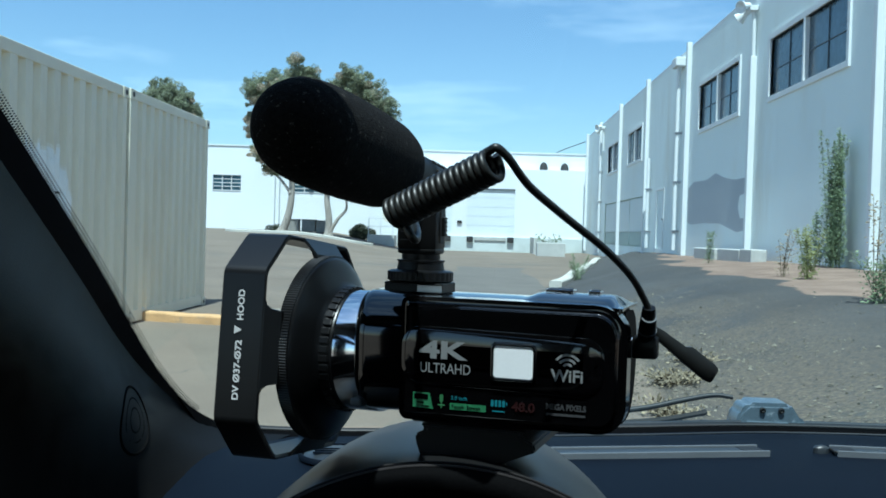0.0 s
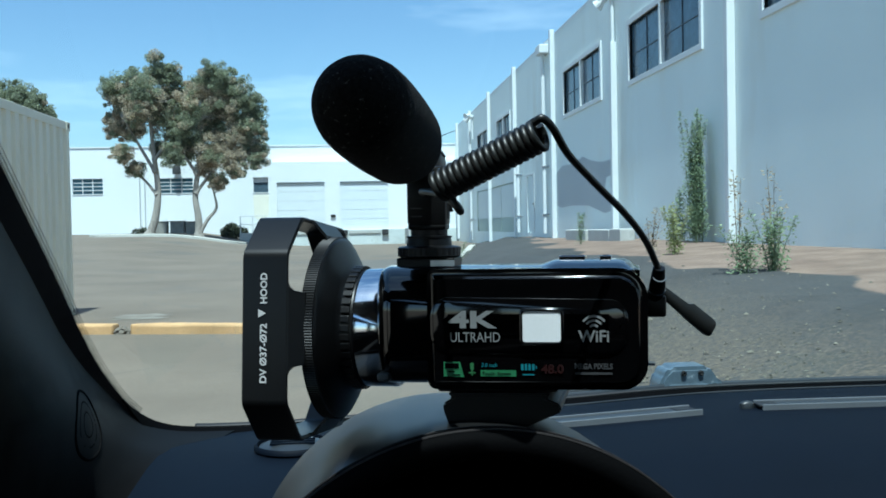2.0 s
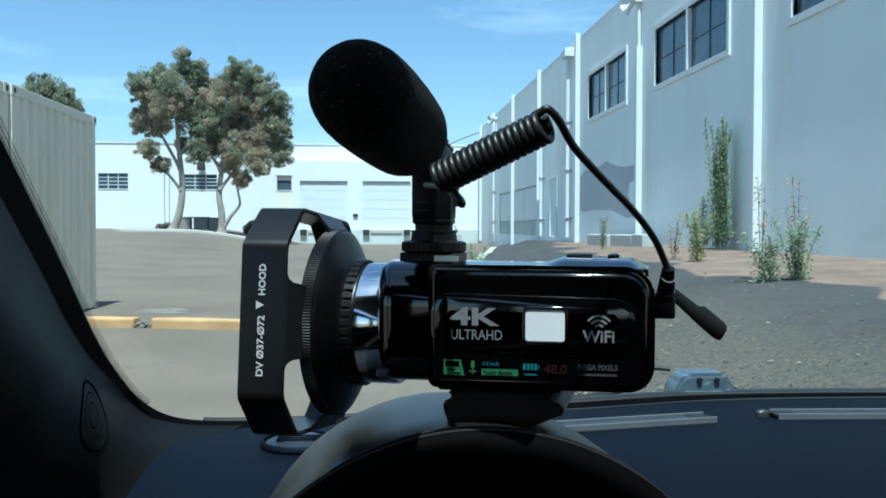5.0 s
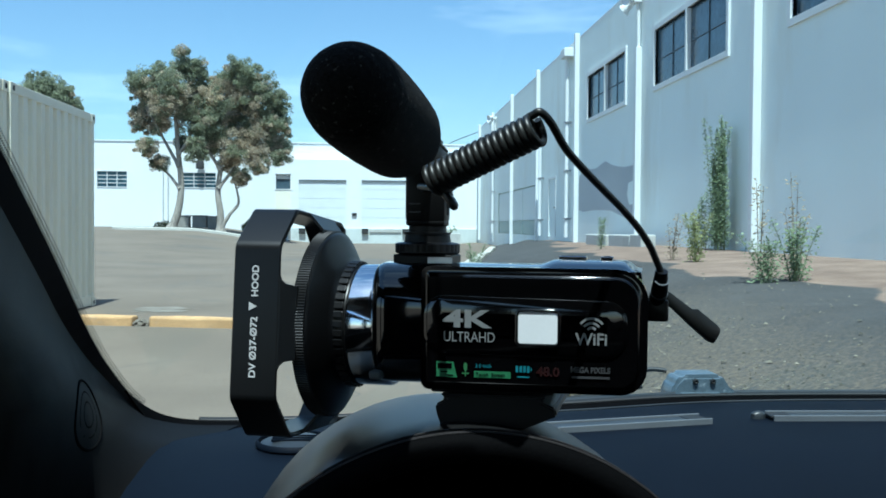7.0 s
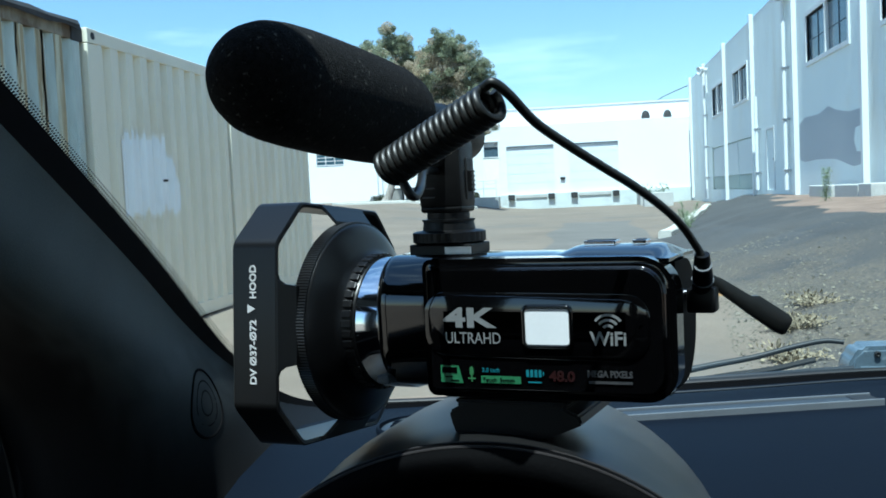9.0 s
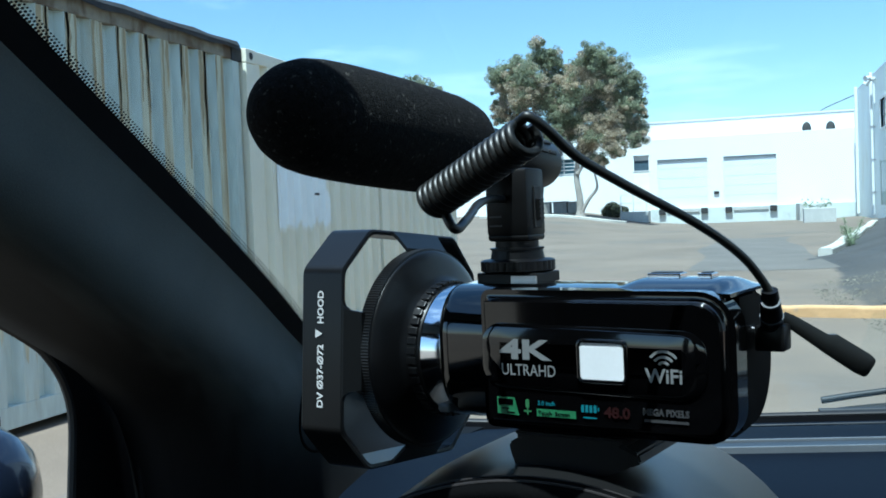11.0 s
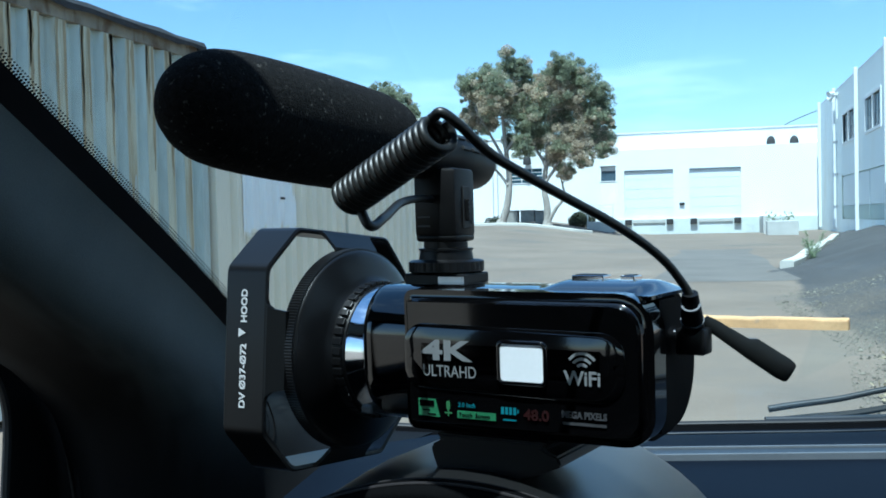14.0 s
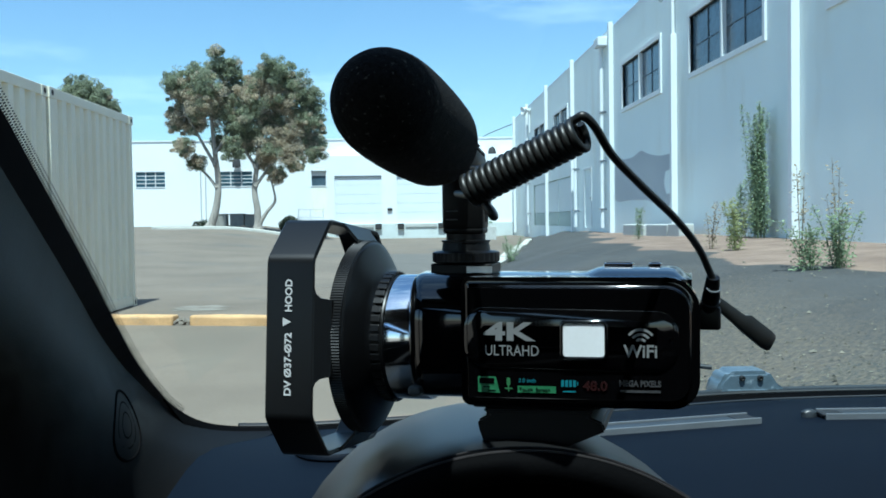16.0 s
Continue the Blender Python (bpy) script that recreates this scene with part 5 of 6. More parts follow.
def build_pillar():
    t = thing("pillar_trim", pose(-0.3, 0.8, 0.95), "dark slate moulded windscreen pillar trim", "pillar trim", kind="structure")
    o = Vector(t.location)
    bm = bmesh.new()
    eye = Vector((0.06, 0.05, 1.15))
    grid = []
    n = len(PILLAR_OUT)
    for i in range(n):
        a = EDGE[i]
        way = (EDGE[i + 1] - EDGE[max(i - 1, 0)]).normalized()
        a = a - way.cross((a - eye).normalized()).normalized() * (border_width(i) - 0.004)
        r, b = RIDGE[i], PILLAR_OUT[i]
        p, q = a.lerp(r, 0.5), r.lerp(b, 0.4)
        row = [a.lerp(p, k / 6) for k in range(6)]
        for k in range(13):
            s = k / 12
            row.append(p * (1 - s) ** 2 + r * 2 * s * (1 - s) + q * s * s)
        row += [q.lerp(b, k / 5) for k in range(1, 6)]
        row.append(b + Vector((-0.04, 0.02, 0.0)))
        grid.append([v - o for v in row])
    flat = [v for row in grid for v in row]
    m = len(grid[0])
    skin = BVHTree.FromPolygons(flat, [(i * m + k, i * m + k + 1, (i + 1) * m + k + 1, (i + 1) * m + k) for i in range(n - 1) for k in range(m - 1)])
    sheet(bm, grid)
    thicken(bm, 0.0014)
    # the upper, outer face takes the lit colour; shade is painted past ridge and foot
    lit = bm.verts.layers.float.new("lit")
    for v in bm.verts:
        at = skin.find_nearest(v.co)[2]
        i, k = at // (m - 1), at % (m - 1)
        v[lit] = (1 - step(21, 35, i)) * (1 - step(10, 19, k))
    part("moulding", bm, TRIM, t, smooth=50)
    # round tweeter grille low on the trim
    c = Vector((-0.2158, 0.7988, 0.9912))
    aim = (c - eye).normalized()
    i, k = max(((i, k) for i in range(2, n - 2) for k in range(2, 20)), key=lambda ik: (grid[ik[0]][ik[1]] + o - eye).normalized().dot(aim))
    c = grid[i][k] + o
    face = (grid[i][k + 2] - grid[i][k - 2]).cross(grid[i - 2][k] - grid[i + 2][k]).normalized()
    if face.dot(eye - c) < 0:
        face = -face
    up = (Vector((0, 0, 1)) - face * face.z).normalized()
    side = face.cross(up).normalized()

    def tw(a, b, d):
        p = c + side * b * 0.95 + up * d * 1.12 - o
        at = skin.ray_cast(p + face * 0.06, -face, 0.12)[0]
        return (at or p) + face * (a + 0.0016)

    bm = bmesh.new()
    lathe(bm, [(-0.003, 0.028), (0.0004, 0.0276), (0.0010, 0.0268), (0.0008, 0.0258), (-0.0012, 0.0250), (-0.003, 0.0250)], tw, 48, True)
    rim = part("tweeter", bm, TRIM_BASE, t, "flush dark tweeter ring", smooth=40)
    bm = bmesh.new()
    lathe(bm, [(-0.0012, 0.0250), (-0.0010, 0.0200), (-0.0008, 0.012), (-0.0006, 0.001)], tw, 32)
    part("grille", bm, TRIM_BASE, rim, smooth=40)
    for r in (0.009, 0.017):
        bm = bmesh.new()
        lathe(bm, [(-0.002, r), (-0.00015, r), (-0.00015, r + 0.0014), (-0.002, r + 0.0014)], tw, 32, True)
        part("grille_ring", bm, TRIM_BASE, rim)


build_pillar()


def build_dash():
    d = thing("dashboard", pose(0.42, 0.95, 0.93), "blue-grey grained dashboard top under the windscreen", "dashboard", kind="structure")
    o = Vector(d.location)
    bm = bmesh.new()
    grid = []
    for i in range(25):
        x = -0.189 + 1.389 * i / 24
        row = []
        back = min(EDGE[38:], key=lambda q: abs(q.x - x)).y - 0.010
        for s, z in ((0.0, 0.55), (0.06, 0.70), (0.12, 0.79), (0.2, 0.865), (0.3, 0.905), (0.42, 0.926), (0.55, 0.935), (0.7, 0.938), (0.85, 0.935), (1.0, 0.926)):
            y = 0.52 + (back - 0.52) * s
            dip = -0.02 * step(0.0, -0.3, x) * (1 - s)
            row.append(Vector((x, y, z + dip)) - o)
        grid.append(row)
    sheet(bm, grid)
    thicken(bm, 0.006)
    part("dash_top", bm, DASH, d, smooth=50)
    # demister slots near the glass
    for a, b in (((0.10, 0.950), (0.370, 1.010)), ((0.450, 1.022), (1.02, 1.000))):
        p, q = Vector((*a, 0)), Vector((*b, 0))
        m = (p + q) / 2
        turn = math.degrees(math.atan2(q.y - p.y, q.x - p.x))
        half = (q - p).length / 2
        slot = part("demister_slot", boxes(((-half, -0.012, -0.004), (half, 0.012, 0.0015)), r=0.001), SILVER, d, "pale grey demister strip")
        slot.matrix_basis = Matrix.Translation((m.x - o.x, m.y - o.y, 0.9405 - o.z)) @ pose(0, 0, 0, 0, 0, turn)
        for y in (-0.0135, 0.0135):
            part("slot_edge", boxes(((-half - 0.002, y - 0.0012, -0.004), (half + 0.002, y + 0.0010, 0.0034)), r=0.0007), SLOTEDGE, slot, "pale slot edge")
        end = half - 0.012 if b[0] < 0.5 else -half + 0.008
        part("slot_end", boxes(((end - 0.012, -0.0115, 0.0), (end + 0.012, 0.0115, 0.0022)), r=0.001), SEAL, slot, "dark slot end")
    bm = bmesh.new()
    lathe(bm, [(-0.002, 0.006), (0.004, 0.006), (0.006, 0.004), (0.007, 0.001)], lambda a, b, c: Vector((0.437 + b * 1.4, 1.026 + c * 0.8, 0.9385 + a)) - o, 16)
    seam = bmesh.new()
    tube(seam, [Vector((q.x, q.y - 0.075, 0.9375)) - o for q in EDGE[52:]], 0.0012, 6)
    part("dash_seam", seam, SILVER, d, "thin pale seam along the glass", smooth=60)
    lip = bmesh.new()
    sheet(lip, [[p + Vector((0, dy, dz)) - o for dy, dz in [(0.004 * f, -0.003)] + [(0.004 * f - f * a, -0.003 - f * c) for a, c in ((0.012, 0.002), (0.024, 0.006), (0.038, 0.013))]] for p, f in zip(EDGE[33:], [step(-1, 9, k) for k in range(len(EDGE) - 33)])])
    thicken(lip, 0.002)
    part("rear_lip", lip, LEATHER, d, "black lip between dash and glass", smooth=50)
    part("sensor_dome", bm, SILVER, d, "small pale sun sensor", smooth=40)
    # oval side vent ring in the corner
    bm = bmesh.new()

    def vr(a, b, c):
        return Vector((-0.060 + 1.05 * b, 0.922 + 1.1 * c, 0.9385 + a)) - o

    lathe(bm, [(0.0, 0.036), (0.003, 0.0355), (0.0045, 0.034), (0.0045, 0.033), (0.0, 0.0325)], vr, 40, True)
    ring = part("side_vent", bm, DASH, d, "oval side demister vent", smooth=40)
    bm = bmesh.new()
    lathe(bm, [(0.0, 0.032), (0.002, 0.031), (0.006, 0.020), (0.007, 0.002)], vr, 32)
    part("vent_plate", bm, SILVER, ring, smooth=40)
    for y in (-0.016, -0.008, 0.0):
        part("vent_slat", boxes((vr(0.0055, -0.020, y), vr(0.0078, 0.020, y + 0.002))), DASH, ring)


build_dash()

BX = 0.056


def build_binnacle():
    b = thing("instrument_binnacle", pose(BX, 0.42, 0.93), "arched grey instrument binnacle with stitched leather rim", "instrument binnacle")
    o = Vector(b.location)
    R = 0.122

    def arch(y, top, r, n=28):
        pts = [(BX - r, y, 0.78)]
        for k in range(n + 1):
            a = math.pi * (1 - k / n)
            pts.append((BX + r * math.cos(a), y, top - r + r * math.sin(a)))
        return [Vector(p) - o for p in pts + [(BX + r, y, 0.78)]]

    bm = bmesh.new()
    stations = [(0.424, 1.0515, R), (0.44, 1.0550, R), (0.47, 1.0540, R + 0.001), (0.52, 1.0515, R + 0.003), (0.58, 1.0440, R + 0.005), (0.63, 1.0375, R + 0.006),
                (0.67, 1.0280, R + 0.006), (0.71, 1.0120, R + 0.004), (0.75, 0.9880, R), (0.80, 0.95, R - 0.006), (0.84, 0.90, R - 0.012)]
    sheet(bm, [arch(*s) for s in stations])
    thicken(bm, 0.004)
    part("hood", bm, HOODVINYL, b, "sun-faded grey vinyl hood", smooth=50)
    rim = bmesh.new()
    path = [Vector(p) for p in arch(0.420, 1.0515, R - 0.004, 40)]
    tube(rim, path, 0.0075, 10)
    rim_ob = part("rim", rim, LEATHER, b, "stitched black leather rim", smooth=50)
    for off, rr in ((-0.0030, 0.0066), (0.0030, 0.0066)):
        bm = bmesh.new()
        walk_ = arch(0.420 + off, 1.0515 + rr, R - 0.004 + rr, 130)
        tube(bm, [Vector(p) for p in walk_[1:-1]], 0.0006, 6)
        part("seam", bm, THREAD, rim_ob, "dark red seam")
    bm = bmesh.new()
    sheet(bm, [arch(0.421, 1.049, R - 0.008), arch(0.56, 1.02, R - 0.02)])
    thicken(bm, 0.002)
    part("inner_shroud", bm, LEATHER, b, smooth=50)
    bm = bmesh.new()
    pts = arch(0.56, 1.021, R - 0.02)
    bm.faces.new([bm.verts.new(p) for p in pts])
    bmesh.ops.solidify(bm, geom=bm.faces[:], thickness=0.003)
    part("gauge_face", bm, DOORBLACK, b, "unlit black gauge face")


build_binnacle()


def build_cowl():
    c = thing("cowl_panel", pose(0.42, 1.25, 0.92), "grey plastic cowl panel below the windscreen", "cowl", kind="structure")
    o = Vector(c.location)
    bm = bmesh.new()
    foot = EDGE[57:]
    sheet(bm, [[p + Vector((0, 0.012, -0.004)) - o, p + Vector((0, 0.05, -0.012)) - o, p + Vector((0, 0.09, -0.022)) - o, p + Vector((0, 0.10, -0.16)) - o] for p in foot])
    thicken(bm, 0.004)
    part("panel", bm, BLUEPAINT, c, "faded blue bonnet edge", smooth=40)
    bm = bmesh.new()
    tube(bm, [p + Vector((0, 0.006, -0.004)) - o for p in EDGE[42:]], 0.006, 8)
    part("rubber_seal", bm, SEAL, c, "black rubber seal", smooth=50)
    bm = bmesh.new()
    tube(bm, [p + Vector((0, 0.018, -0.0005)) - o for p in EDGE[58:]], 0.0035, 8)
    part("glass_channel", bm, SILVER, c, "pale grey glass channel strip", smooth=50)
    # washer jet unit
    n = thing("washer_jet", pose(0.444, 1.228, 0.915), "blue-grey plastic washer jet housing with two black jets", "washer jet")
    bm = bmesh.new()
    prism(bm, [(-0.048, 0.0), (0.056, 0.0), (0.054, 0.010), (0.036, 0.020), (0.022, 0.041), (-0.030, 0.041), (-0.041, 0.030), (-0.047, 0.012)], lambda a, q, d: Vector((a, -0.018 + d, q)), 0.05)
    bmesh.ops.bevel(bm, geom=bm.edges[:], offset=0.0065, segments=4, affect="EDGES", clamp_overlap=True)
    part("housing", bm, NOZZLE, n, smooth=50)
    part("front_lip", boxes(((-0.044, -0.026, 0.0), (0.054, -0.0185, 0.012)), r=0.003), NOZZLE, n)
    part("ridge", boxes(((-0.034, -0.0215, 0.015), (0.018, -0.0185, 0.019)), r=0.001), NOZZLE, n)
    for x in (-0.014, 0.009):
        bm = bmesh.new()
        lathe(bm, [(0, 0.0036), (0.0042, 0.0036), (0.0048, 0.0022), (0.003, 0.001)], lambda a, p, q, x=x: Vector((x + p, -0.0170 - a, 0.033 + q)), 14)
        part("jet", bm, SEAL, n, "black jet")
    w = thing("wiper_arm", pose(0.22, 1.235, 0.92), "black wiper arm resting along the glass foot", "wiper arm")
    wo = Vector(w.location)
    bm = bmesh.new()
    line = smooth_path([(0.222, 1.241, 0.9275), (0.255, 1.245, 0.933), (0.299, 1.248, 0.940), (0.345, 1.25, 0.951), (0.38, 1.248, 0.958), (0.402, 1.242, 0.957)], 5)
    tube(bm, [p - wo for p in line], lambda s: 0.0042 - 0.0012 * s, 8)
    part("arm", bm, WIPER, w, smooth=50)
    bm = bmesh.new()
    tube(bm, smooth_path([Vector((0.02, 0.004, -0.002)), Vector((0.09, 0.010, 0.004)), Vector((0.15, 0.012, 0.016))], 6), lambda s: 0.0022 + 0.0016 * min(1.0, 4 * s), 8)
    part("blade", bm, SEAL, w, "black wiper blade")


build_cowl()


def build_cabin():
    cab = thing("car_cabin", pose(0.42, -0.5, 0.3), "dark car cabin shell with roof and side windows", "car", kind="structure")
    o = Vector(cab.location)

    def b(*spans, r=0.0):
        return boxes(*[(Vector(lo) - o, Vector(hi) - o) for lo, hi in spans], r=r)

    part("roof_panel", b(((-0.33, -2.4, 1.50), (1.17, 0.190, 1.55)), r=0.02), HEADLINER, cab, "grey headliner")
    # unseen flap, added to keep the sun off the front of the foam
    part("sun_visor", b(((-0.28, 0.09, 1.512), (0.048, 0.222, 1.530)), r=0.006), HEADLINER, cab, "unseen flap that shades the foam front")
    part("floor_pan", b(((-0.42, -2.4, 0.22), (1.26, 1.0, 0.27))), DOORBLACK, cab)
    part("dash_end", b(((-0.40, 0.80, 0.30), (-0.262, 1.03, 0.86)), r=0.01), LEATHER, cab, "near-black end of the dash")
    part("passenger_door", b(((1.22, -2.4, 0.27), (1.28, 0.95, 0.90))), DOORBLACK, cab)
    part("side_panel", b(*[((1.18, y0, z0), (1.24, y1, z1)) for y0, z0, y1, z1 in cells((-2.4, 0.902), (-0.10, 1.50), [(-2.1, 1.0, -1.25, 1.40), (-1.1, 1.0, -0.2, 1.40)])]), DOORBLACK, cab)
    part("side_panel", b(*[((-0.44, y0, z0), (-0.38, y1, z1)) for y0, z0, y1, z1 in cells((-2.4, 0.802), (-0.33, 1.50), [(-2.1, 1.0, -1.3, 1.40), (-1.15, 1.0, -0.4, 1.40)])]), DOORBLACK, cab)
    part("centre_pillar", b(*[((-0.44, y0, z0), (-0.38, y1, z1)) for y0, z0, y1, z1 in cells((-0.328, 0.802), (0.15, 1.50), [(-0.22, 0.96, 0.13, 1.42)])]), DOORBLACK, cab)
    part("rear_panel", b(*[((x0, -2.45, z0), (x1, -2.402, z1)) for x0, z0, x1, z1 in cells((-0.42, 0.27), (1.28, 1.55), [(-0.2, 1.02, 1.06, 1.40)])]), DOORBLACK, cab)
    part("firewall", b(((-0.36, 0.9, 0.27), (1.2, 0.94, 0.86))), DOORBLACK, cab)
    # driver's door: a frame with a window whose front corner shows beside the pillar
    door = thing("car_door", pose(-0.42, 0.1, 0.3), "black driver's door with its window closed", "car door", kind="structure")
    do = Vector(door.location)
    bm = bmesh.new()
    hole = smooth_path([(0.14, 0.87), (0.25, 0.865), (0.4, 0.86), (0.64, 0.850), (0.705, 0.862), (0.725, 0.91), (0.732, 0.955), (0.736, 1.0), (0.729, 1.030), (0.712, 1.055), (0.69, 1.073), (0.62, 1.112), (0.45, 1.20), (0.30, 1.27), (0.19, 1.31), (0.14, 1.31)], 4)
    hole = [Vector((p.x, p.y)) for p in hole]
    outer = []
    for p in hole:
        outer.append(Vector((max(-0.4, min(1.05, p.x + (0.16 if p.x > 0.5 else -0.5 if p.x < 0.18 else 0.05))), 0.27 if p.y < 0.9 and p.x < 0.74 else min(1.54, p.y + (0.10 if p.x < 0.7 else 0.0)))))
    rows = [[Vector((-0.40, p.x, p.y)) - do for p in hole], [Vector((-0.39, p.x, p.y)) - do for p in [a.lerp(c, 0.12) for a, c in zip(hole, outer)]], [Vector((-0.40, p.x, p.y)) - do for p in outer]]
    rows.insert(0, [Vector((-0.406, p.x, p.y)) - do for p in hole])
    sheet(bm, rows)
    thicken(bm, 0.004)
    part("door_frame", bm, DOORBLACK, door, "black door frame", smooth=40)
    bm = bmesh.new()
    tube(bm, [Vector((-0.404, p.x, p.y)) - do for p in hole], 0.004, 8)
    part("window_seal", bm, SEAL, door, smooth=40)
    part("inner_panel", boxes((Vector((-0.40, -2.4, 0.27)) - do, Vector((-0.36, 0.95, 0.80)) - do), r=0.01), DOORBLACK, door)
    part("front_panel", boxes((Vector((-0.44, 0.93, 0.27)) - do, Vector((-0.34, 1.05, 0.99)) - do), r=0.02), DOORBLACK, door)
    bm = bmesh.new()
    tube(bm, smooth_path([Vector((-0.372, 0.775, 0.62)) - do, Vector((-0.372, 0.785, 0.90)) - do, Vector((-0.372, 0.778, 1.02)) - do, Vector((-0.365, 0.70, 1.09)) - do, Vector((-0.345, 0.45, 1.19)) - do], 6), 0.006, 8)
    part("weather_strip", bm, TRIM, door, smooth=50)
    # outside mirror
    mir = thing("door_mirror", pose(-0.622, 0.82, 0.812), "dark blue painted outside mirror housing", "car mirror")
    bm = bmesh.new()
    lathe(bm, [(-0.085, 0.012), (-0.08, 0.05), (-0.06, 0.075), (-0.02, 0.09), (0.03, 0.088), (0.065, 0.07), (0.085, 0.04), (0.092, 0.01)], lambda a, p, q: Vector((a, p * 0.75, 0.09 + q * 0.82)), 28)
    part("housing", bm, CARPAINT, mir, smooth=50)
    part("foot", boxes(((0.06, -0.03, 0.01), (0.16, 0.03, 0.06)), r=0.012), DOORBLACK, mir)


build_cabin()

# ---- the camcorder on the binnacle ----
# along: towards the back of the camcorder; across: away from the driver; up: metres above the ground
CAM_FRAME = Matrix.Translation((0.0446, 0.4479, -0.0012)) @ Matrix.Rotation(math.atan2(-0.3055, 0.952), 4, "Z")
FOOT_Z = 1.0525
camcorder = thing("camcorder", CAM_FRAME @ Matrix.Translation((0.022, 0.034, FOOT_Z)), "glossy black 4K camcorder with a square lens hood on the binnacle", "camcorder")
CO = Vector((0.022, 0.034, FOOT_Z))


# the clamp holds camcorder and microphone slightly out of true
LEAN = Matrix(((1.0161, -0.0018, -0.0020), (0.1220, 1.0362, -0.0253), (-0.0071, -0.0029, 1.0207)))


def settle(root):
    """Leans the parts of a thing about its base."""
    turn = root.matrix_world.to_3x3()
    flat = (turn.inverted() @ LEAN @ turn).to_4x4()
    for ob in root.children_recursive:
        m, up = ob.matrix_basis.copy(), ob.parent
        while up is not root:
            m, up = up.matrix_basis @ m, up.parent
        if ob.data.users > 1:
            ob.matrix_basis = Matrix.Translation(flat @ m.translation - m.translation) @ ob.matrix_basis
        else:
            ob.data.transform(m.inverted() @ flat @ m)


def k_at(u, v, w):
    return Vector((u, v, w)) - CO


VC, WC = 0.0475, 1.0985
TILT = radians(-5.5)


def build_camcorder():
    bm = bmesh.new()
    prism(bm, rounded(0.0165, 1.0715, 0.0610, 1.1270, [0.003, 0.027, 0.022, 0.003], 9), lambda a, b, c: k_at(-0.012 + c, a, b), 0.1010)
    rear = 0.0889 - CO.x
    bmesh.ops.bevel(bm, geom=[e for e in bm.edges if e.verts[0].co.x > rear and e.verts[1].co.x > rear], offset=0.0075, segments=5, affect="EDGES", clamp_overlap=True)
    body = part("body", bm, BODYBLACK, camcorder, smooth=40)
    # the top is a shallow arch with a raised control deck at the back
    bm = bmesh.new()

    def crown(u, v):
        t = min(1.0, abs(v - 0.033) / 0.0235)
        lift = 0.0022 + 0.0024 * step(0.040, 0.049, u) * (1 - step(0.080, 0.0895, u))
        return 1.1252 + lift * (1 - t * t) * (1 - step(0.083, 0.0895, u)) + 0.0010

    us = [-0.0115 + 0.1005 * k / 40 for k in range(41)]
    vs = [0.0100 + 0.046 * k / 16 for k in range(17)]
    sheet(bm, [[k_at(u, v, crown(u, v)) for v in vs] for u in us])
    thicken(bm, 0.0015)
    part("top_deck", bm, PIANO, body, "glossy arched top with a raised control deck", smooth=60)
    for u, s in ((0.0560, 0.0068), (0.0725, 0.0030)):
        w = crown(u, 0.034)
        part("button", boxes((k_at(u - s, 0.030, w - 0.001), k_at(u + s, 0.038, w + 0.0014)), r=0.0005), CHROME, body, "chrome-edged button")
        part("button_cap", boxes((k_at(u - s + 0.0012, 0.0310, w), k_at(u + s - 0.0012, 0.0370, w + 0.0018)), r=0.0004), PLASTIC, body)
    # the folding screen's lid is the side that faces the driver
    bm = bmesh.new()
    prism(bm, rounded(-0.0112, 1.0718, 0.0925, 1.1275, [0.004, 0.012, 0.014, 0.004]), lambda a, b, c: k_at(a, c, b), 0.0155)
    bmesh.ops.bevel(bm, geom=[e for e in bm.edges if e.verts[0].co.y < 0.001 - CO.y and e.verts[1].co.y < 0.001 - CO.y], offset=0.0045, segments=5, affect="EDGES")
    lid = part("screen_lid", bm, PIANO, camcorder, "glossy black folding screen lid", smooth=50)
    part("seam", boxes((k_at(-0.0048, 0.0158, 1.078), k_at(0.089, 0.0163, 1.122))), SEAL, lid)
    bm = bmesh.new()
    rings = []
    for inset, out_ in ((0.0, -0.0003), (0.0, 0.0004), (0.0004, 0.0007), (0.0020, 0.00108), (0.0040, 0.00146), (0.0065, 0.00178), (0.0090, 0.00188)):
        line = rounded(-0.0085 + inset, 1.0893 + inset, 0.0835 - inset, 1.1148 - inset, [0.0090, 0.0100, 0.0090, 0.0090])
        rings.append([bm.verts.new(k_at(a, -out_, b - 0.0012 * step(0.03, 0.06, a))) for a, b in line])
    for p, q in zip(rings, rings[1:]):
        for k in range(len(p)):
            bm.faces.new((p[k], p[(k + 1) % len(p)], q[(k + 1) % len(p)], q[k]))
    bm.faces.new(rings[-1])
    bm.faces.new(rings[0][::-1])
    bmesh.ops.recalc_face_normals(bm, faces=bm.faces)
    part("raised_panel", bm, PIANO, lid, "raised glossy panel", smooth=50)
    face = Matrix.Rotation(radians(90), 4, "X")

    def put(u, w, lift=0.00192):
        return Matrix.Translation(k_at(u, -lift, w)) @ face

    letters("lettering", "4K", 0.0105, put(0.0008, 1.1012), PRINT, camcorder, "silver 4K lettering", 1.72, 0.00035)
    letters("lettering", "ULTRAHD", 0.0064, put(0.0008, 1.0946), PRINT, camcorder, "silver ULTRAHD lettering", 0.82, 0.0)
    letters("lettering", "WiFi", 0.0073, put(0.0607, 1.0947), PRINT, camcorder, "silver WiFi lettering", 1.0, 0.00015)
    bm = bmesh.new()
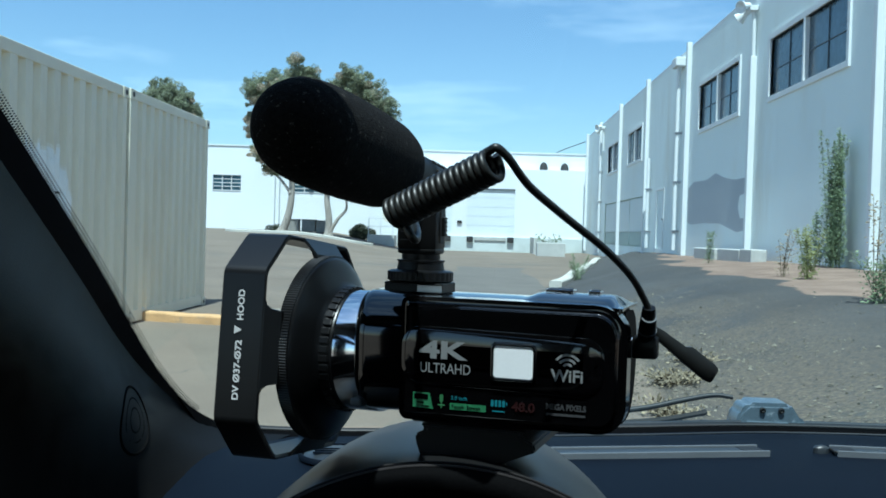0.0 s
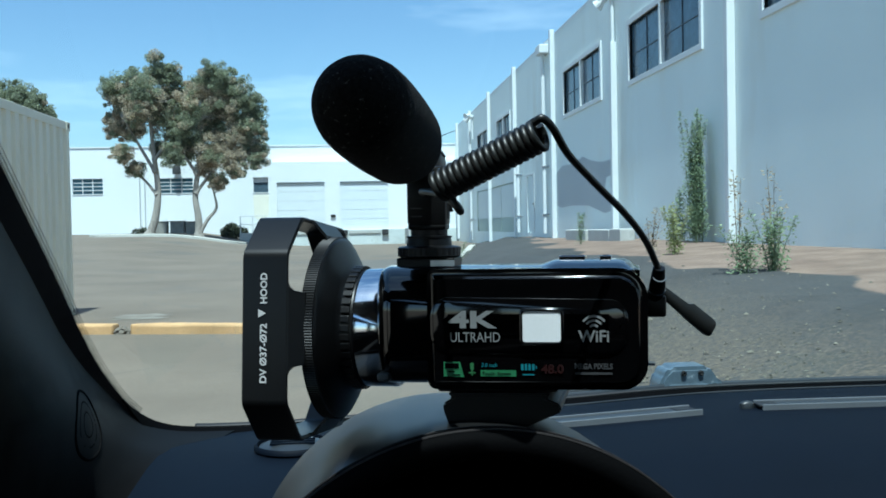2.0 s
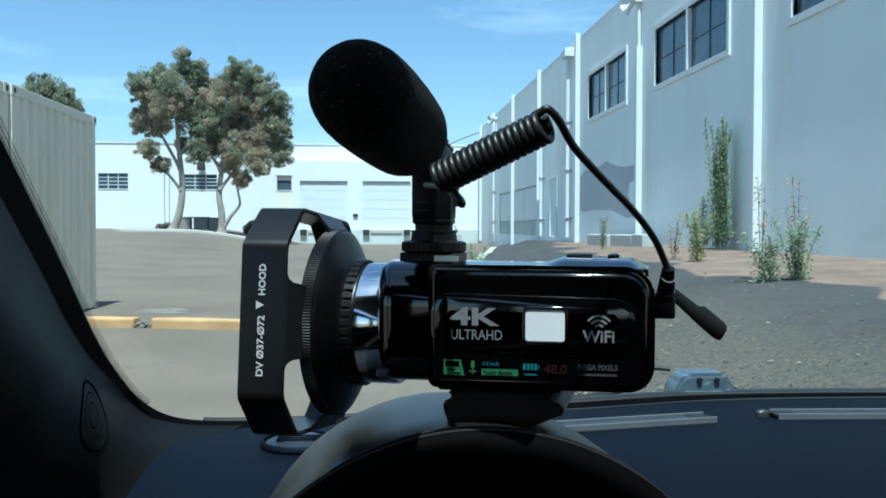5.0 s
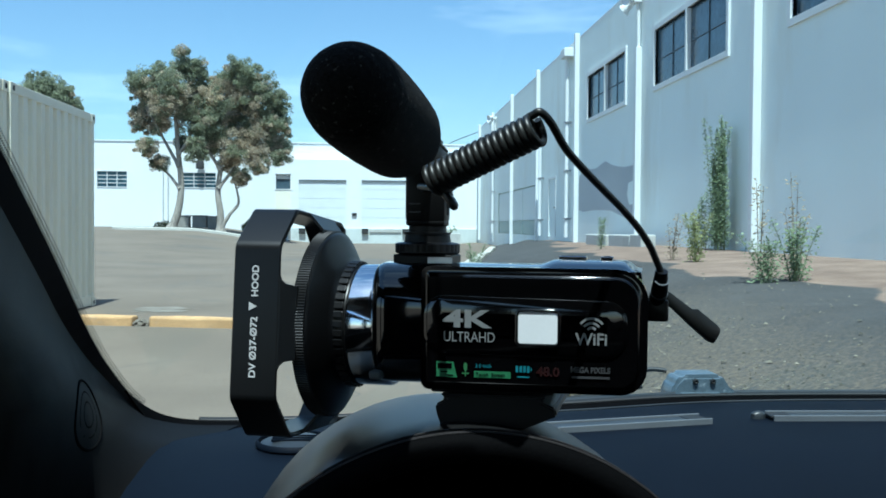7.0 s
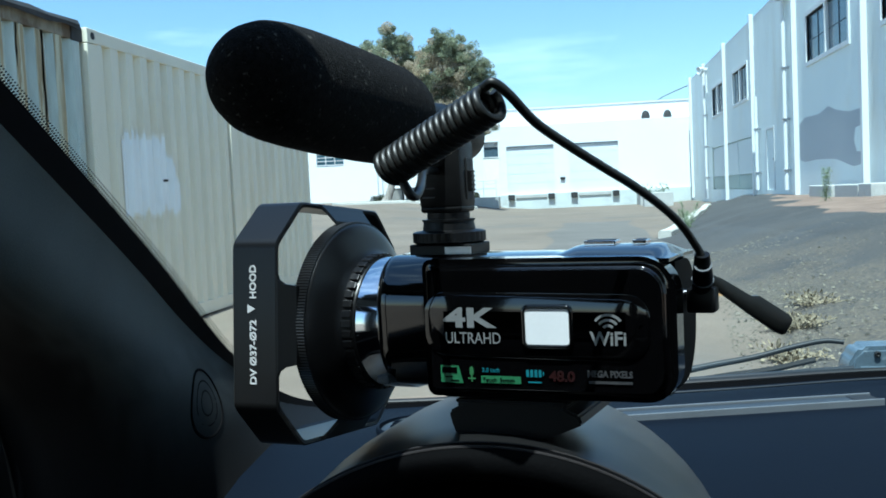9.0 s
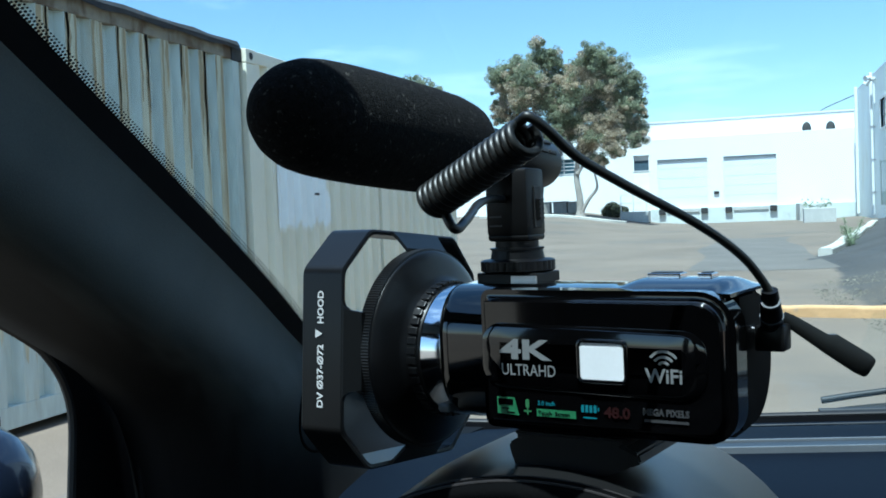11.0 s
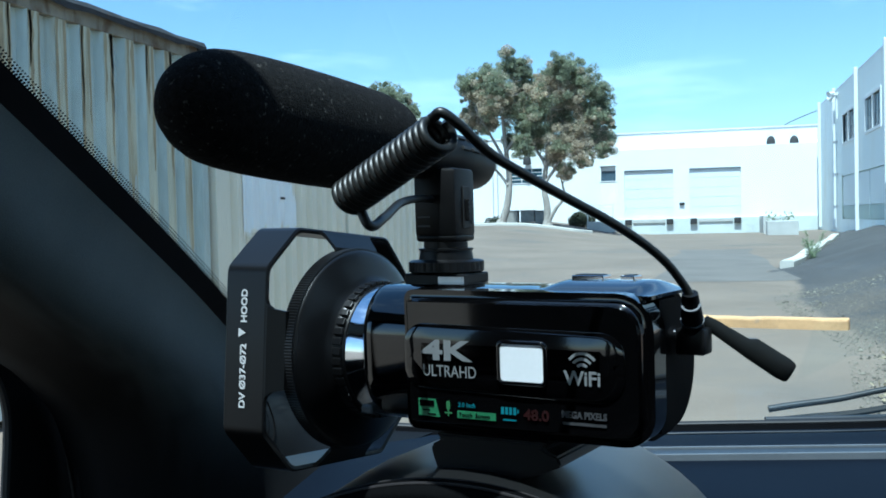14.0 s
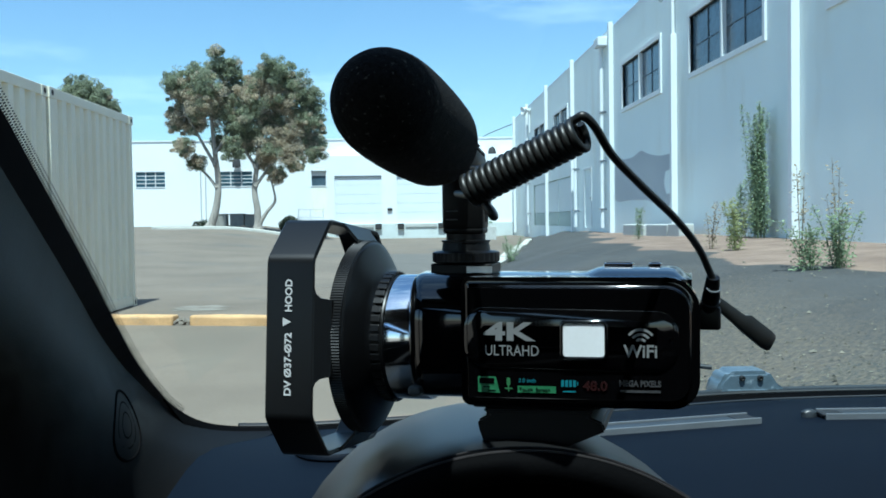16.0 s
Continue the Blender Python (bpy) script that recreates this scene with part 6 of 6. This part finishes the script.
    for r in (0.0022, 0.0042, 0.0062):
        a0, a1, n = radians(38), radians(142), 12
        outl = [(0.0678 + (r + 0.0005) * math.cos(a0 + (a1 - a0) * k / n), 1.1000 + (r + 0.0005) * math.sin(a0 + (a1 - a0) * k / n)) for k in range(n + 1)]
        outl += [(0.0678 + (r - 0.0005) * math.cos(a1 - (a1 - a0) * k / n), 1.1000 + (r - 0.0005) * math.sin(a1 - (a1 - a0) * k / n)) for k in range(n + 1)]
        prism(bm, outl, lambda a, b, c: k_at(a, -0.00190 - c, b), 0.00015)
    part("signal_arcs", bm, PRINT, camcorder, "silver radio arcs")
    # white tile in a black frame
    bm = bmesh.new()
    rings = []
    for grow, out_ in ((0.0017, 0.0004), (0.0016, 0.0021), (0.0012, 0.0026), (0.0006, 0.0028), (0.0001, 0.0026), (0.0, 0.0017)):
        line = rounded(0.0350 - grow, 1.0946 - grow, 0.0526 + grow, 1.1084 + grow, 0.0013 + grow, 5)
        rings.append([bm.verts.new(k_at(a, -out_, b)) for a, b in line])
    for p, q in zip(rings, rings[1:]):
        for k in range(len(p)):
            bm.faces.new((p[k], p[(k + 1) % len(p)], q[(k + 1) % len(p)], q[k]))
    bmesh.ops.recalc_face_normals(bm, faces=bm.faces)
    frame_ = part("tile_frame", bm, PIANO, camcorder, "rounded black tile frame", smooth=50)
    bm = bmesh.new()
    prism(bm, rounded(0.0350, 1.0946, 0.0526, 1.1084, 0.0013, 5), lambda a, b, c: k_at(a, -0.0022 + c, b), 0.0011)
    part("white_tile", bm, WHITE_TILE, frame_, "bright white glossy tile", smooth=30)
    # the row of small printed marks
    L = 0.00035
    bm = bmesh.new()
    prism(bm, [(-0.0026, 1.0786), (0.0070, 1.0783), (0.0052, 1.0853), (-0.0026, 1.0853)], lambda a, b, c: k_at(a, -L - c, b), 0.0001)
    sd = part("printed_badge", bm, PRINT_LIME, camcorder, "lime printed badge")
    for z0, z1, u0, u1, m in ((1.0823, 1.0847, -0.0020, 0.0046, PIANO), (1.0806, 1.0811, -0.0006, 0.0026, PIANO), (1.0791, 1.0796, 0.0016, 0.0052, PIANO)):
        part("mark", boxes((k_at(u0, -L - 0.0003, z0), k_at(u1, -L - 0.00011, z1))), m, sd)
    bm = bmesh.new()
    prism(bm, rounded(0.0100, 1.0815, 0.0116, 1.0850, 0.0007, 3), lambda a, b, c: k_at(a, -L - c, b), 0.0001)
    prism(bm, [(0.0092, 1.0800), (0.0124, 1.0800), (0.0124, 1.0806), (0.0092, 1.0806)], lambda a, b, c: k_at(a, -L - c, b), 0.0001)
    prism(bm, [(0.0105, 1.0790), (0.0111, 1.0790), (0.0111, 1.0816), (0.0105, 1.0816)], lambda a, b, c: k_at(a, -L - c, b), 0.0001)
    part("microphone_mark", bm, PRINT_GREEN, camcorder, "green printed microphone mark")
    letters("lettering", "3.0 inch", 0.0024, put(0.0152, 1.0830, L + 0.0001), PRINT_CYAN, camcorder, "small 3.0 inch print", 1.0)
    part("printed_bar", boxes((k_at(0.0148, -L - 0.0001, 1.0786), k_at(0.0315, -L, 1.0815))), PRINT_LIME, camcorder, "lime printed bar")
    letters("lettering", "Touch  Screen", 0.0023, put(0.0155, 1.0793, L + 0.00025), PIANO, camcorder, "Touch Screen lettering", 1.0)
    bm = bmesh.new()
    for k in range(4):
        prism(bm, rounded(0.0338 + 0.0017 * k, 1.0815, 0.0350 + 0.0017 * k, 1.0843, 0.0002, 2), lambda a, b, c: k_at(a, -L - c, b), 0.0001)
    prism(bm, rounded(0.0406, 1.0822, 0.0411, 1.0836, 0.0002, 2), lambda a, b, c: k_at(a, -L - c, b), 0.0001)
    part("battery_mark", bm, PRINT_CYAN, camcorder, "teal printed battery mark")
    part("mark", boxes((k_at(0.0345, -L - 0.0001, 1.0792), k_at(0.0400, -L, 1.0797))), PRINT_CYAN, camcorder)
    letters("lettering", "48.0", 0.0055, put(0.0432, 1.0802, L + 0.0001), PRINT_RED, camcorder, "dark red 48.0 lettering", 1.1, 0.00015)
    letters("lettering", "MEGA PIXELS", 0.0034, put(0.0586, 1.0822, L + 0.0001), PRINT_DIM, camcorder, "grey MEGA PIXELS lettering", 0.88, 0.00012)
    part("mark", boxes((k_at(0.0590, -L - 0.0001, 1.0796), k_at(0.0760, -L, 1.0806))), PRINT_DIM, camcorder)
    # front housing, lens barrel, chrome ring
    bm = bmesh.new()
    rings = []
    for u, inset in [(-0.0070, 0.0)] + [(-0.0292 - 0.007 * math.sin(radians(15 * k)), 0.007 * (1 - math.cos(radians(15 * k)))) for k in range(7)]:
        line = rounded(0.0065 + inset, 1.0712 + inset, 0.0655 - inset, 1.1280 - inset, 0.021 - 0.5 * inset, 12)
        rings.append([bm.verts.new(k_at(u - (0.22 * (a - 0.0065) if u < -0.02 else 0.0), a, b)) for a, b in line])
    for p, q in zip(rings, rings[1:]):
        for k in range(len(p)):
            bm.faces.new((p[k], p[(k + 1) % len(p)], q[(k + 1) % len(p)], q[k]))
    bm.faces.new(rings[0][::-1])
    bm.faces.new(rings[-1])
    bmesh.ops.recalc_face_normals(bm, faces=bm.faces)
    part("front_housing", bm, PIANO, camcorder, smooth=40)
    part("lens_latch", boxes((k_at(-0.0375, 0.0085, 1.0745), k_at(-0.0315, 0.020, 1.0785)), r=0.0012), COWL, camcorder, "grey lens cover latch")

    # lens and hood are screwed on a few degrees askew
    HM = Matrix.Translation(k_at(0, VC, WC - 0.0025)) @ Matrix.Rotation(TILT, 4, "X")

    def ax(a, p, q):
        return HM @ Vector((a, p, q))

    bm = bmesh.new()
    lathe(bm, [(-0.0350, 0.0285), (-0.0352, 0.0298), (-0.0365, 0.0302), (-0.0515, 0.0300), (-0.0525, 0.0292), (-0.0525, 0.02), (-0.035, 0.02)], ax, 72, True)
    part("chrome_ring", bm, CHROME, camcorder, "polished chrome lens ring", smooth=35)
    bm = bmesh.new()
    prof = [(-0.0526, 0.0298), (-0.0565, 0.0306), (-0.0585, 0.0318), (-0.0600, 0.0345), (-0.0618, 0.0382), (-0.0636, 0.0418), (-0.0650, 0.0443), (-0.0659, 0.0455), (-0.0662, 0.0456), (-0.0662, 0.020), (-0.0526, 0.020)]
    lathe(bm, prof, ax, 72, True)
    cone = part("wide_lens", bm, HOOD_METAL, camcorder, "flared satin black wide-angle lens", smooth=35)
    me = None
    for k in range(44):
        a = 2 * math.pi * k / 44
        if me is None:
            rib = part("grip_rib", boxes(((-0.0024, -0.0017, -0.0008), (0.0024, 0.0017, 0.0006)), r=0.0004), PLASTIC, cone)
            me = rib.data
        else:
            rib = shared("grip_rib", me, Matrix(), cone)
        rib.matrix_basis = HM @ Matrix.Translation((-0.0556, 0.0310 * math.cos(a), 0.0310 * math.sin(a))) @ Matrix.Rotation(a - math.pi / 2, 4, "X")
    # knurled screw ring of the hood
    bm = bmesh.new()
    seg = 660
    rings = []
    for u, base, amp in ((-0.0661, 0.0456, 0), (-0.0664, 0.0464, 0.0002), (-0.0724, 0.0464, 0.0002), (-0.0729, 0.0452, 0)):
        rings.append([bm.verts.new(ax(u, (base + amp * (1 if k % 3 == 0 else -0.7)) * math.cos(2 * math.pi * k / seg), (base + amp * (1 if k % 3 == 0 else -0.7)) * math.sin(2 * math.pi * k / seg))) for k in range(seg)])
    rings.append([bm.verts.new(ax(-0.0729, 0.0425 * math.cos(2 * math.pi * k / seg), 0.0425 * math.sin(2 * math.pi * k / seg))) for k in range(seg)])
    rings.append([bm.verts.new(ax(-0.0661, 0.0425 * math.cos(2 * math.pi * k / seg), 0.0425 * math.sin(2 * math.pi * k / seg))) for k in range(seg)])
    for p, q in zip(rings, rings[1:] + rings[:1]):
        for k in range(seg):
            bm.faces.new((p[k], p[(k + 1) % seg], q[(k + 1) % seg], q[k]))
    bmesh.ops.recalc_face_normals(bm, faces=bm.faces)
    hood = part("lens_hood", bm, HOOD_METAL, camcorder, "square black lens hood with cut corners")
    bm = bmesh.new()
    lathe(bm, [(-0.0666, 0.0424), (-0.0675, 0.03), (-0.0695, 0.001)], ax, 48)
    part("front_glass", bm, LENS_GLASS, camcorder, "dark front lens", smooth=60)
    # the octagonal band; its corners are bent with a small radius
    HP, HQ, CH = 0.0512, 0.0542, 0.0186

    def octagon(t):
        p, q, c = HP - t, HQ - t, CH - 0.41 * t
        raw = [(-p, -q + c), (-p + c, -q), (p - c, -q), (p, -q + c), (p, q - c), (p - c, q), (-p + c, q), (-p, q - c)]
        pts = []
        for k, (x, y) in enumerate(raw):
            here = Vector((x, y))
            before, after = Vector(raw[k - 1]) - here, Vector(raw[(k + 1) % 8]) - here
            for j in range(4):
                s = j / 3
                a0, a1 = here + before.normalized() * 0.0028, here + after.normalized() * 0.0028
                pts.append(a0 * (1 - s) ** 2 + here * 2 * s * (1 - s) + a1 * s * s)
        return pts

    bm = bmesh.new()
    rings = []
    for u, t in ((-0.0982, 0.0002), (-0.0988, 0.0007), (-0.0988, 0.0018), (-0.0982, 0.0024), (-0.0770, 0.0024), (-0.0765, 0.0010), (-0.0771, 0.0002)):
        rings.append([bm.verts.new(ax(u, p.x, p.y)) for p in octagon(t)])
    for p, q in zip(rings, rings[1:] + rings[:1]):
        for k in range(len(p)):
            bm.faces.new((p[k], p[(k + 1) % len(p)], q[(k + 1) % len(p)], q[k]))
    bmesh.ops.recalc_face_normals(bm, faces=bm.faces)
    part("hood_band", bm, HOOD_METAL, hood, smooth=35)
    # webs between band and ring on the four sides
    flare = [(-0.0772, -0.0225), (-0.0762, -0.0195), (-0.0745, -0.0178), (-0.0700, -0.0168), (-0.0700, 0.0168), (-0.0745, 0.0178), (-0.0762, 0.0195), (-0.0772, 0.0225)]
    for s in (-1, 1):
        bm = bmesh.new()
        prism(bm, flare, lambda a, b, c, s=s: ax(a, s * (HP - 0.0004 - c - 0.0046 * step(-0.0768, -0.0705, a)), b), 0.0020)
        part("hood_web", bm, HOOD_METAL, hood)
        bm = bmesh.new()
        prism(bm, [(a, b * 0.9) for a, b in flare], lambda a, b, c, s=s: ax(a, b, s * (HQ - 0.0004 - c - 0.0076 * step(-0.0768, -0.0705, a))), 0.0020)
        part("hood_web", bm, HOOD_METAL, hood)
    turn_up = face @ Matrix.Rotation(radians(90), 4, "Z")
    for text, w, wide in (("DV \u00d837-\u00d872", 1.0733, 1.10), ("HOOD", 1.1100, 1.03)):
        letters("lettering", text, 0.0045, HM @ Matrix.Translation((-0.0866, -HP - 0.0001, w - WC)) @ turn_up, PRINT_WHITE, camcorder, "white %s lettering on the hood" % ("HOOD" if text == "HOOD" else "filter size"), wide, 0.00010)
    bm = bmesh.new()
    prism(bm, [(-0.0906, 0.0053), (-0.0906, 0.0091), (-0.0868, 0.0072)], lambda a, b, c: ax(a, -HP - 0.0003 - c, b), 0.0002)
    part("triangle_mark", bm, PRINT_WHITE, camcorder)
    # clamp foot
    bm = bmesh.new()
    box(bm, k_at(-0.009, 0.014, 1.0688), k_at(0.0495, 0.066, 1.0728), 0.0012)
    foot = part("foot_plate", bm, PLASTIC, camcorder, "black mounting plate")
    bm = bmesh.new()
    prism(bm, [(-0.0030, 1.0525), (0.034, 1.0525), (0.0515, 1.0598), (0.0505, 1.0636), (0.0440, 1.0662), (0.0465, 1.0686), (-0.0040, 1.0686), (-0.0012, 1.0662), (-0.0062, 1.0636), (-0.0058, 1.0598)], lambda a, b, c: k_at(a, 0.012 + c, b), 0.056)
    bmesh.ops.bevel(bm, geom=bm.edges[:], offset=0.0009, segments=2, affect="EDGES", clamp_overlap=True)
    part("clamp", bm, PLASTIC, foot, "black dovetail clamp", smooth=30)


build_camcorder()
settle(camcorder)

# ---- the microphone on the accessory shoe ----
MIC = Vector((0.040, 0.4935, 1.1275))
mic = thing("microphone", Matrix.Translation((0.0402, 0.4951, 1.1280)), "black shotgun microphone with foam windshield and coiled cable", "microphone")


def build_microphone():
    ang = math.atan2(-0.3055, 0.952)
    turn = Matrix.Rotation(ang, 4, "Z")
    bm = bmesh.new()
    box(bm, (-0.0150, -0.0105, -0.0005), (0.0150, 0.0105, 0.0042), 0.0008)
    shoe = part("shoe_foot", bm, PLASTIC, mic)
    shoe.matrix_basis = turn
    part("spring_clip", boxes(((0.003, -0.0118, -0.0003), (0.0152, -0.0107, 0.0030))), STEEL, shoe)
    bm = bmesh.new()
    seg = 90
    rings = []
    for z, r in ((0.0044, 0.0150), (0.0050, 0.0163), (0.0092, 0.0163), (0.0098, 0.0150), (0.0102, 0.0118), (0.0140, 0.0112), (0.0142, 0.0118), (0.0150, 0.0118), (0.0152, 0.0095), (0.0180, 0.0095)):
        rings.append([bm.verts.new(((r * (1 - (0.02 if k % 3 == 0 and r > 0.016 else 0))) * math.cos(2 * math.pi * k / seg), (r * (1 - (0.02 if k % 3 == 0 and r > 0.016 else 0))) * math.sin(2 * math.pi * k / seg), z)) for k in range(seg)])
    for p, q in zip(rings, rings[1:]):
        for k in range(seg):
            bm.faces.new((p[k], p[(k + 1) % seg], q[(k + 1) % seg], q[k]))
    bm.faces.new(rings[0][::-1])
    bm.faces.new(rings[-1])
    part("locking_wheel", bm, PLASTIC, mic, "knurled locking wheel", smooth=25)
    # the stem and tube are turned towards the driver
    front, tail = Vector((0.0050, 0.3622, 1.1907)) - MIC, Vector((0.0370, 0.5142, 1.1829)) - MIC
    axis = (tail - front).normalized()
    side = axis.cross(Vector((0, 0, 1))).normalized()
    up = side.cross(axis)
    flat = Vector((axis.x, axis.y, 0)).normalized()
    yaw = math.atan2(-flat.x, flat.y)
    sq = Matrix.Rotation(yaw, 4, "Z")
    bm = bmesh.new()
    box(bm, (-0.0098, -0.0095, 0.0180), (0.0098, 0.0095, 0.0215), 0.0015)
    box(bm, (-0.0100, -0.0098, 0.0200), (0.0100, 0.0098, 0.0500), 0.0018)
    stem = part("stem", bm, PLASTIC, mic, "boxy black stem with a slide switch", smooth=30)
    stem.matrix_basis = sq
    bm = bmesh.new()
    box(bm, (0.0101, -0.0035, 0.0235), (0.0107, 0.0035, 0.0420), 0.0004)
    part("switch_recess", bm, SEAL, stem)
    part("slide_switch", boxes(((0.0107, -0.0022, 0.0270), (0.0123, 0.0022, 0.0365)), r=0.0004), PLASTIC, stem)
    for z in (0.0275, 0.0295, 0.0315, 0.0335, 0.0355):
        part("switch_ridge", boxes(((0.0123, -0.0021, z), (0.0127, 0.0021, z + 0.0008))), PLASTIC, stem)
    for z in (0.0255, 0.0315, 0.0385):
        part("switch_mark", boxes(((0.0100, 0.0052, z), (0.0102, 0.0072, z + 0.0016))), PRINT_DIM, stem)
    for z in (0.0245, 0.0285):
        part("groove", boxes(((-0.0080, -0.0101, z), (-0.0024, -0.0098, z + 0.0007))), PRINT_DIM, stem)

    def m_at(a, p, q):
        return front + axis * a + side * p + up * q

    full = (tail - front).length + 0.028
    bm = bmesh.new()
    lathe(bm, [(0.06, 0.0112), (full - 0.040, 0.0114), (full - 0.038, 0.0122), (full - 0.004, 0.0122), (full - 0.001, 0.0112), (full, 0.0095)], m_at, 40)
    body = part("tube", bm, PLASTIC, mic, "black microphone tube", smooth=40)
    for k in (-1, 1):
        for a in (full - 0.034, full - 0.024, full - 0.014):
            bm = bmesh.new()
            box(bm, (-0.0035, -0.0006, -0.0009), (0.0035, 0.0010, 0.0009), 0.0003)
            sl = part("tube_slot", bm, SEAL, body)
            w = radians(18 + 26 * (k > 0))
            place = m_at(a, 0.0122 * math.cos(w), 0.0122 * math.sin(w))
            x, y = axis, (side * math.cos(w) + up * math.sin(w)).normalized()
            sl.matrix_basis = Matrix.Translation(place) @ Matrix((x, y, x.cross(y))).transposed().to_4x4()
    # foam windshield
    bm = bmesh.new()
    prof = [(-0.0184, 0.0010), (-0.0182, 0.0034), (-0.0172, 0.0068), (-0.0152, 0.0102), (-0.0122, 0.0134), (-0.0080, 0.0160), (-0.0030, 0.0178), (0.004, 0.0188), (0.015, 0.0195), (0.030, 0.0200), (0.050, 0.0203), (0.070, 0.0203), (0.085, 0.0201),
            (0.0950, 0.0190), (0.1000, 0.0170), (0.1025, 0.0130)]
    fine = []
    for (a, r), (b, s) in zip(prof, prof[1:]):
        m = max(1, int(math.hypot(b - a, s - r) / 0.0009))
        fine += [(a + (b - a) * k / m, r + (s - r) * k / m) for k in range(m)]
    lathe(bm, fine + [prof[-1]], m_at, 150)
    bm.normal_update()
    for v in bm.verts:
        v.co += v.normal * (0.00008 * noise.noise(v.co * 2200))
    part("foam_windshield", bm, FOAM, mic, "black open-cell foam windshield", smooth=80)
    # coiled cable
    c0, c1 = Vector((0.0350, 0.3899, 1.1625)) - MIC, Vector((0.0731, 0.3671, 1.1815)) - MIC
    ca = (c1 - c0).normalized()
    cs = ca.orthogonal().normalized()
    cu_ = ca.cross(cs)
    turns, R, rw = 17, 0.0053, 0.00152
    pts = []
    n = turns * 26
    for k in range(n + 1):
        a = 2 * math.pi * turns * k / n
        pts.append(c0.lerp(c1, k / n) + R * (math.cos(a) * cs + math.sin(a) * cu_))
    bm = bmesh.new()
    tube(bm, pts, rw, 8)
    coil = part("coiled_cable", bm, RUBBER, mic, "tightly coiled black cable", smooth=60)
    bm = bmesh.new()
    lift = (Vector((0, 0, 1)) - ca * ca.z).normalized()
    line = [c1 + lift * R - ca * 0.0035, c1 + lift * (R + 0.0002), c1 + lift * (R - 0.0002) + ca * 0.0032] + [Vector(p) - MIC for p in (
        (0.0785, 0.3690, 1.1838), (0.0862, 0.3775, 1.1752), (0.0975, 0.3892, 1.1672), (0.1082, 0.4002, 1.1603), (0.1189, 0.4112, 1.1535),
        (0.1295, 0.4220, 1.1455), (0.1372, 0.4298, 1.1380), (0.1428, 0.4352, 1.1300), (0.1457, 0.4370, 1.1250))]
    tube(bm, smooth_path(line, 8), 0.00165, 10)
    part("straight_cable", bm, RUBBER, coil, "black cable running to the plug", smooth=60)
    bm = bmesh.new()
    tube(bm, smooth_path([pts[0], Vector((0.0430, 0.3860, 1.1535)) - MIC, Vector((0.0435, 0.4010, 1.1560)) - MIC, Vector((0.0395, 0.4320, 1.1615)) - MIC, Vector((0.0350, 0.4700, 1.1640)) - MIC, Vector((0.0370, 0.4860, 1.1640)) - MIC], 8), 0.00165, 10)
    part("cable_tail", bm, RUBBER, coil, smooth=60)
    # angled plug in the side socket of the camcorder
    elbow = Vector((0.1463, 0.4465, 1.1105)) - MIC
    plug = None
    bm = bmesh.new()
    sleeve = [Vector((0.1453, 0.4362, 1.1262)) - MIC, Vector((0.1458, 0.4400, 1.1180)) - MIC, elbow]
    tube(bm, sleeve, lambda s: 0.0030 + 0.0013 * min(1, s * 1.6), 14)
    plug = part("plug", bm, PLASTIC, mic, "angled black plug", smooth=40)
    down = (sleeve[2] - sleeve[1]).normalized()
    d1 = down.orthogonal().normalized()
    d2 = down.cross(d1)
    for f, r in ((0.30, 0.00445), (-0.50, 0.0036)):
        bm = bmesh.new()
        lathe(bm, [(-0.0004, r), (0.0004, r), (0.0004, r - 0.0008), (-0.0004, r - 0.0008)], lambda a, p, q, f=f: sleeve[1].lerp(sleeve[2], f) + down * a + d1 * p + d2 * q, 20, True)
        part("collar_ring", bm, COWL, plug, "thin grey ring")
    bm = bmesh.new()
    box(bm, (-0.0058, -0.0048, -0.0062), (0.0058, 0.0048, 0.0040), 0.0012)
    e = part("plug_elbow", bm, PLASTIC, plug, smooth=30)
    e.matrix_basis = Matrix.Translation(elbow + Vector((0, 0, -0.002))) @ turn
    bm = bmesh.new()
    tube(bm, [elbow + Vector((-0.0050, 0.0012, -0.001)), elbow + Vector((-0.0135, 0.0040, -0.001))], 0.0026, 14)
    part("plug_pin", bm, CHROME, plug, "silver plug collar", smooth=40)
    # rubber socket cover that hangs open
    bm = bmesh.new()
    a, b = elbow + Vector((0.0040, 0.002, 0.0045)), Vector((0.1820, 0.4598, 1.0922)) - MIC
    way = (b - a).normalized()
    s2 = way.cross(Vector((0.25, -0.95, 0.0))).normalized()
    n2 = way.cross(s2)
    rows = []
    for k, (s, h, t) in enumerate(((0.0, 0.0020, 0.0012), (0.08, 0.0026, 0.0014), (0.46, 0.0033, 0.0016), (0.53, 0.0043, 0.0021), (0.90, 0.0046, 0.0021), (0.97, 0.0042, 0.0018), (1.0, 0.0034, 0.0012))):
        c = a.lerp(b, s)
        lift = -0.0008 if s > 0.52 else 0.0
        rows.append([c + s2 * (h * p + lift) + n2 * t * q for p, q in ((-1, -0.6), (-0.6, -1), (0.6, -1), (1, -0.6), (1, 0.6), (0.6, 1), (-0.6, 1), (-1, 0.6), (-1, -0.6))])
    r_ = sheet(bm, rows)
    bm.faces.new(r_[0][:-1])
    bm.faces.new(r_[-1][:-1][::-1])
    bmesh.ops.remove_doubles(bm, verts=bm.verts[:], dist=1e-6)
    bmesh.ops.recalc_face_normals(bm, faces=bm.faces)
    part("socket_cover", bm, RUBBER, plug, "open rubber socket cover", smooth=40)


build_microphone()
settle(mic)
